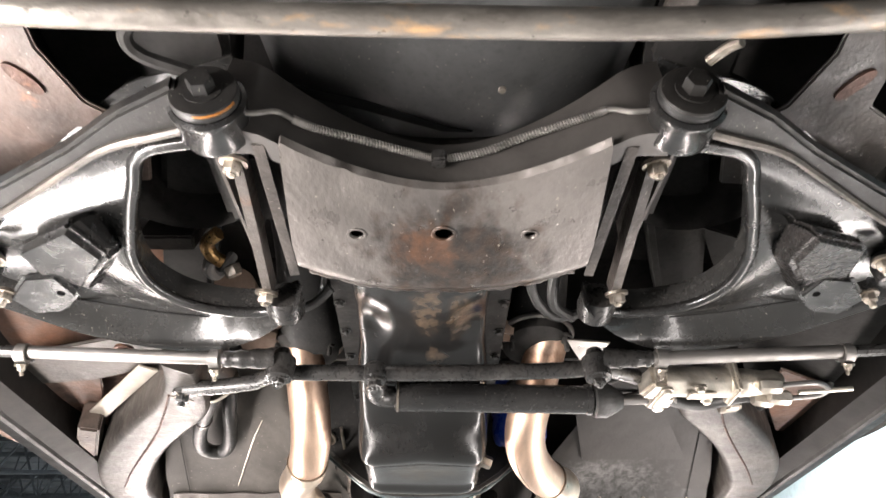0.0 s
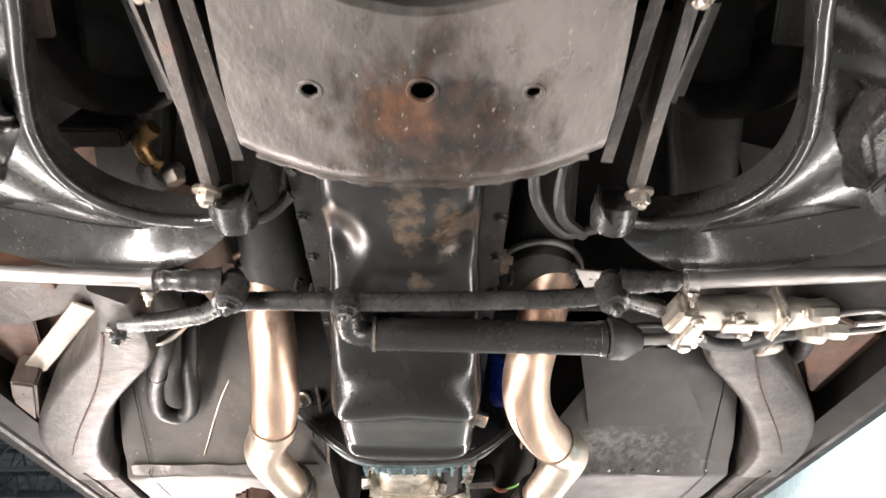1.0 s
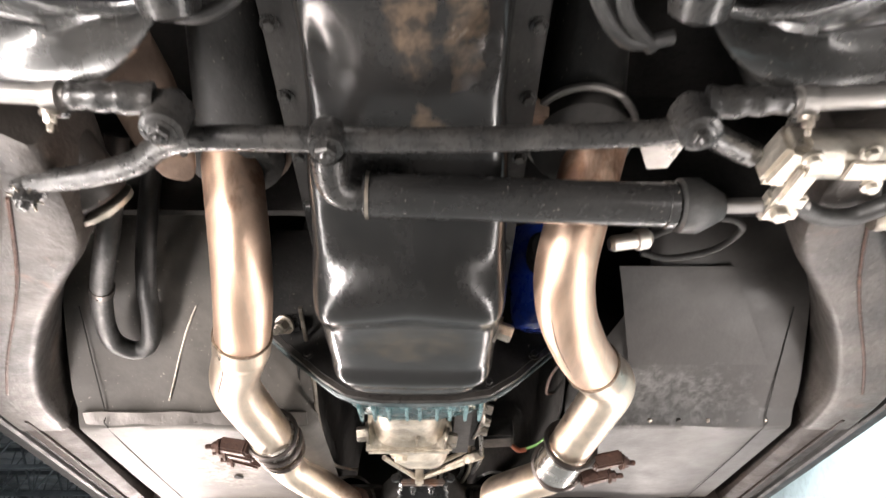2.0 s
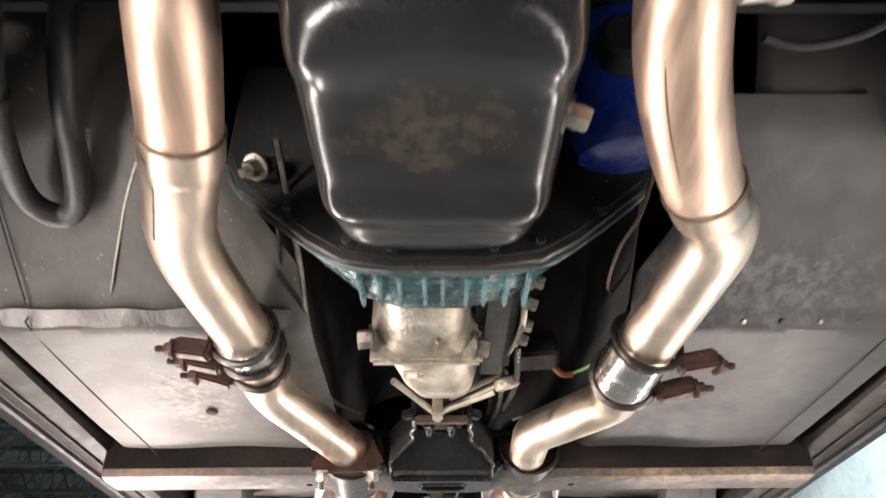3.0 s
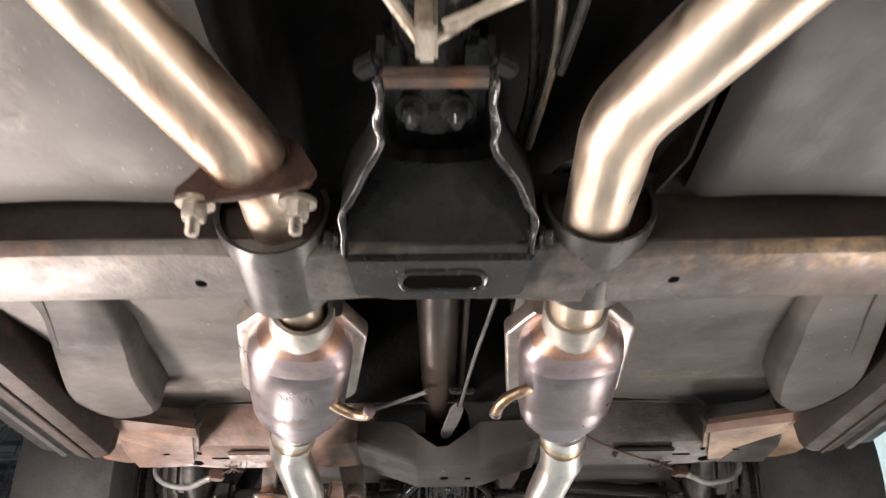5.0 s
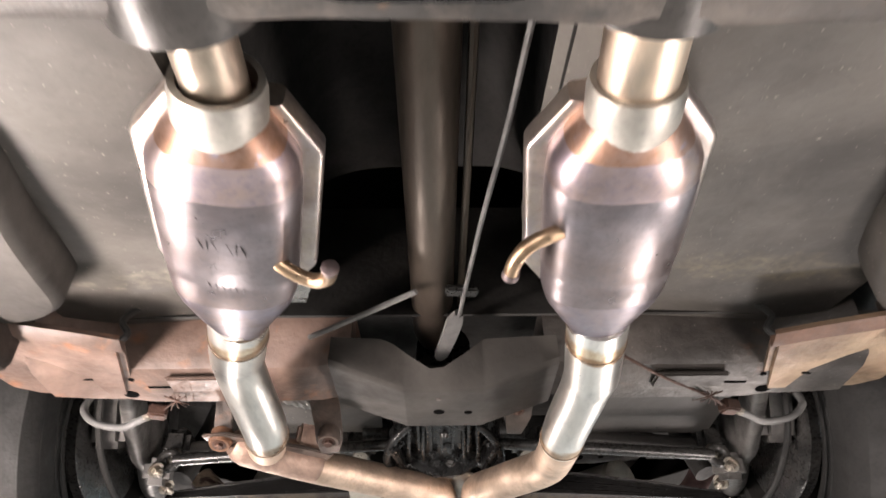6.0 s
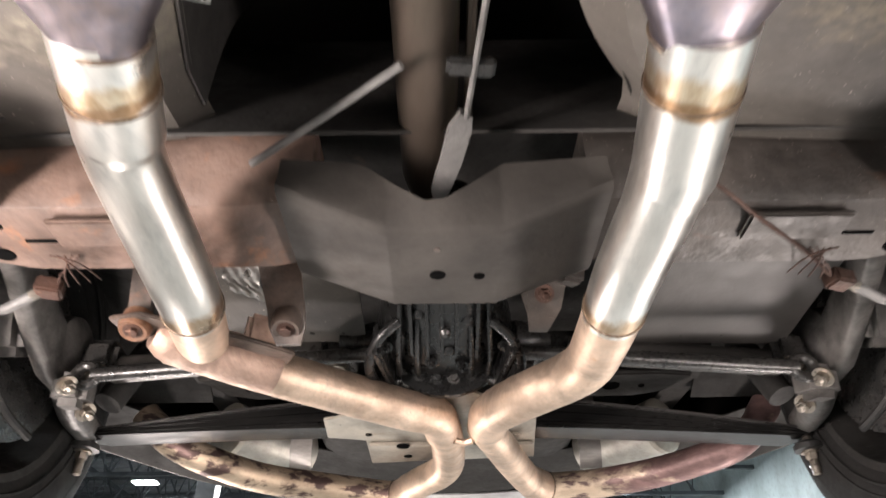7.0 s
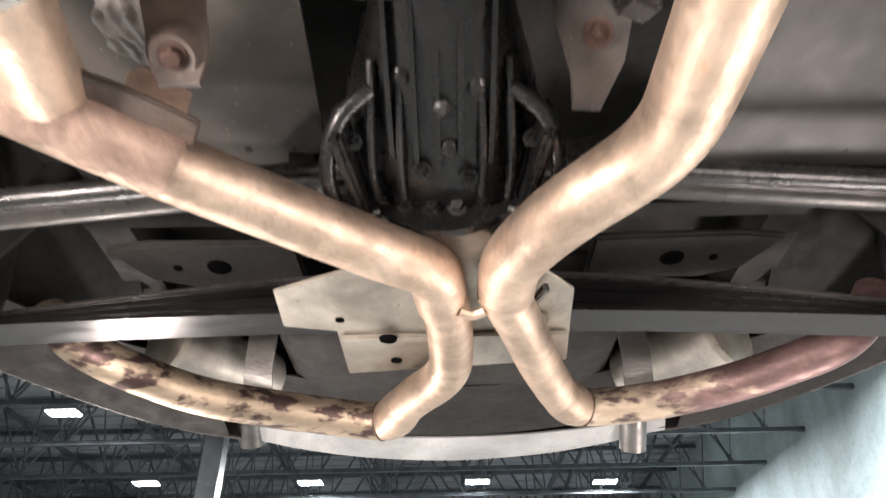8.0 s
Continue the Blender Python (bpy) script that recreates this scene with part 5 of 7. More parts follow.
ram = thing("power_steering_ram", (0.08, 0.35, 1.82), "satin black power steering ram with a boot", "steering ram")
part("cylinder", lathe([(0.0165, 0.0), (0.0195, 0.002), (0.0195, 0.26), (0.021, 0.2605), (0.021, 0.268), (0.0175, 0.27)], (-0.055, 0.342, 1.823), (1, 0.045, 0.0), 28), M_BLACK, ram)
part("weld_band", ring((-0.051, 0.342, 1.823), (1, 0.045, 0), 0.0192, 0.0012, 0.003), M_ZINC, ram)
part("end_eye", tube([(-0.056, 0.342, 1.823), (-0.068, 0.338, 1.822), (-0.078, 0.325, 1.822), (-0.079, 0.295, 1.826)], 0.0145, 14, 6), M_GREASE, ram)
part("boot", lathe([(0.0175, 0.0), (0.024, 0.004), (0.0245, 0.02), (0.019, 0.03), (0.017, 0.034), (0.012, 0.042)], (0.214, 0.354, 1.823), (1, 0.03, 0.0), 22), M_RUBBER, ram)
part("piston_rod", tube([(0.25, 0.355, 1.823), (0.33, 0.352, 1.823)], 0.0068, 12, 1), M_SHAFT, ram)
part("rod_bracket", box(0.29, 0.325, 0.336, 0.368, 1.816, 1.83, 0.003), M_GOLD, ram)
part("rod_nut", hexbolt((0.303, 0.352, 1.815), (0, 0, -1), 0.014, 0.008), M_GOLD, ram)

val = thing("steering_control_valve", (0.38, 0.28, 1.81), "yellow zinc steering control valve with fittings and pipes", "control valve")
part("adapter", obox((0.285, 0.29, 1.82), (0.032, 0.045, 0.03), 12, bev=0.005), M_GOLD, val)
part("clamp_block", obox((0.295, 0.305, 1.807), (0.02, 0.045, 0.014), 5, bev=0.003), M_GOLD, val)
part("valve_body", tube([(0.292, 0.284, 1.818), (0.33, 0.284, 1.818), (0.375, 0.28, 1.815)], 0.0195, 18, 6), M_GOLD, val)
part("body_flange", obox((0.377, 0.279, 1.815), (0.01, 0.05, 0.046), bev=0.004), M_GOLD, val)
part("label_plate", obox((0.337, 0.281, 1.7978), (0.034, 0.02, 0.003), bev=0.001), M_PLATE, val)
part("spool_cap", lathe([(0.016, 0), (0.0185, 0.006), (0.0175, 0.02), (0.015, 0.036), (0.0165, 0.05), (0.012, 0.06)], (0.382, 0.279, 1.814), (1, -0.02, 0), 20), M_GOLD, val)
for k, (x, y, z) in enumerate(((0.405, 0.262, 1.803), (0.425, 0.285, 1.798), (0.412, 0.302, 1.803))):
    part("fitting", hexbolt((x, y, z), (1, -0.15 + 0.1 * k, -0.1), 0.017, 0.026, washer=False), M_GOLD, val)
for s, (y0, y1) in enumerate(((0.26, 0.252), (0.302, 0.297))):
    part("steel_pipe", tube([(0.43, y0, 1.802), (0.47, y1 - 0.002, 1.801), (0.496, (y0 + 0.28) / 2, 1.803), (0.502, 0.277, 1.806), (0.505, 0.275, 1.812)], 0.0036, 8, 8), M_SHAFT, val)
part("bleed_pin", tube([(0.46, 0.277, 1.8), (0.528, 0.272, 1.803)], 0.0032, 8, 1), M_GOLD, val)
for x, y in ((0.29, 0.27), (0.33, 0.262), (0.35, 0.3)):
    part("set_screw", hexbolt((x, y, 1.8), (0, 0, -1), 0.009, 0.006), M_GOLD, val)
part("pressure_hose", tube([(0.31, 0.345, 1.825), (0.345, 0.365, 1.822), (0.375, 0.368, 1.822), (0.395, 0.35, 1.82), (0.41, 0.325, 1.815), (0.43, 0.315, 1.812)], 0.0085, 12, 8), M_RUBBER, val)
part("hose_end", lathe([(0.011, 0), (0.0125, 0.004), (0.011, 0.022), (0.007, 0.03)], (0.395, 0.37, 1.822), (1, -0.15, 0), 14), M_ZINC, val)
part("return_hose", tube([(0.44, 0.325, 1.83), (0.475, 0.36, 1.85), (0.5, 0.42, 1.87), (0.53, 0.5, 1.885), (0.545, 0.56, 1.9)], 0.012, 12, 8), M_RUBBER, val)
for s in (-1, 1):
    hz = thing("hose_pair", (s * 0.17, 0.2, 1.87), "black rubber hose looping beside the engine", "hose", "engine hoses")
    if s > 0:
        part("hose", tube([(0.125, 0.09, 1.93), (0.112, 0.13, 1.9), (0.118, 0.18, 1.885), (0.15, 0.225, 1.88), (0.19, 0.23, 1.89)], 0.006, 10, 8), M_RUBBER, hz)
        part("hose", tube([(0.155, 0.11, 1.93), (0.142, 0.15, 1.9), (0.145, 0.2, 1.885), (0.175, 0.235, 1.885)], 0.007, 10, 8), M_RUBBER, hz)
    else:
        part("hose", tube([(-0.13, 0.19, 1.9), (-0.155, 0.205, 1.885), (-0.185, 0.21, 1.885), (-0.21, 0.2, 1.9)], 0.006, 10, 8), M_RUBBER, hz)
        part("wire", tube([(-0.14, 0.1, 1.95), (-0.135, 0.16, 1.92), (-0.145, 0.21, 1.9)], 0.004, 8, 6), M_GREASE, hz)
# body mounts and hoses behind the front wheels
bm_l = thing("body_mount_bracket", (-0.42, 0.35, 1.88), "rusty body mount bracket with a pale sealant strip", "bracket")
part("rust_plate", prism([(-0.52, 0.46), (-0.66, 0.49), (-0.735, 0.64), (-0.58, 0.64)], 1.915, 1.921, 0.002), M_CORNERRUST, bm_l, "flaky orange rust plate")
part("grey_plate", prism([(-0.36, 0.36), (-0.45, 0.33), (-0.6, 0.38), (-0.67, 0.49), (-0.53, 0.468), (-0.43, 0.425)], 1.905, 1.911, 0.002), M_FRAME, bm_l)
part("sealant_strip", obox((-0.497, 0.497, 1.897), (0.03, 0.235, 0.004), 39, bev=0.0015), M_PLATE, bm_l, "pale sealant strip")
part("leg", obox((-0.62, 0.69, 1.89), (0.034, 0.25, 0.05), 23, bev=0.004), M_FRAMERUST, bm_l)
part("bolt", hexbolt((-0.43, 0.33, 1.888), (0, 0, -1), 0.016, 0.01), M_CLAMP, bm_l)
bm_r = thing("body_mount_bracket", (0.52, 0.45, 1.9), "rust-brown body mount beside the frame rail", "bracket")
part("rust_plate", prism([(0.53, 0.42), (0.66, 0.5), (0.74, 0.72), (0.63, 0.68), (0.56, 0.55)], 1.9, 1.906, 0.002), M_CORNERRUST, bm_r)
hs = thing("heater_hose", (-0.38, 0.62, 1.9), "thick black rubber hose hanging in a loop", "hose")
part("clamp", ring((-0.395, 0.6025, 1.892), (-0.36, 0.93, 0), 0.0128, 0.002, 0.012, 20), M_BAND, hs)
part("hose", tube([(-0.33, 0.42, 1.97), (-0.352, 0.5, 1.905), (-0.382, 0.57, 1.892), (-0.408, 0.635, 1.892), (-0.428, 0.705, 1.892), (-0.43, 0.745, 1.892), (-0.413, 0.768, 1.894), (-0.392, 0.758, 1.9), (-0.376, 0.71, 1.912), (-0.37, 0.65, 1.94), (-0.36, 0.59, 1.99), (-0.355, 0.55, 2.06)], 0.013, 16, 8), M_RUBBER, hs)
cn = thing("charcoal_cylinder", (-0.33, 0.42, 1.9), "dusty grey canister with a bare bolted end", "canister")
part("can", lathe([(0.03, 0.0), (0.033, 0.004), (0.033, 0.08), (0.028, 0.09)], (-0.322, 0.414, 1.879), (-0.38, -0.85, 0.3), 24), M_FRAME, cn)
part("end_cap", lathe([(0.024, 0), (0.031, 0.002), (0.03, 0.007), (0.02, 0.01), (0.012, 0.008), (0.006, 0.008)], (-0.32, 0.419, 1.877), (0.38, 0.85, -0.3), 22), M_PLATE, cn)
part("end_bolt", hexbolt((-0.317, 0.427, 1.874), (0.38, 0.85, -0.3), 0.009, 0.007), M_ZINC, cn)

# ---- engine and transmission ----
# centre lines of the two front exhaust pipes
PL = bent([(-0.203, 0.397, 1.949), (-0.182, 0.461, 1.8195), (-0.202, 0.566, 1.799), (-0.2445, 0.688, 1.806), (-0.228, 0.849, 1.8055), (-0.2315, 0.947, 1.819), (-0.2427, 1.052, 1.8245), (-0.147, 1.227, 1.803), (-0.163, 1.43, 1.838), (-0.166, 1.52, 1.836)], (0.05, 0.05, 0.05, 0.05, 0.05, 0.04, 0.05, 0.05))
PR = bent([(0.172, 0.374, 1.939), (0.13, 0.443, 1.812), (0.14, 0.497, 1.793), (0.176, 0.585, 1.786), (0.2268, 0.66, 1.796), (0.2, 0.828, 1.78), (0.188, 0.881, 1.7705), (0.211, 1.032, 1.801), (0.1258, 1.2, 1.82), (0.135, 1.4, 1.838), (0.141, 1.52, 1.834)], (0.05, 0.05, 0.05, 0.035, 0.05, 0.05, 0.035, 0.025, 0.05))
PIPE = 0.0297
eng = thing("engine", (-0.018, 0.4, 1.9), "black engine with an oily stamped sump", "engine")


def pansec(y, w, zb, e=0.24, xc=-0.018, ztop=1.915, n=30):
    out = []
    for k in range(n + 1):
        a = math.pi * k / n
        c, q = math.cos(a), max(0.0, math.sin(a))
        out.append(V(xc - w * math.copysign(abs(c) ** e, c), y, ztop - (ztop - zb) * q ** e))
    return out


def at_rows(rows, y):
    for a, b in zip(rows, rows[1:]):
        if a[0] <= y <= b[0]:
            t = (y - a[0]) / (b[0] - a[0])
            t = t * t * (3 - 2 * t) * 0.35 + t * 0.65
            return [p + (q - p) * t for p, q in zip(a, b)]
    return rows[-1]


PAN = [(0.045, 0.082, 1.895), (0.075, 0.084, 1.872), (0.11, 0.084, 1.868), (0.29, 0.085, 1.866), (0.35, 0.091, 1.842), (0.425, 0.094, 1.818), (0.448, 0.096, 1.79), (0.466, 0.0965, 1.7795), (0.482, 0.096, 1.7825), (0.5, 0.096, 1.79), (0.53, 0.096, 1.792), (0.598, 0.095, 1.791), (0.61, 0.0945, 1.785), (0.619, 0.094, 1.7835), (0.628, 0.093, 1.786), (0.645, 0.09, 1.794), (0.67, 0.083, 1.797), (0.69, 0.074, 1.808), (0.70, 0.066, 1.835), (0.706, 0.06, 1.87)]
psec = []
for k in range(166):
    y = 0.045 + (0.706 - 0.045) * k / 165
    near = [at_rows(PAN, min(0.706, max(0.045, y + 0.004 * q))) for q in (-2, -1, 0, 1, 2)] if 0.2 < y < 0.68 else [at_rows(PAN, y)]
    w, zb = (sum(r[q] for r in near) / len(near) for q in (1, 2))
    zb -= 0.012 * min(1.0, max(0.0, (y - 0.4) / 0.05))
    sec = pansec(y, w, zb, 0.24 + 0.2 * min(1.0, max(0.0, (0.36 - y) / 0.12)))
    for p in sec:
        for sx in (-1, 1):
            dx, dy = (p.x + 0.018 - sx * 0.063) / 0.026, (y - 0.235) / 0.05
            g = math.exp(-(dx * dx + dy * dy) * 1.2)
            p.z += 0.014 * g * (1 if p.z < 1.9 else 0)
        q = math.exp(-((y - 0.455) / 0.05) ** 2)
        p.y += q * (0.026 * min(1.0, abs(p.x + 0.018) / 0.095) ** 2 - 0.02)
        p.z += 0.0012 * math.sin(31 * p.x + 17 * y) * (1 if p.z < 1.9 else 0)
    psec.append(sec)
sump = part("oil_pan", loft(psec), M_PAN, eng, "oily gloss black stamped oil pan")
part("pan_rail", prism([(-0.13, 0.03), (0.094, 0.03), (0.098, 0.7), (0.06, 0.715), (-0.096, 0.715), (-0.134, 0.7)], 1.904, 1.916, 0.002), M_DULL, eng)
for s, xs in ((-1, -0.124), (1, 0.088)):
    for k in range(9):
        part("pan_bolt", hexbolt((xs, 0.08 + 0.075 * k, 1.904), (0, 0, -1), 0.009, 0.006), M_GREASE, sump)
part("drain_plug", hexbolt((0.074, 0.535, 1.8), (1, 0.15, -0.35), 0.017, 0.016), M_ZINC, sump, "bare drain plug")
part("side_bolt", hexbolt((-0.19, 0.69, 1.892), (-0.35, -0.5, -0.8), 0.016, 0.014, 0.009), M_ZINC, eng)
part("side_ear", obox((-0.184, 0.7, 1.9), (0.034, 0.02, 0.022), 0, bev=0.004), M_BLACK, eng)
part("block", box(-0.13, 0.094, 0.0, 0.71, 1.916, 2.18, 0.012), M_TUNNEL, eng, "dark engine block")
flt = part("oil_filter", lathe([(0.012, 0), (0.034, 0.0015), (0.043, 0.006), (0.047, 0.015), (0.0475, 0.024), (0.0475, 0.12), (0.043, 0.13)], (0.152, 0.648, 1.86), (-0.05, -0.4, 1), 36), M_BLUE, eng, "bright blue oil filter")
part("starter", lathe([(0.026, 0), (0.031, 0.004), (0.031, 0.11), (0.02, 0.12)], (0.15, 0.56, 1.925), (0, 1, 0), 22), M_DULL, eng)
for s in (-1, 1):
    xm_ = -0.018 + s * 0.17
    # black body colour carries the shade that the manifold lies in
    mf = part("exhaust_manifold", loft([superellipse((xm_ + s * 0.012 * math.sin(y * 9), y, z), V(1, 0, 0), V(0, 0.3, 1), w, h, 2.6, 20) for y, z, w, h in ((0.08, 2.08, 0.02, 0.025), (0.16, 2.07, 0.03, 0.03), (0.28, 2.03, 0.036, 0.034), (0.37, 1.955, 0.044, 0.036), (0.40, 1.94, 0.046, 0.03))]), M_DULL, eng, "cast exhaust manifold with the bay's shade in its black")
    c = V(-0.195, 0.405, 1.93) if s < 0 else V(0.15, 0.38, 1.925)
    part("flange", lathe([(0.05, -0.06), (0.053, -0.03), (0.05, -0.004), (0.05, 0.006), (0.044, 0.01), (0.036, 0.014)], c, (0, -0.12, -1), 24), M_DARK, mf, "dark flared outlet flange")
    part("flange_rim", torus(c + V(0, -0.004, 0.008), (0, -0.12, -1), 0.0535, 0.0042, 36, 8), M_MANI if s < 0 else M_ROD, mf, "rusty flange rim" if s < 0 else "bare grey flange rim")
    part("outlet_ear", obox(c + V(-0.055, -0.012, 0.012), (0.035, 0.075, 0.03), 18, 25, bev=0.01), M_MANI, mf)
    if s < 0:
        part("outlet_casting", loft([superellipse((x, y, z), V(0.9, 0.3, 0), V(0, -0.5, 0.85), w, h, 2.8, 20) for x, y, z, w, h in ((-0.285, 0.3, 1.972, 0.03, 0.028), (-0.272, 0.335, 1.95, 0.034, 0.03), (-0.256, 0.37, 1.925, 0.03, 0.028), (-0.246, 0.392, 1.906, 0.02, 0.018))]), M_MANI, mf, "brown rusty cast outlet")
    if s > 0:
        part("heat_shield", prism([(0.185, 0.33), (0.25, 0.34), (0.236, 0.395), (0.216, 0.397)], 1.903, 1.906, 0.001), M_SILVER, mf, "bright silver heat shield")
    for k in range(3):
        a = radians(90 + 120 * k)
        part("flange_stud", hexbolt(c + V(0.046 * math.cos(a), 0.045 * math.sin(a), -0.004 * math.sin(a) - 0.006), (0, -0.12, -1), 0.012, 0.009, 0.014), M_DARK, mf)

gb = thing("transmission", (-0.025, 0.9, 1.85), "manual gearbox with a worn teal bellhousing and dirty alloy case", "gearbox")
bell_front = [(-0.236, 2.06), (-0.232, 1.93), (-0.212, 1.89), (-0.14, 1.828), (-0.106, 1.806), (-0.06, 1.798), (0.028, 1.798), (0.08, 1.806), (0.116, 1.828), (0.188, 1.89), (0.208, 1.93), (0.212, 2.06)]
bell_rear = [(-0.12, 2.02), (-0.12, 1.92), (-0.11, 1.88), (-0.088, 1.835), (-0.075, 1.815), (-0.05, 1.808), (0.012, 1.808), (0.035, 1.815), (0.05, 1.835), (0.075, 1.88), (0.085, 1.92), (0.085, 2.02)]
bsec = []
for y, f in ((0.722, 0.0), (0.735, 0.0), (0.737, 0.05), (0.77, 0.22), (0.795, 0.55), (0.805, 0.85), (0.812, 1.0)):
    bsec.append([V(a[0] + (b[0] - a[0]) * f, y, a[1] + (b[1] - a[1]) * f + 0.003 * (f > 0) * (f < 0.5)) for a, b in zip(bell_front, bell_rear)])
bell = part("bellhousing", loft(bsec[1:]), M_TEAL, gb, "worn teal painted bellhousing")
part("front_flange", loft([[p + V(0, -0.002, 0) for p in bsec[0]], [p + V(0, 0.0, -0.0012) for p in bsec[0]], [p + V(0, -0.001, -0.0012) for p in bsec[1]], bsec[1]]), M_COLLAR, bell, "dark greasy flange with worn paint")
part("flange_edge", tube([(x, 0.729, z - 0.001) for x, z in bell_front[1:-1]], 0.0035, 8, 6), M_TEALEDGE, bell, "worn flange edge with its highlight in the colour")
for x in (-0.094, -0.075, -0.055, -0.03, -0.012, 0.012, 0.03, 0.052, 0.072):
    zb = 1.8
    part("rib", obox((x * 0.96, 0.763, zb + 0.003), (0.0045, 0.062, 0.016), 0, 6, bev=0.0015), M_TEALRIB, bell)
cover = [(x * 0.985 + 0.0, z + 0.006) for x, z in bell_front]
part("dust_cover", prism(cover, 0.0, 0.004, 0.0, Matrix.Translation((0, 0.714, 0)) @ Matrix(((1, 0, 0, 0), (0, 0, 1, 0), (0, 1, 0, 0), (0, 0, 0, 1)))), M_DULL, gb, "black flywheel dust cover")
for x, z in ((-0.1, 1.82), (-0.06, 1.812), (0.035, 1.812), (0.078, 1.82), (-0.16, 1.86), (0.14, 1.86)):
    part("cover_bolt", hexbolt((x, 0.713, z), (0, -1, -0.1), 0.0085, 0.006), M_DULL, gb)
TR = [(0.80, -0.031, 0.053, 1.818), (0.83, -0.031, 0.054, 1.812), (0.905, -0.031, 0.057, 1.812), (0.915, -0.03, 0.0635, 1.806), (0.933, -0.03, 0.0635, 1.804), (0.937, -0.03, 0.061, 1.811), (0.98, -0.025, 0.061, 1.813), (1.04, -0.017, 0.058, 1.817), (1.085, -0.012, 0.051, 1.826), (1.108, -0.012, 0.04, 1.846), (1.122, -0.012, 0.026, 1.878)]
tsec = []
for k in range(52):
    y = 0.80 + 0.322 * k / 51
    _, xc, w, zb = at_rows(TR, y)
    tsec.append(pansec(y, w, zb, 0.5, xc, 1.96, 26))
part("main_case", loft(tsec), M_ALLOY, gb, "dirty cast aluminium case")
part("case_flange", obox((-0.03, 0.925, 1.845), (0.131, 0.014, 0.09), bev=0.004), M_ALLOY, gb)
part("case_rib", obox((-0.018, 0.905, 1.8115), (0.006, 0.04, 0.008), 8, bev=0.002), M_ALLOY, gb)
part("case_drain", hexbolt((-0.045, 0.985, 1.815), (0, 0.1, -1), 0.018, 0.009), M_ALLOY, gb)
part("tail_housing", lathe([(0.045, 0), (0.042, 0.05), (0.032, 0.09), (0.03, 0.2), (0.034, 0.205), (0.034, 0.23)], (-0.014, 1.03, 1.905), (0, 1, -0.02), 24), M_GREASE, gb)
for x, y, z, d in ((-0.094, 0.912, 1.826, (-1, 0, -0.1)), (0.028, 0.92, 1.82, (1, 0, -0.2))):
    part("case_bolt", hexbolt((x, y, z), d, 0.02, 0.016), M_ZINC, gb)
for a, b in (((-0.076, 1.04, 1.832), (-0.022, 1.132, 1.826)), ((-0.012, 1.132, 1.826), (0.068, 1.088, 1.848)), ((-0.006, 1.12, 1.824), (0.062, 1.1, 1.842)), ((0.0, 1.105, 1.835), (0.08, 1.075, 1.862))):
    part("shift_brace", tube([a, b], 0.0045, 8, 1), M_ALLOY, gb)
part("brace_lug", box(-0.0245, -0.0095, 1.112, 1.143, 1.814, 1.85, 0.003), M_ALLOY, gb)
part("shift_cover", obox((0.052, 0.93, 1.875), (0.05, 0.23, 0.075), 0, 0, 0, 0.012), M_DARK, gb, "greasy black side cover")
part("lever_pivot", lathe([(0.016, 0), (0.018, 0.004), (0.018, 0.014), (0.012, 0.016)], (0.076, 1.075, 1.852), (0.3, 0.3, -0.9), 16), M_ALLOY, gb)
for x, y, z in ((0.09, 0.84, 1.86), (0.085, 0.87, 1.85), (0.085, 0.92, 1.85), (0.082, 0.945, 1.845)):
    part("linkage_bolt", hexbolt((x, y, z), (1, 0.1, -0.3), 0.014, 0.012), M_ZINC, gb)
for k, (x, y0, y1, z) in enumerate(((0.078, 0.83, 1.0, 1.852), (0.085, 0.98, 1.18, 1.85), (0.07, 1.05, 1.27, 1.86), (0.058, 1.12, 1.3, 1.87))):
    part("shift_rod", tube([(x, y0, z), (x + 0.006, (y0 + y1) / 2, z - 0.006), (x - 0.004, y1, z)], 0.004, 8, 4), M_GREASE if k % 2 else M_ZINC, gb)
sw = part("switch_box", obox((0.115, 1.035, 1.872), (0.06, 0.05, 0.035), -8, bev=0.004), M_DULL, gb, "dark neutral switch box")
part("red_lead", tube([(0.14, 1.055, 1.862), (0.155, 1.07, 1.855), (0.17, 1.072, 1.856)], 0.0042, 8, 6), M_RED, sw, "red lead")
part("green_lead", tube([(0.165, 1.073, 1.856), (0.19, 1.06, 1.862), (0.205, 1.03, 1.87), (0.21, 0.98, 1.9)], 0.0026, 8, 6), M_GREEN, sw, "green lead")
single("brake_pipe", tube([(-0.166, 0.66, 1.9), (-0.163, 0.8, 1.858), (-0.172, 0.9, 1.857), (-0.178, 1.03, 1.858), (-0.179, 1.16, 1.862), (-0.16, 1.25, 1.88), (-0.15, 1.32, 1.9)], 0.0032, 8, 8), M_ZINC, "thin dull steel pipe along the tunnel", "pipe")
single("starter_cable", tube([(0.2, 0.63, 1.95), (0.185, 0.71, 1.87), (0.172, 0.78, 1.86), (0.178, 0.86, 1.87), (0.2, 0.93, 1.9)], 0.0022, 8, 8), M_CLAMP, "thin reddish brown cable by the bellhousing", "cable")

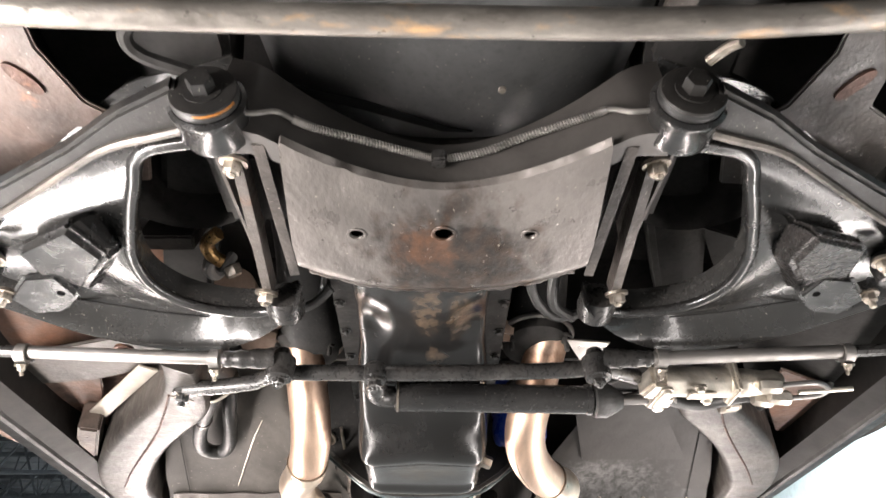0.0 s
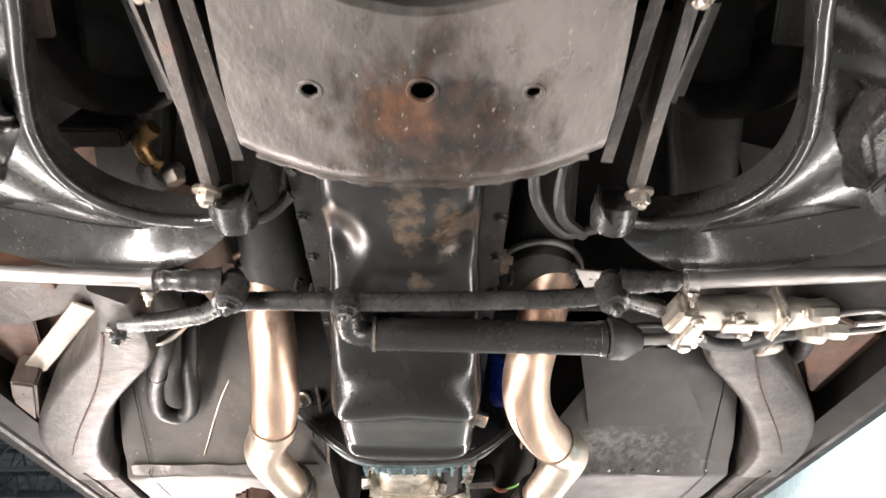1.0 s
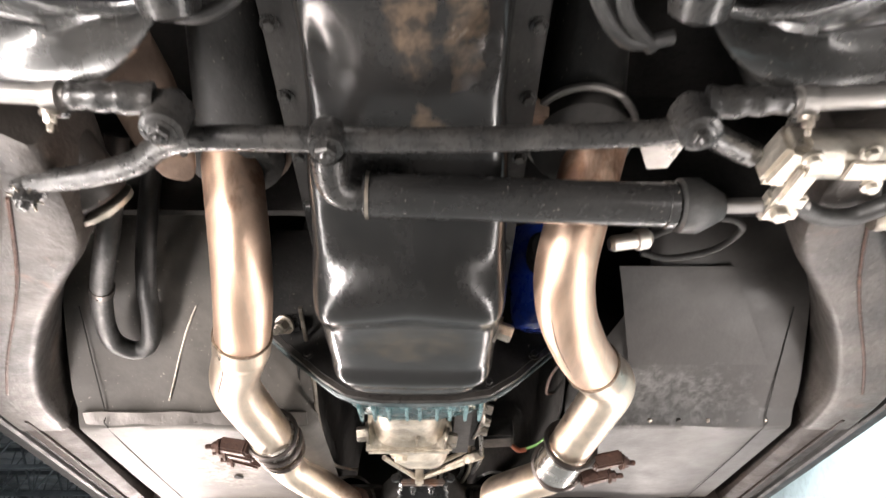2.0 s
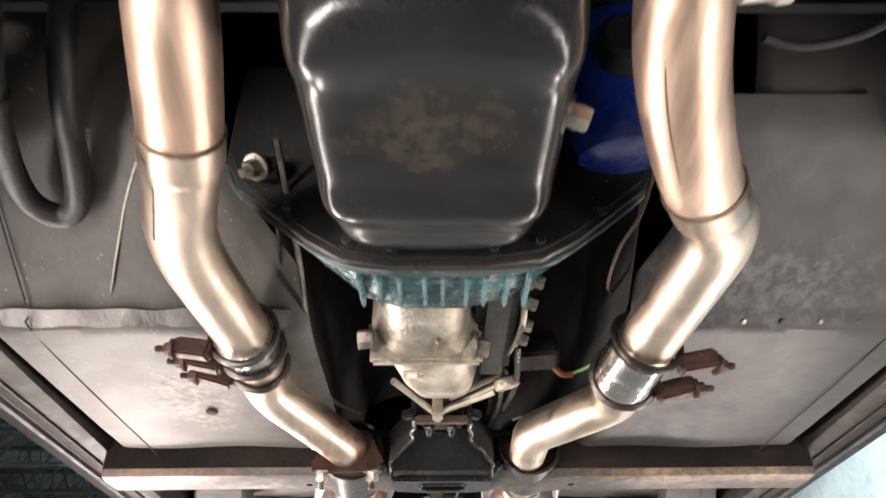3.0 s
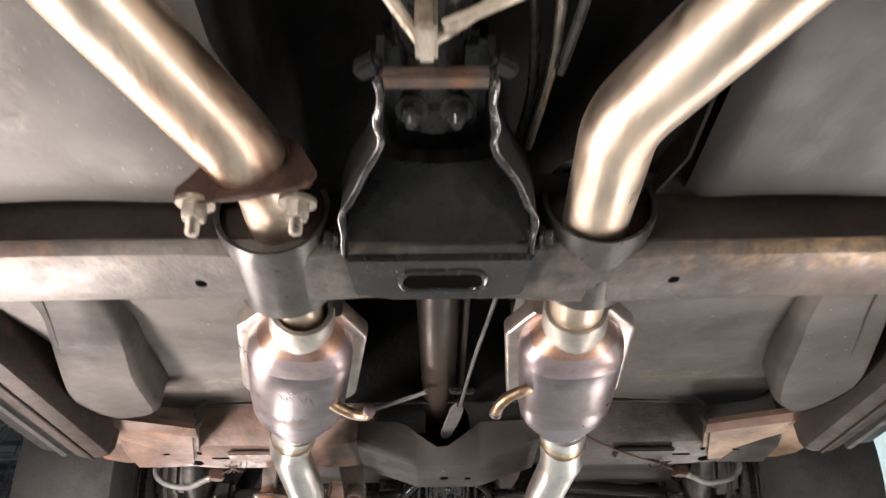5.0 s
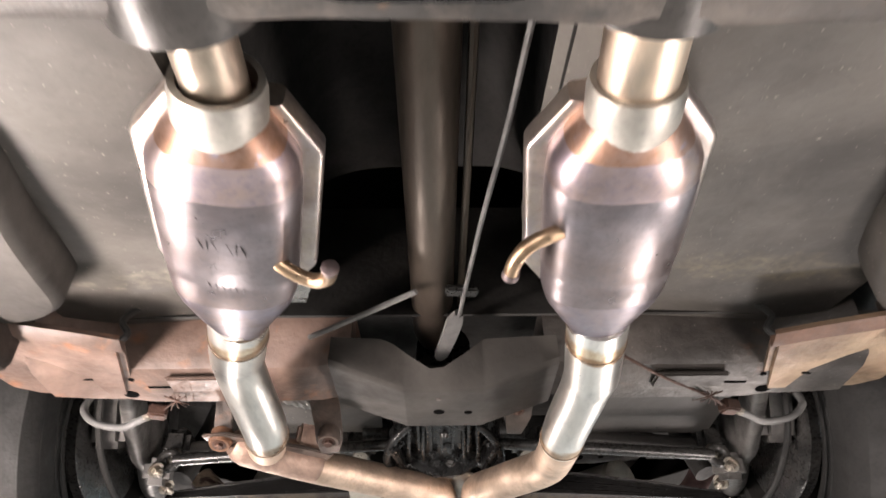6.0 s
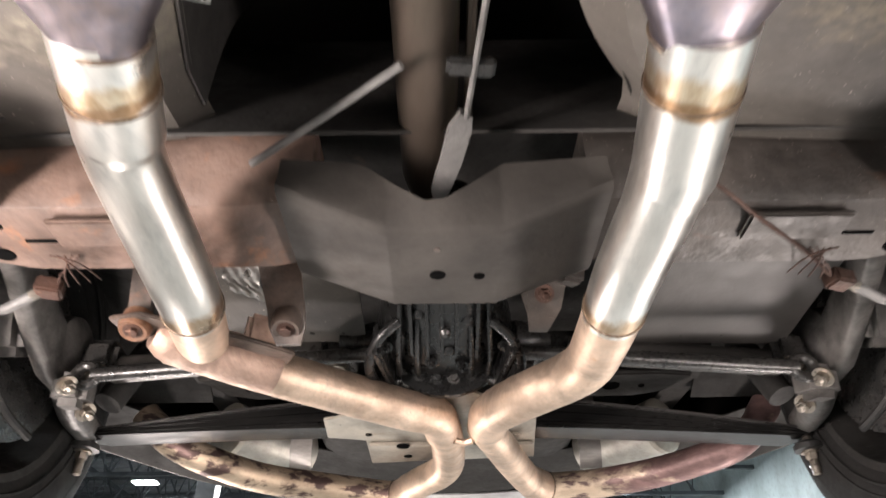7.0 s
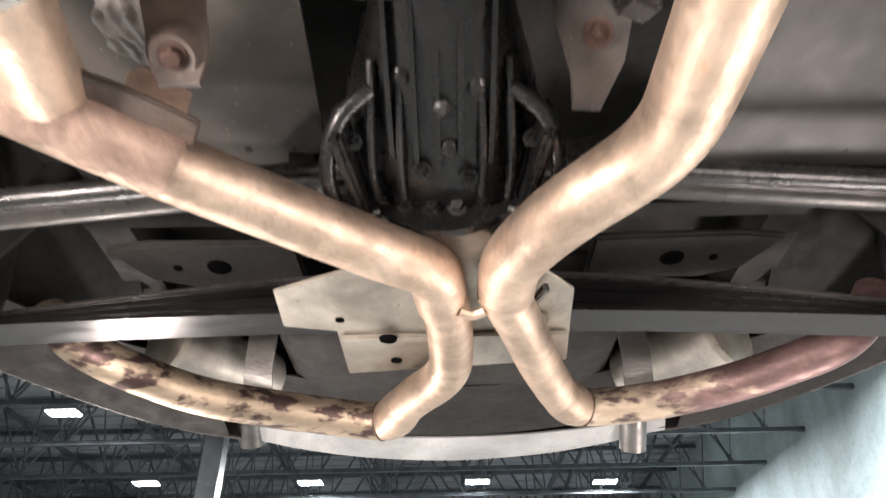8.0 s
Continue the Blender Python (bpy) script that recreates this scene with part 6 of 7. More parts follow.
mt = thing("transmission_mount", (-0.012, 1.3, 1.83), "black stamped transmission mount bracket on the crossmember", "bracket")
for s in (-1, 1):
    line = [(0.04, 1.163, 1.822), (0.043, 1.2, 1.822), (0.047, 1.235, 1.82), (0.075, 1.285, 1.812), (0.083, 1.32, 1.806), (0.08, 1.37, 1.8)]
    secs = []
    for p in smooth_path([V(-0.011 + s * x, y, z) for x, y, z in line], 5):
        secs.append([p + V(-s * 0.002, 0, 0), p + V(s * 0.0025, 0, -0.001), p + V(s * 0.004, 0, 0.05), p + V(-s * 0.002, 0, 0.05)])
    part("side_plate", loft(secs), M_TUNNEL, mt)
    wavy = smooth_path([V(-0.011 + s * x, y, z) for x, y, z in line], 6)
    part("plate_lip", tube([q + V(0.0016 * math.sin(i * 0.9 + s), 0, 0.0012 * math.sin(i * 1.3)) for i, q in enumerate(wavy)], 0.0029, 8, 1), M_BLACK, mt)
    part("pale_edge", tube([q + V(s * 0.0026 + 0.0016 * math.sin(i * 0.9 + s), 0, -0.0012) for i, q in enumerate(wavy)], 0.0007, 6, 1), M_LEAFTOP, mt, "thin pale edge line")
    part("foot_bolt", hexbolt((-0.011 + s * 0.094, 1.335, 1.812), (s * 1, -0.3, -0.2), 0.013, 0.009), M_GREASE, mt)
    part("ear", obox((-0.011 + s * 0.048, 1.16, 1.834), (0.02, 0.014, 0.014), s * 30, bev=0.003), M_BLACK, mt)
    mb = part("mount_bolt", hexbolt((-0.013 + s * 0.017, 1.205, 1.838), (0, -0.15, -1), 0.015, 0.012, 0.01), M_BLACK, mt)
part("top_bar", box(-0.051, 0.029, 1.158, 1.173, 1.822, 1.833, 0.003), M_FRAMERUST, mt, "rusty top bar")
part("rubber_block", obox((-0.012, 1.24, 1.905), (0.085, 0.13, 0.04), bev=0.008), M_DIFF, mt)
# black sheet stands in for the deep shade inside the mount
part("saddle", sheet(lambda u, v: V(-0.011 + (2 * u - 1) * (0.07 + 0.012 * v), 1.285 + 0.048 * v, 1.868 - 0.06 * v - 0.012 * math.sin(math.pi * u) * (1 - v)), 14, 6, 0.004), M_DIFF, mt, "saddle sheet with the mount's inner shade in its black")
bp = part("base_plate", prism([(-0.094, 1.337), (0.074, 1.337), (0.068, 1.398), (0.034, 1.406), (-0.054, 1.406), (-0.09, 1.398)], 1.7905, 1.7985, 0.0025), M_BLACK, mt, "glossy black slotted base plate")
loop = [(-0.04, 1.357), (-0.008, 1.3565), (0.024, 1.357), (0.0305, 1.37), (0.024, 1.384), (-0.008, 1.3845), (-0.04, 1.384), (-0.0465, 1.37), (-0.04, 1.357)]
part("slot_rim", tube([(x, y, 1.79) for x, y in loop], 0.0028, 8, 6), M_BLACK, bp)
# thin black plate in place of a cut slot, its shade painted
part("slot", prism([(x, y) for x, y in loop[:-1]], 1.7893, 1.7912, 0.0), M_HOLESHADE, bp)

# ---- exhaust ----
def along(path, y):
    """The place and direction of a pipe where it passes y."""
    q = [Vector(p) for p in path]
    for a, b in zip(q, q[1:]):
        if a.y <= y <= b.y:
            return a + (b - a) * ((y - a.y) / max(1e-6, b.y - a.y)), (b - a).normalized()
    return q[-1], (q[-1] - q[-2]).normalized()


def band_clamp(parent, path, y, s, r, turn):
    c, d = along(path, y)
    cl = part("clamp", torus(c, d, r + 0.003, 0.0042, 30, 8), M_BAND, parent, "dark clamp with rusty lugs")
    side_ = (V(s, 0, 0) - d * d.x * s).normalized()
    m = c + side_ * (r + 0.019) + V(0, 0, -0.018)
    part("saddle", obox(m, (0.044, 0.018, 0.02), math.degrees(math.atan2(d.y, d.x)) - 90 + turn, 0, s * -12, 0.003), M_CLAMP, cl)
    tip = m + side_ * 0.018
    part("nut", hexbolt(tip + side_ * 0.004, side_, 0.013, 0.009, 0.01), M_CLAMP, cl)


for s, path, rings, clamps in ((-1, PL, (0.553,), (0.868, 0.913, 0.965)), (1, PR, (0.598,), (0.83, 0.905))):
    t = thing("exhaust_pipe", path[3], "shiny tan stainless front exhaust pipe with welded bends", "exhaust pipe", "front exhaust pipes")
    weld_at = next(k for k, p in enumerate(path) if p.y > rings[0])
    part("upper_run", tube(path[:weld_at + 1], PIPE + 0.0003, 32, 1), M_TAN, t, "tan heat-tinted upper run")
    stop = next(k for k, p in enumerate(path) if p.y > 1.238) if s < 0 else len(path)
    part("pipe", tube(path[weld_at:stop], PIPE, 32, 1), M_STEEL, t)
    if s < 0:
        part("tail_stub", tube([path[stop - 1] - V(0, 0.004, 0), (-0.15, 1.265, 1.8135), (-0.155, 1.3, 1.823), (-0.16, 1.36, 1.834), (-0.164, 1.44, 1.8375), (-0.166, 1.52, 1.836)], 0.0245, 28, 6), M_STEEL, t, "narrower tan stub behind the flange")
    for y in rings:
        c, d = along(path, y)
        part("weld", torus(c, d, PIPE + 0.0006, 0.0021, 36, 8), M_WELD, t)
        part("swaged_end", tube([c + d * 0.001, c + d * 0.012, c + d * 0.03, c + d * 0.036], PIPE + 0.0018, 32, 3, rad=lambda i, n: 1.0 if i < n - 3 else 0.96), M_STEEL, t)
    low = [p for p in path if 0.44 < p.y < 0.66]
    part("seam", tube([p + V(-0.5 * PIPE, 0, -0.86 * PIPE) for p in low], 0.0009, 6, 1), M_CLAMP, t)
    c, d = along(path, (clamps[0] + clamps[1]) / 2)
    part("sleeve", tube([c - d * 0.028, c - d * 0.025, c + d * 0.025, c + d * 0.028], PIPE + 0.0032, 36, 2), M_SLEEVE, t, "bright slip sleeve")
    for k, y in enumerate(clamps):
        band_clamp(t, path, y, s, PIPE + (0.0028 if k < 2 else 0.001), 8 * (k - 1))
    if s < 0:
        c, d = along(path, 1.232)
        fl = part("flange", prism([(0.0, 0.04), (0.032, 0.026), (0.056, -0.02), (0.052, -0.034), (0.03, -0.037), (-0.03, -0.037), (-0.052, -0.034), (-0.056, -0.02), (-0.032, 0.026)], -0.003, 0.003, 0.0015, pose(c.x, c.y, c.z, 80, 0, math.degrees(math.atan2(d.y, d.x)) - 90)), M_CLAMP, t, "rusty two-bolt flange")
        part("flange_ring", torus(c, d, PIPE, 0.003, 28, 8), M_CLAMP, fl)
        for k in (-1, 1):
            part("flange_bolt", hexbolt(c + V(k * 0.038, 0.006, -0.032), (0, 0.25, -1), 0.017, 0.014, 0.011), M_ZINC, fl)


def catalytic(s, a, b):
    a, b = V(*a), V(*b)
    d = (b - a).normalized()
    side_ = d.cross(V(0, 0, 1)).normalized()
    up = side_.cross(d)
    L = (b - a).length
    t = thing("catalytic_converter", (a + b) / 2, "heat-tinted oval catalytic converter with a shield above", "catalytic converter", "catalytic converters")

    def sec(f, w, h, e=2.4):
        return superellipse(a + d * (L * f), side_, up, w, h, e, 32)
    part("inlet_cone", loft([sec(f, w, h) for f, w, h in ((0.0, 0.031, 0.031), (0.035, 0.0325, 0.032), (0.08, 0.042, 0.035), (0.12, 0.0505, 0.0375))]), M_CATGOLD, t, "gold and brown heat-tinted cone")
    part("shoulder", loft([sec(f, w, h) for f, w, h in ((0.118, 0.0502, 0.0373), (0.16, 0.0585, 0.0395), (0.185, 0.0615, 0.041), (0.24, 0.0628, 0.0416))]), M_CATVIOLET, t, "violet and gold tinted shoulder")
    part("can", loft([sec(f, w, h) for f, w, h in ((0.235, 0.0614, 0.0405), (0.25, 0.0634, 0.042), (0.36, 0.0638, 0.0425), (0.6, 0.0638, 0.0425), (0.62, 0.0618, 0.041), (0.64, 0.0634, 0.042), (0.74, 0.0622, 0.0408))]), M_CAT, t, "grey-brown oval can")
    part("outlet_cone", loft([sec(f, w, h) for f, w, h in ((0.735, 0.0624, 0.041), (0.8, 0.058, 0.039), (0.9, 0.043, 0.0355), (0.97, 0.032, 0.031), (1.0, 0.0305, 0.0305))]), M_CATBLUE, t, "bluish heat-tinted cone")
    shield = [sec(f, w, 0.014, 7.0) for f, w in ((0.05, 0.045), (0.058, 0.047), (0.19, 0.0775), (0.205, 0.079), (0.7, 0.079), (0.715, 0.0775), (0.88, 0.049), (0.89, 0.045))]
    part("heat_shield", loft([[p + up * 0.026 for p in q] for q in shield]), M_CATSHIELD, t, "straw-tinted shield plate with bent edges")
    neck = part("inlet_neck", lathe_open([(0.029, -0.022), (0.0345, -0.022), (0.0365, -0.012), (0.0365, 0.014), (0.034, 0.024), (0.029, 0.024), (0.029, -0.022)], a + d * 0.006, d, 36), M_MUFF, t, "pale swaged inlet collar")
    part("neck_weld", torus(a + d * 0.029, d, 0.0335, 0.002, 30, 8), M_HEATBAND, neck)
    part("weld", torus(b - d * 0.002, d, 0.031, 0.002, 30, 8), M_WELD, t)
    line = [(-0.168, 1.672, 1.815), (-0.15, 1.69, 1.804), (-0.126, 1.703, 1.797), (-0.108, 1.694, 1.792), (-0.102, 1.674, 1.7905)] if s < 0 else [(0.118, 1.648, 1.815), (0.094, 1.642, 1.802), (0.074, 1.65, 1.796), (0.063, 1.668, 1.792), (0.06, 1.69, 1.791)]
    tb = part("air_tube", tube(line, 0.0072, 14, 8), M_HEATBAND, t, "short curved tube with a capped end")
    end = V(*line[-1])
    out_d = (end - V(*line[-2])).normalized()
    part("cap", lathe([(0.0078, -0.006), (0.0084, -0.003), (0.0084, 0.001), (0.006, 0.0025)], end, out_d, 16), M_HEAT, tb)
    if s < 0:
        for f, count, high in ((0.4, 7, 0.015), (0.6, 6, 0.009)):
            for k in range(count):
                q = a + d * (L * (f + 0.004 * k)) + side_ * (0.006 * (k - (count - 1) / 2)) - up * 0.0422
                part("stamped_bar", obox(q, (0.0014, high, 0.001), 14 if k % 2 else -6, bev=0.0007), M_ETCH, t, "faint stamped mark")


catalytic(-1, (-0.166, 1.512, 1.836), (-0.2272, 1.835, 1.8322))
catalytic(1, (0.141, 1.512, 1.834), (0.1675, 1.835, 1.8275))

ML = bent([(-0.2285, 1.822, 1.835), (-0.2632, 1.95, 1.842), (-0.2665, 1.998, 1.84), (-0.26, 2.137, 1.814), (-0.3003, 2.305, 1.849)], (0.022, 0.02, 0.05))
MR = bent([(0.1675, 1.822, 1.826), (0.1865, 1.985, 1.82), (0.1725, 2.1, 1.8045), (0.1785, 2.2, 1.812), (0.18, 2.341, 1.823), (0.098, 2.44, 1.8245), (0.0652, 2.523, 1.836), (0.066, 2.59, 1.845)], (0.04, 0.05, 0.05, 0.045, 0.06, 0.05))
MID = 0.0322
t = thing("exhaust_mid_pipe", ML[3], "bright welded stainless pipe behind the converter", "exhaust pipe", "mid exhaust pipes")
cut = next(k for k, p in enumerate(ML) if p.y > 2.175)
part("pipe", tube(ML[:cut + 1], MID, 32, 1), M_BRIGHT, t)
part("expanded_end", tube([p + V(0.0022, 0, -0.0005) for p in ML if p.y < 1.945], MID, 32, 1, rad=lambda i, n: 1.065 if i < n - 2 else 0.985), M_BRIGHT, t, "slightly expanded welded end")
part("tarnished_end", tube(ML[cut:], MID - 0.0005, 32, 1), M_OLDSTEEL, t, "tarnished tan pipe end")
for y in (1.885, 2.175):
    c, d = along(ML, y)
    part("weld", torus(c + V(0.0022 if y < 2 else 0, 0, 0), d, MID * (1.06 if y < 2 else 1), 0.0016, 36, 8), M_WELD, t)
t = thing("exhaust_mid_pipe", MR[3], "bright welded stainless pipe with a tarnished bend", "exhaust pipe", "mid exhaust pipes")
cut = next(k for k, p in enumerate(MR) if p.y > 2.165)
part("pipe", tube(MR[:cut + 1], MID, 32, 1), M_BRIGHT, t)
part("expanded_end", tube([p + V(0.0025, 0, -0.0005) for p in MR if p.y < 1.985], MID, 32, 1, rad=lambda i, n: 1.07 if i < n - 2 else 0.985), M_BRIGHT, t, "slightly expanded welded end")
part("tarnished_bend", tube(MR[cut:], MID - 0.0005, 32, 1), M_OLDSTEEL, t, "tarnished brown bend")
for y in (1.875, 2.165):
    c, d = along(MR, y)
    part("weld", torus(c + V(0.0025 if y < 2 else 0, 0, 0), d, MID * (1.065 if y < 2 else 1), 0.0016, 36, 8), M_WELD, t)
DL = bent([(-0.352, 2.275, 1.845), (-0.239, 2.37, 1.84), (-0.054, 2.51, 1.838), (-0.012, 2.545, 1.8445), (-0.004, 2.615, 1.8455)], (0.05, 0.05, 0.03))
t = thing("exhaust_crossover", DL[3], "tarnished diagonal exhaust pipe with a hanger bracket", "exhaust pipe")
part("pipe", tube(DL, 0.0298, 32, 1, rad=lambda i, n: min(1.0, 0.5 + 0.28 * i)), M_OLDSTEEL, t)
sad = [p for p in DL if p.x < -0.225]
part("saddle_strap", tube([p + V(0.002, -0.003, 0.001) for p in sad], 0.0315, 28, 1, rad=lambda i, n: min(1.0, 0.62 + 0.25 * i) + 0.02 * math.sin(i * 1.7)), M_PINKRUST, t, "pinkish rusty strap round the pipe")
hp = part("hanger_plate", prism([(-0.39, 2.235), (-0.35, 2.225), (-0.24, 2.29), (-0.19, 2.33), (-0.21, 2.37), (-0.28, 2.335), (-0.385, 2.27)], 1.842, 1.848, 0.002), M_FRAMERUST, t, "rusty hanger plate")
for x, y, z, m_ in ((-0.363, 2.25, 1.84, M_OLDRUST), (-0.19, 2.268, 1.849, M_FRAMERUST)):
    bu = part("bushing", lathe_open([(0.006, -0.006), (0.016, -0.008), (0.019, -0.002), (0.019, 0.016), (0.006, 0.016), (0.006, -0.006)], (x, y, z), (0, 0.35, 1), 24), m_, hp, "worn rubber bushing in a rusty eye")
    part("bushing_bolt", hexbolt((x, y - 0.003, z - 0.006), (0, -0.35, -1), 0.013, 0.007), M_CLAMP, bu)
part("hanger_strap", loft([[V(xa - 0.5 * w_, y, z), V(xa + 0.5 * w_, y, z), V(xa + 0.5 * w_, y + 0.005, z), V(xa - 0.5 * w_, y + 0.005, z)] for xa, y, z, w_ in ((-0.205, 2.235, 1.96, 0.056), (-0.203, 2.243, 1.92, 0.052), (-0.192, 2.262, 1.868, 0.046), (-0.19, 2.27, 1.848, 0.044), (-0.188, 2.278, 1.83, 0.03))]), M_FRAMERUST, t, "brown bent hanger strap")
part("shackle", obox((-0.235, 2.335, 1.872), (0.05, 0.02, 0.05), 30, 20, bev=0.006), M_PINKRUST, t)
part("hanger_strap", obox((-0.363, 2.245, 1.89), (0.03, 0.008, 0.07), 0, 18, bev=0.002), M_FRAMERUST, t)
part("plate_nut", hexbolt((-0.335, 2.278, 1.841), (0, 0.2, -1), 0.013, 0.009), M_ZINC, hp)
TL = bent([(-0.004, 2.6, 1.8455), (0.004, 2.67, 1.846), (0.006, 2.78, 1.836), (-0.06, 2.869, 1.8335), (-0.088, 2.942, 1.831), (-0.2145, 2.931, 1.845), (-0.3625, 2.881, 1.8525), (-0.457, 2.811, 1.87), (-0.52, 2.80, 1.9), (-0.575, 2.8, 1.95)], (0.05, 0.045, 0.045, 0.05, 0.06, 0.06, 0.05, 0.04))
TR2 = bent([(0.06, 2.585, 1.8425), (0.095, 2.68, 1.838), (0.118, 2.765, 1.842), (0.157, 2.86, 1.836), (0.193, 2.922, 1.8405), (0.296, 2.916, 1.8445), (0.417, 2.865, 1.852), (0.528, 2.805, 1.872), (0.58, 2.802, 1.905), (0.62, 2.8, 1.96)], (0.06, 0.05, 0.045, 0.04, 0.06, 0.06, 0.05, 0.04))
for s, q in ((-1, TL), (1, TR2)):
    split = next(k for k, p in enumerate(q) if abs(p.x - 0.03) > (0.125 if s < 0 else 0.165))
    t = thing("tailpipe", q[split], "tan tailpipe with flaking dark paint bending out to the side", "tailpipe", "tailpipes")
    part("bend", tube(q[:split + 1], 0.0281, 32, 1), M_OLDSTEEL, t, "tarnished tan bend")
    part("bulge", tube(q[split - 9:split + 1], 0.0281, 32, 1, rad=lambda i, n: 1.0 + 0.11 * math.sin(math.pi * i / (n - 1)) ** 0.6), M_OLDSTEEL, t, "swollen slip joint")
    part("outer_run", tube(q[split:], 0.0276, 32, 1), M_TAILR if s > 0 else M_TAIL, t, "tan pipe with flaking dark paint")
    part("weld", torus(q[split], q[split + 1] - q[split - 1], 0.0281, 0.002, 32, 8), M_WELD, t)
single("touch_weld", tube([(0.014, 2.6, 1.824), (0.028, 2.605, 1.822), (0.042, 2.6, 1.824)], 0.006, 8, 4), M_OLDSTEEL, "small weld bridge between the two exhaust pipes", "weld")

fo = thing("foil_scrap", (-0.268, 2.32, 1.955), "crumpled silver foil scrap above the hanger", "foil")
part("foil", sheet(lambda u, v: V(-0.292 + 0.046 * u + 0.004 * math.sin(9 * v), 2.285 + (0.045 + 0.035 * u) * v, 1.955 - 0.015 * v + 0.002 * math.sin(21 * u + 4) * math.sin(17 * v + 1)), 12, 12, 0.0015), M_SILVER, fo)
ft = thing("foil_tab", (-0.158, 1.79, 1.845), "small bluish silver foil tab beside the converter", "foil")
part("tab", sheet(lambda u, v: V(-0.174 + 0.02 * u + 0.012 * v, 1.81 - 0.035 * v + 0.01 * u, 1.838 + 0.006 * u + 0.002 * math.sin(14 * v)), 6, 8, 0.0015), M_SLEEVE, ft)

o2 = thing("oxygen_sensor", (0.245, 0.53, 1.93), "bare metal oxygen sensor with a looped cable", "sensor")
part("sensor_body", lathe([(0.006, 0), (0.009, 0.004), (0.009, 0.03), (0.012, 0.032), (0.012, 0.044), (0.006, 0.05)], (0.197, 0.496, 1.884), (0.95, 0.03, 0.2), 14), M_MUFF, o2)
part("cable", tube([(0.246, 0.505, 1.9), (0.27, 0.512, 1.915), (0.3, 0.499, 1.92), (0.34, 0.497, 1.92), (0.36, 0.517, 1.92), (0.34, 0.553, 1.918), (0.29, 0.567, 1.915), (0.255, 0.562, 1.92)], 0.0042, 10, 8), M_DULL, o2)

# ---- rear axle ----
ds = thing("driveshaft", (-0.015, 1.7, 2.0), "brown steel driveshaft along the tunnel", "driveshaft")
part("tube", lathe([(0.028, 0), (0.0315, 0.01), (0.0315, 0.86), (0.024, 0.9)], (-0.012, 1.29, 1.945), (-0.006, 1, 0.055), 24), M_PROP, ds)
part("universal_joint", obox((-0.018, 2.22, 1.995), (0.05, 0.06, 0.05), bev=0.01), M_GREASE, ds)
single("tunnel_pipe", tube([(0.028, 1.45, 1.96), (0.028, 1.7, 1.97), (0.025, 2.1, 1.985)], 0.005, 8, 6), M_PROP, "thin brown pipe beside the driveshaft", "pipe")
cb = thing("handbrake_cable", (0.03, 1.9, 1.93), "grey handbrake cable with an equaliser and end ferrule", "cable")
part("cable", tube([(0.075, 1.44, 1.905), (0.062, 1.62, 1.92), (0.045, 1.78, 1.93), (0.032, 1.92, 1.937), (0.022, 2.01, 1.932)], 0.0032, 8, 8), M_GREYHOSE, cb)
part("equaliser", obox((0.025, 1.955, 1.94), (0.045, 0.02, 0.01), 5, bev=0.003), M_GREASE, cb)
part("clevis", loft([[V(x - w, y, z), V(x + w, y + 0.004, z), V(x + w, y + 0.004, z + 0.008), V(x - w, y, z + 0.008)] for x, y, z, w in ((0.022, 2.005, 1.931, 0.006), (0.016, 2.022, 1.928, 0.0115), (0.007, 2.06, 1.92, 0.011), (-0.004, 2.095, 1.912, 0.0095), (-0.007, 2.105, 1.91, 0.004))]), M_GREYHOSE, cb, "grey forked cable end")
part("strut", tube([(-0.037, 1.948, 1.935), (-0.118, 2.012, 1.935), (-0.2, 2.075, 1.935)], 0.0042, 8, 4), M_GREYHOSE, cb)
for s in (-1, 1):
    sp = thing("splash_panel", (s * 0.2, 2.33, 1.95), "dusty grey undercoated panel behind the crossmember", "panel", "splash panels")
    if s < 0:
        part("panel", sheet(lambda u, v: V(-0.33 + 0.21 * u, 2.2 + 0.29 * v, 1.975 - 0.03 * v + 0.002 * math.sin(3 * u)), 10, 8, 0.004), M_FLOOR, sp)
    else:
        part("panel", sheet(lambda u, v: V(0.26 + 0.27 * u, 2.2 + 0.31 * v, 1.965 - 0.02 * v + 0.002 * math.sin(3 * u)), 10, 8, 0.004), M_FLOORD, sp)
    x0, x1, ye = (-0.32, -0.13, 2.487) if s < 0 else (0.27, 0.52, 2.507)
    part("edge_lip", tube([(x0, ye, 1.946), ((x0 + x1) / 2, ye, 1.95), (x1, ye, 1.944)], 0.004, 8, 6), M_FRAME, sp)
    for k in range(4):
        part("rivet", lathe([(0.005, 0), (0.004, 0.003), (0.001, 0.004)], (x0 + (x1 - x0) * (k + 0.5) / 4, ye - 0.02, 1.948), (0, 0, -1), 10), M_DARK, sp)
df = thing("differential", (0.0, 2.42, 1.93), "black cast differential housing with ribs and bolts", "differential")
part("housing", loft([superellipse((0.0, y, z), V(1, 0, 0), V(0, 0, 1), w, h, 2.5, 28) for y, z, w, h in ((2.2, 1.975, 0.045, 0.045), (2.24, 1.972, 0.05, 0.05), (2.3, 1.965, 0.062, 0.06), (2.38, 1.955, 0.088, 0.066), (2.44, 1.95, 0.1, 0.07), (2.5, 1.95, 0.1, 0.07), (2.54, 1.955, 0.085, 0.06), (2.56, 1.96, 0.05, 0.04))]), M_DIFF, df)
for x in (-0.06, -0.036, 0.034, 0.058):
    part("rib", tube([(x, 2.33, 1.915), (x * 1.05, 2.37, 1.893), (x * 1.1, 2.42, 1.879), (x * 1.1, 2.47, 1.878)], 0.0045, 10, 5), M_DIFF, df)
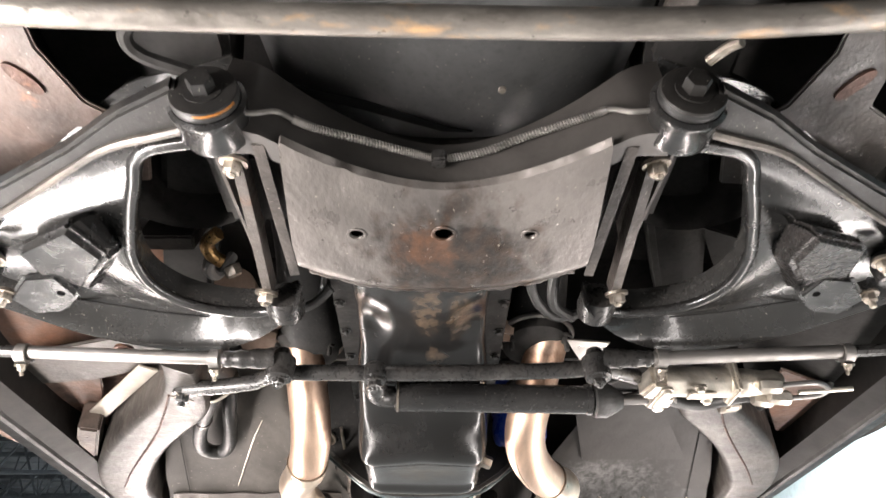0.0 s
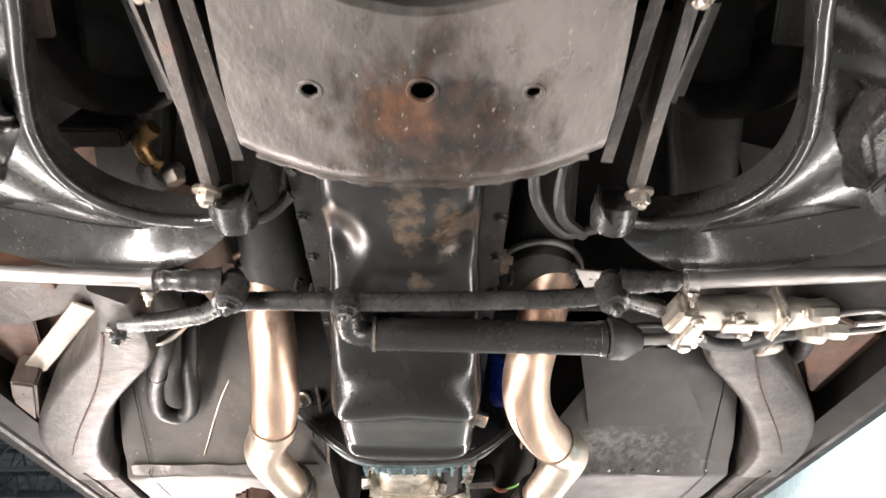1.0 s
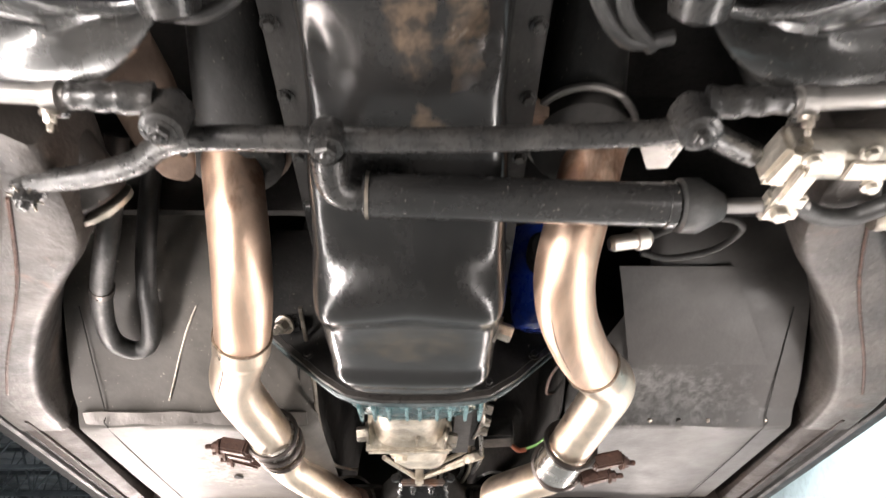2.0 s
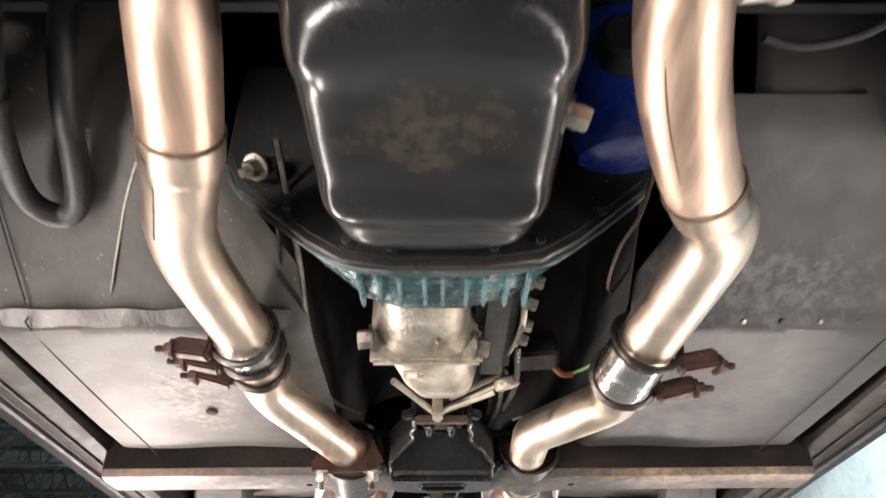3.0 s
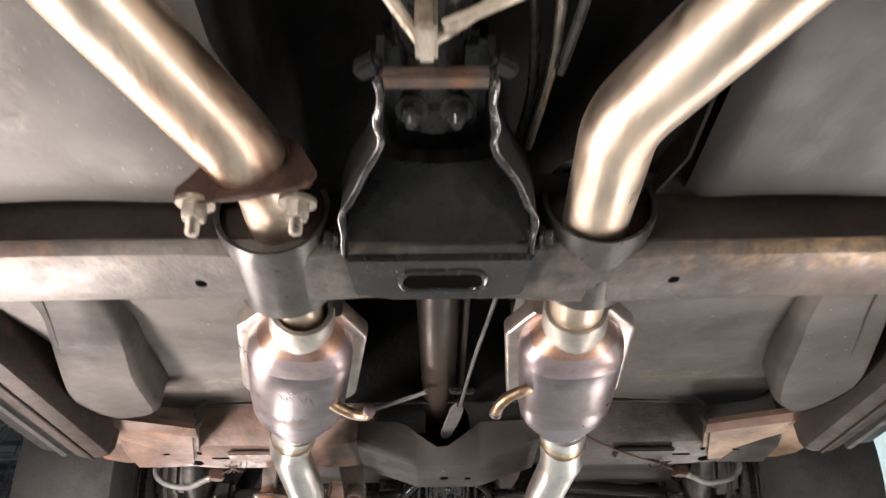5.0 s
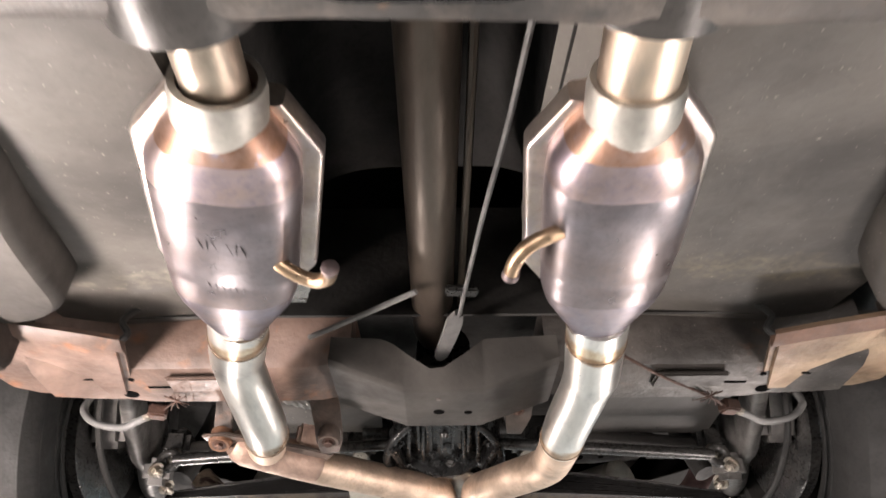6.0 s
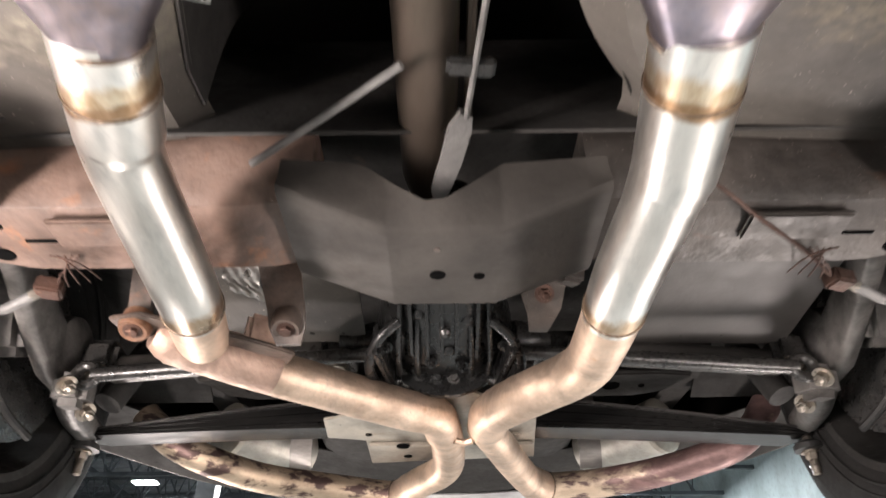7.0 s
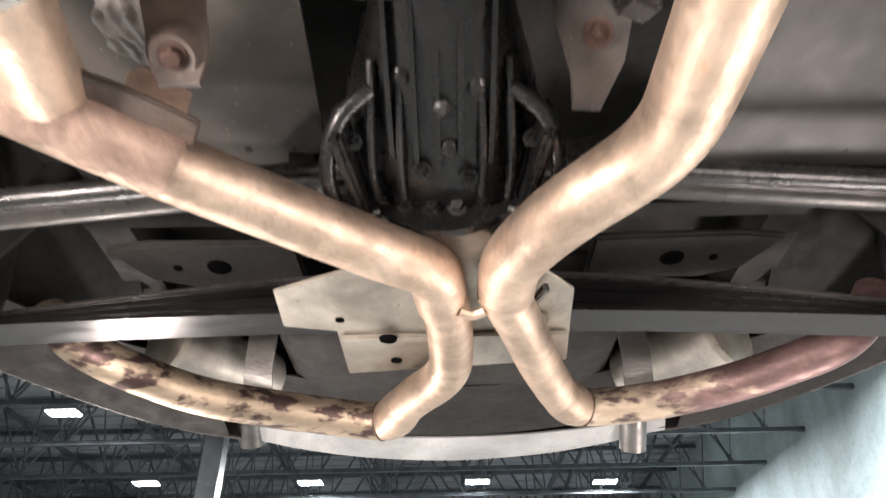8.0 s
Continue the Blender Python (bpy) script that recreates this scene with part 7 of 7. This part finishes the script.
for s in (-1, 1):
    part("bracket_loop", tube([(s * 0.062, 2.35, 1.9), (s * 0.088, 2.365, 1.882), (s * 0.104, 2.405, 1.868), (s * 0.104, 2.45, 1.864), (s * 0.088, 2.485, 1.868), (s * 0.066, 2.49, 1.878)], 0.0075, 12, 6), M_DIFF, df)
for k, (x, y, z) in enumerate(((-0.02, 2.43, 1.878), (0.024, 2.44, 1.877), (-0.082, 2.4, 1.888), (0.082, 2.4, 1.888))):
    part("housing_bolt", hexbolt((x, y, z), (0, -0.35, -0.93), 0.011, 0.008, 0.004), M_DIFF, df)
for k, x in enumerate((-0.046, -0.024, -0.004, 0.016, 0.044)):
    part("casting_web", loft([[V(x - 0.003, y, z + 0.014), V(x - 0.0022, y, z), V(x + 0.0022, y, z), V(x + 0.003, y, z + 0.014)] for y, z in ((2.25, 1.925), (2.31, 1.902 - 0.004 * (k % 2)), (2.37, 1.885), (2.41 + 0.012 * (k % 3), 1.8775))]), M_DIFF, df)
for x, y, z in ((-0.034, 2.335, 1.898), (0.03, 2.345, 1.894), (0.006, 2.405, 1.879)):
    part("casting_lug", lathe([(0.004, 0), (0.0085, 0.003), (0.01, 0.012), (0.009, 0.03)], (x, y, z), (0, 0.35, 1), 14), M_DIFF, df)
part("nose_boss", lathe([(0.004, 0), (0.008, 0.004), (0.008, 0.04), (0.006, 0.045)], (0.0, 2.36, 1.882), (0, 0.3, 1), 14), M_GREASE, df)
part("cover_flange", lathe([(0.09, 0), (0.102, 0.002), (0.102, 0.012), (0.09, 0.014)], (0.0, 2.49, 1.955), (0, 1, 0), 30), M_DIFF, df)
for k in range(12):
    a = radians(185 + 170 * k / 11)
    part("cover_bolt", hexbolt((0.096 * math.cos(a), 2.488, 1.955 + 0.075 * math.sin(a)), (0, -1, -0.3), 0.012, 0.01), M_GREASE if k % 3 == 0 else M_DIFF, df)
for s in (-1, 1):
    part("strut_bracket", obox((s * 0.085, 2.43, 1.885), (0.012, 0.12, 0.05), s * 8, bev=0.004), M_DIFF, df)
    part("side_yoke", lathe([(0.03, 0), (0.034, 0.01), (0.026, 0.04), (0.03, 0.06)], (s * 0.1, 2.5, 1.945), (s, 0, 0), 18), M_GREASE, df)
cbk = thing("carrier_bracket", (0.13, 2.3, 1.93), "dusty brown bent carrier bracket beside the differential", "bracket")
part("upright", loft([[V(x - w, y, z), V(x + w, y, z), V(x + w * 0.8, y + 0.014, z), V(x - w, y + 0.012, z)] for x, y, z, w in ((0.115, 2.25, 1.98, 0.03), (0.118, 2.275, 1.95, 0.028), (0.128, 2.3, 1.925, 0.03), (0.132, 2.33, 1.905, 0.022), (0.128, 2.36, 1.893, 0.014))]), M_FRAME, cbk)
part("ear", obox((0.162, 2.29, 1.935), (0.035, 0.03, 0.03), 25, 15, bev=0.006), M_FRAME, cbk)
part("bolt", hexbolt((0.13, 2.308, 1.915), (0, -0.7, -0.7), 0.015, 0.01, 0.008), M_CLAMP, cbk)
for s in (-1, 1):
    ax = thing("half_shaft", (s * 0.35, 2.52, 1.93), "half shaft with shade in its dark colour and greasy joints", "half shaft", "half shafts")
    # steel tube coloured dark to stand in for the shade behind the crossmember
    part("tube", tube([(s * 0.19, 2.515, 1.938), (s * 0.52, 2.53, 1.918)], 0.021, 22, 1), M_COLLAR, ax)
    for x in (0.165, 0.535):
        part("joint", obox((s * x, 2.522, 1.93), (0.055, 0.06, 0.055), bev=0.012), M_GREASE, ax)
        part("joint_cap", lathe([(0.014, -0.036), (0.016, -0.03), (0.016, 0.03), (0.014, 0.036)], (s * x, 2.522, 1.93), (0, 0.5, 1), 14), M_ZINC, ax)
    rod = thing("camber_strut", (s * 0.33, 2.45, 1.9), "black camber strut rod with rubber eyes", "strut rod", "camber struts")
    part("rod", tube([(s * 0.1, 2.455, 1.905), (s * 0.52, 2.475, 1.885)], 0.011, 14, 1), M_GREASE, rod)
    part("eye", torus((s * 0.53, 2.475, 1.884), (0, 1, 0), 0.016, 0.008, 20, 10), M_GREASE, rod)
    # frame bracket with holes over the spring
    fb = thing("spring_frame_bracket", (s * 0.32, 2.7, 1.96), "grey stamped frame bracket with round holes", "bracket", "frame brackets")
    part("plate", prism([(s * a, b) for a, b in ((0.19, 2.655), (0.38, 2.65), (0.44, 2.66), (0.4, 2.73), (0.35, 2.75), (0.19, 2.75))][:: s], 1.958, 1.97, 0.004), M_DARK, fb)
    part("hole", lathe([(0.016, 0), (0.015, 0.002)], (s * 0.3, 2.7, 1.958), (0, 0, -1), 20), M_HOLESHADE, fb)
    part("hole", lathe([(0.006, 0), (0.0055, 0.002)], (s * 0.355, 2.7, 1.958), (0, 0, -1), 14), M_HOLESHADE, fb)
    part("upper_bar", box(min(s * 0.16, s * 0.46), max(s * 0.16, s * 0.46), 2.6, 2.64, 1.975, 2.02, 0.006), M_DARK, fb)
# transverse leaf spring
ls = thing("leaf_spring", (0.0, 2.7285, 1.9), "black transverse leaf spring of stacked leaves", "leaf spring")


def leaf_top(x):
    return 1.948 - 0.066 * (abs(x) / 0.62) ** 1.5 - 0.008 * x


def leaf_low(x):
    return 1.886 - 0.018 * (abs(x) / 0.62) ** 1.6 - 0.012 * x


for k in range(9):
    half = 0.655 - 0.006 * k
    w = 0.0285 if k else 0.032
    lsec = []
    for j in range(41):
        x = -half + 2 * half * j / 40
        gap = (leaf_top(x) - leaf_low(x)) / 9
        z = leaf_top(x) - gap * (k + 1)
        w_ = w - 0.0012 * ((k * 5) % 3)
        lsec.append([V(x, 2.7285 - w_, z), V(x, 2.7285 + w_, z), V(x, 2.7285 + w_, z + gap * 0.78), V(x, 2.7285 - w_, z + gap * 0.78)])
    # only the top leaf is paler, for the highlight along its front
    part("leaf", loft(lsec), M_SPRING if k else M_LEAFTOP, ls)
for s in (-1, 1):
    zb = leaf_low(s * 0.638)
    eb = part("end_bolt", tube([(s * 0.638, 2.7285, zb + 0.03), (s * 0.638, 2.7285, 1.81 - 0.007 * s)], 0.0075, 12, 1), M_ZINC, ls)
    part("nut", hexbolt((s * 0.638, 2.7285, zb - 0.018), (0, 0, -1), 0.019, 0.013, 0.01), M_ZINC, eb)
    part("cushion", lathe([(0.012, 0), (0.026, 0.003), (0.026, 0.012), (0.018, 0.018)], (s * 0.638, 2.7285, zb - 0.018), (0, 0, 1), 20), M_RUBBER, eb)
hs_ = thing("spring_shield", (-0.02, 2.7, 1.875), "beige zinc-coated plate under the spring with holes", "plate")
part("plate", prism([(-0.05, 2.5), (0.03, 2.5), (0.07, 2.54), (0.15, 2.63), (0.155, 2.7), (0.165, 2.815), (-0.14, 2.845), (-0.14, 2.72), (-0.205, 2.705), (-0.2, 2.62), (-0.09, 2.57)], 1.868, 1.872, 0.0015), M_PLATE, hs_)
part("fold", box(-0.135, 0.155, 2.725, 2.74, 1.861, 1.867, 0.002), M_PLATE, hs_)
for x, y, r in ((-0.075, 2.728, 0.012), (-0.07, 2.805, 0.008), (-0.132, 2.69, 0.006), (0.1, 2.66, 0.009)):
    part("hole", lathe([(r, 0), (r * 0.95, 0.0018)], (x, y, 1.8685 if y > 2.75 or y < 2.72 else 1.8608), (0, 0, -1), 18), M_HOLESHADE, hs_)
part("stay", obox((0.1, 2.64, 1.855), (0.008, 0.08, 0.012), 20, bev=0.002), M_SHAFT, hs_)
part("stay_bolt", hexbolt((0.115, 2.69, 1.864), (0, 0, -1), 0.014, 0.01, 0.006), M_ZINC, hs_)

# ---- rear wheels, trailing arms, brakes ----


def rear_wheel(s):
    t = thing("road_wheel", (s * 0.755, 2.5, 1.95), "black road tyre on a dark steel wheel", "wheel", "rear wheels")
    prof = [(0.2, -0.09), (0.215, -0.102), (0.26, -0.112), (0.3, -0.108), (0.322, -0.096), (0.331, -0.07), (0.333, 0.0), (0.331, 0.07), (0.322, 0.096), (0.3, 0.108), (0.26, 0.112), (0.215, 0.102), (0.2, 0.09), (0.2, -0.09)]
    ty = part("tyre", lathe_open(prof, (s * 0.755, 2.5, 1.95), (1, 0, 0), 72), M_TYRE, t)
    for k, r in enumerate((0.222, 0.24, 0.285)):
        part("sidewall_rib", torus((s * (0.755 - 0.108), 2.5, 1.95), (1, 0, 0), r, 0.0022, 72, 6), M_TYRE, ty)
    part("rim", lathe_open([(0.2, -0.09), (0.205, -0.1), (0.192, -0.098), (0.18, -0.06), (0.172, 0.02), (0.17, 0.06), (0.05, 0.075), (0.04, 0.07)], (s * 0.755, 2.5, 1.95), (s, 0, 0), 56), M_DULL, t)
    part("brake_disc", lathe([(0.145, 0), (0.148, 0.002), (0.148, 0.02), (0.145, 0.022), (0.06, 0.024)], (s * 0.66, 2.5, 1.95), (s, 0, 0), 48), M_GREASE, t)
    return t


for s in (-1, 1):
    rear_wheel(s)
    ta = thing("trailing_arm", (s * 0.57, 2.4, 1.93), "greasy black trailing arm and hub carrier", "trailing arm", "trailing arms")
    part("arm", loft([superellipse((s * x, y, z), V(1, 0, 0), V(0, 0, 1), 0.016, h, 3.5, 18) for x, y, z, h in ((0.53, 2.12, 1.99, 0.03), (0.545, 2.25, 1.965, 0.035), (0.575, 2.38, 1.94, 0.04), (0.585, 2.46, 1.92, 0.045), (0.585, 2.54, 1.915, 0.045))]), M_HUB, ta)
    part("hub_carrier", lathe([(0.03, 0), (0.05, 0.006), (0.054, 0.03), (0.045, 0.05), (0.03, 0.06)], (s * 0.565, 2.5, 1.94), (s, 0, 0), 24), M_HUB, ta)
    part("caliper", obox((s * 0.63, 2.41, 1.95), (0.07, 0.06, 0.12), 0, 25, bev=0.014), M_HUB, ta)
    part("spring_seat", tube([(s * 0.59, 2.53, 1.9), (s * 0.615, 2.62, 1.888), (s * 0.636, 2.72, 1.893)], 0.024, 14, 6), M_HUB, ta)
    part("lower_knuckle", obox((s * 0.555, 2.5, 1.87), (0.05, 0.06, 0.05), 10, 12, bev=0.012), M_HUB, ta)
    for y, z in ((2.46, 1.862), (2.53, 1.85), (2.5, 1.9)):
        part("knuckle_bolt", hexbolt((s * 0.545, y, z), (-s * 0.7, -0.3, -0.6), 0.018, 0.012, 0.008), M_ZINC, ta)
    part("shock_absorber", tube([(s * 0.53, 2.56, 1.875), (s * 0.5, 2.6, 2.0), (s * 0.48, 2.62, 2.12)], 0.022, 18, 2), M_DULL, ta)
    part("shield_edge", tube([(s * 0.6, 2.29, 1.99), (s * 0.6, 2.3, 1.92), (s * 0.6, 2.34, 1.86), (s * 0.6, 2.42, 1.815), (s * 0.6, 2.5, 1.8)], 0.006, 8, 8), M_DULL, ta)
    hb = thing("brake_hose", (s * 0.52, 2.25, 1.88), "grey rubber brake hose looping from a rusty bracket", "hose", "brake hoses")
    part("hose", tube([(s * 0.6, 2.26, 1.92), (s * 0.6, 2.25, 1.895), (s * 0.575, 2.25, 1.873), (s * 0.53, 2.25, 1.865), (s * 0.5, 2.24, 1.872), (s * 0.475, 2.235, 1.882)], 0.006, 12, 8), M_GREYHOSE, hb)
    part("bracket", obox((s * 0.468, 2.232, 1.884), (0.03, 0.025, 0.02), 20, bev=0.003), M_CLAMP, hb)
    part("fitting", hexbolt((s * 0.478, 2.235, 1.88), (s, 0.2, -0.3), 0.012, 0.014, washer=False), M_ZINC, hb)
    for k in range(5):
        a = 0.46 - 0.012 * k
        part("wire", tube([(s * a, 2.235, 1.885 + 0.003 * k), (s * (a - 0.02), 2.2 - 0.012 * k, 1.88 - 0.004 * k), (s * (a - 0.06 + 0.02 * k), 2.16, 1.88)], 0.0011, 5, 4), M_CLAMP, hb)
single("rear_brake_pipe", tube([(0.46, 2.23, 1.885), (0.4, 2.17, 1.883), (0.33, 2.11, 1.88), (0.27, 2.06, 1.885), (0.24, 2.05, 1.9)], 0.0025, 8, 8), M_CLAMP, "thin dusty brake line with frayed fibres", "pipe")

# ---- tank, mufflers, tips ----
tk = thing("fuel_tank_well", (0.0, 3.0, 1.96), "dark grey molded spare tyre well", "wheel well")
part("well", loft([superellipse((0.005, y, 2.03), V(1, 0, 0), V(0, 0, 1), w, h, 5, 32) for y, w, h in ((2.86, 0.25, 0.05), (2.875, 0.275, 0.068), (2.92, 0.285, 0.074), (3.1, 0.285, 0.074), (3.15, 0.27, 0.06))]), M_DARK, tk)
part("well_flange", box(-0.29, 0.3, 2.865, 2.885, 1.99, 2.0, 0.003), M_FRAME, tk)
part("drain_plug", lathe([(0.012, 0), (0.01, 0.004)], (0.02, 3.02, 1.957), (0, 0, -1), 14), M_CLAMP, tk)
for s in (-1, 1):
    mu = thing("muffler", (s * 0.42, 3.0, 1.98), "bright aluminised muffler with a pale end cap", "muffler", "mufflers")
    part("can", tube([(s * 0.33, 3.09, 1.968), (s * 0.39, 3.01, 1.968), (s * 0.45, 2.93, 1.968)], 0.056, 30, 3), M_MUFF, mu)
    part("end_cap", lathe([(0.02, -0.004), (0.05, 0.0), (0.0575, 0.004), (0.0575, 0.016)], (s * 0.455, 2.923, 1.968), (-s * 0.6, 0.8, 0), 30), M_PLATE, mu, "beige domed end cap")
    part("strap", loft([[V(s * x, y, z), V(s * (x + 0.045), y, z), V(s * (x + 0.045), y - 0.005, z), V(s * x, y - 0.005, z)] for x, y, z in ((0.275, 2.95, 1.885), (0.275, 2.935, 1.92), (0.275, 2.935, 2.0), (0.275, 2.96, 2.1))]), M_ROD, mu)
    tip = thing("exhaust_tip", (s * 0.38, 3.28, 1.94), "polished round exhaust tip below the valance", "exhaust tip", "exhaust tips")
    part("tip_tube", lathe_open([(0.024, 0), (0.026, 0.0), (0.026, 0.118), (0.022, 0.118), (0.022, 0.0)], (-0.016 + s * 0.381, 3.215, 2.005 - 0.012 * s), (0, 0.62, -0.66), 28), M_SHAFT, tip)
    part("link_pipe", tube([(-0.018 + s * 0.37, 3.2, 2.01), (s * 0.365, 3.15, 2.02), (s * 0.35, 3.06, 1.99)], 0.022, 18, 6), M_MUFF, tip)
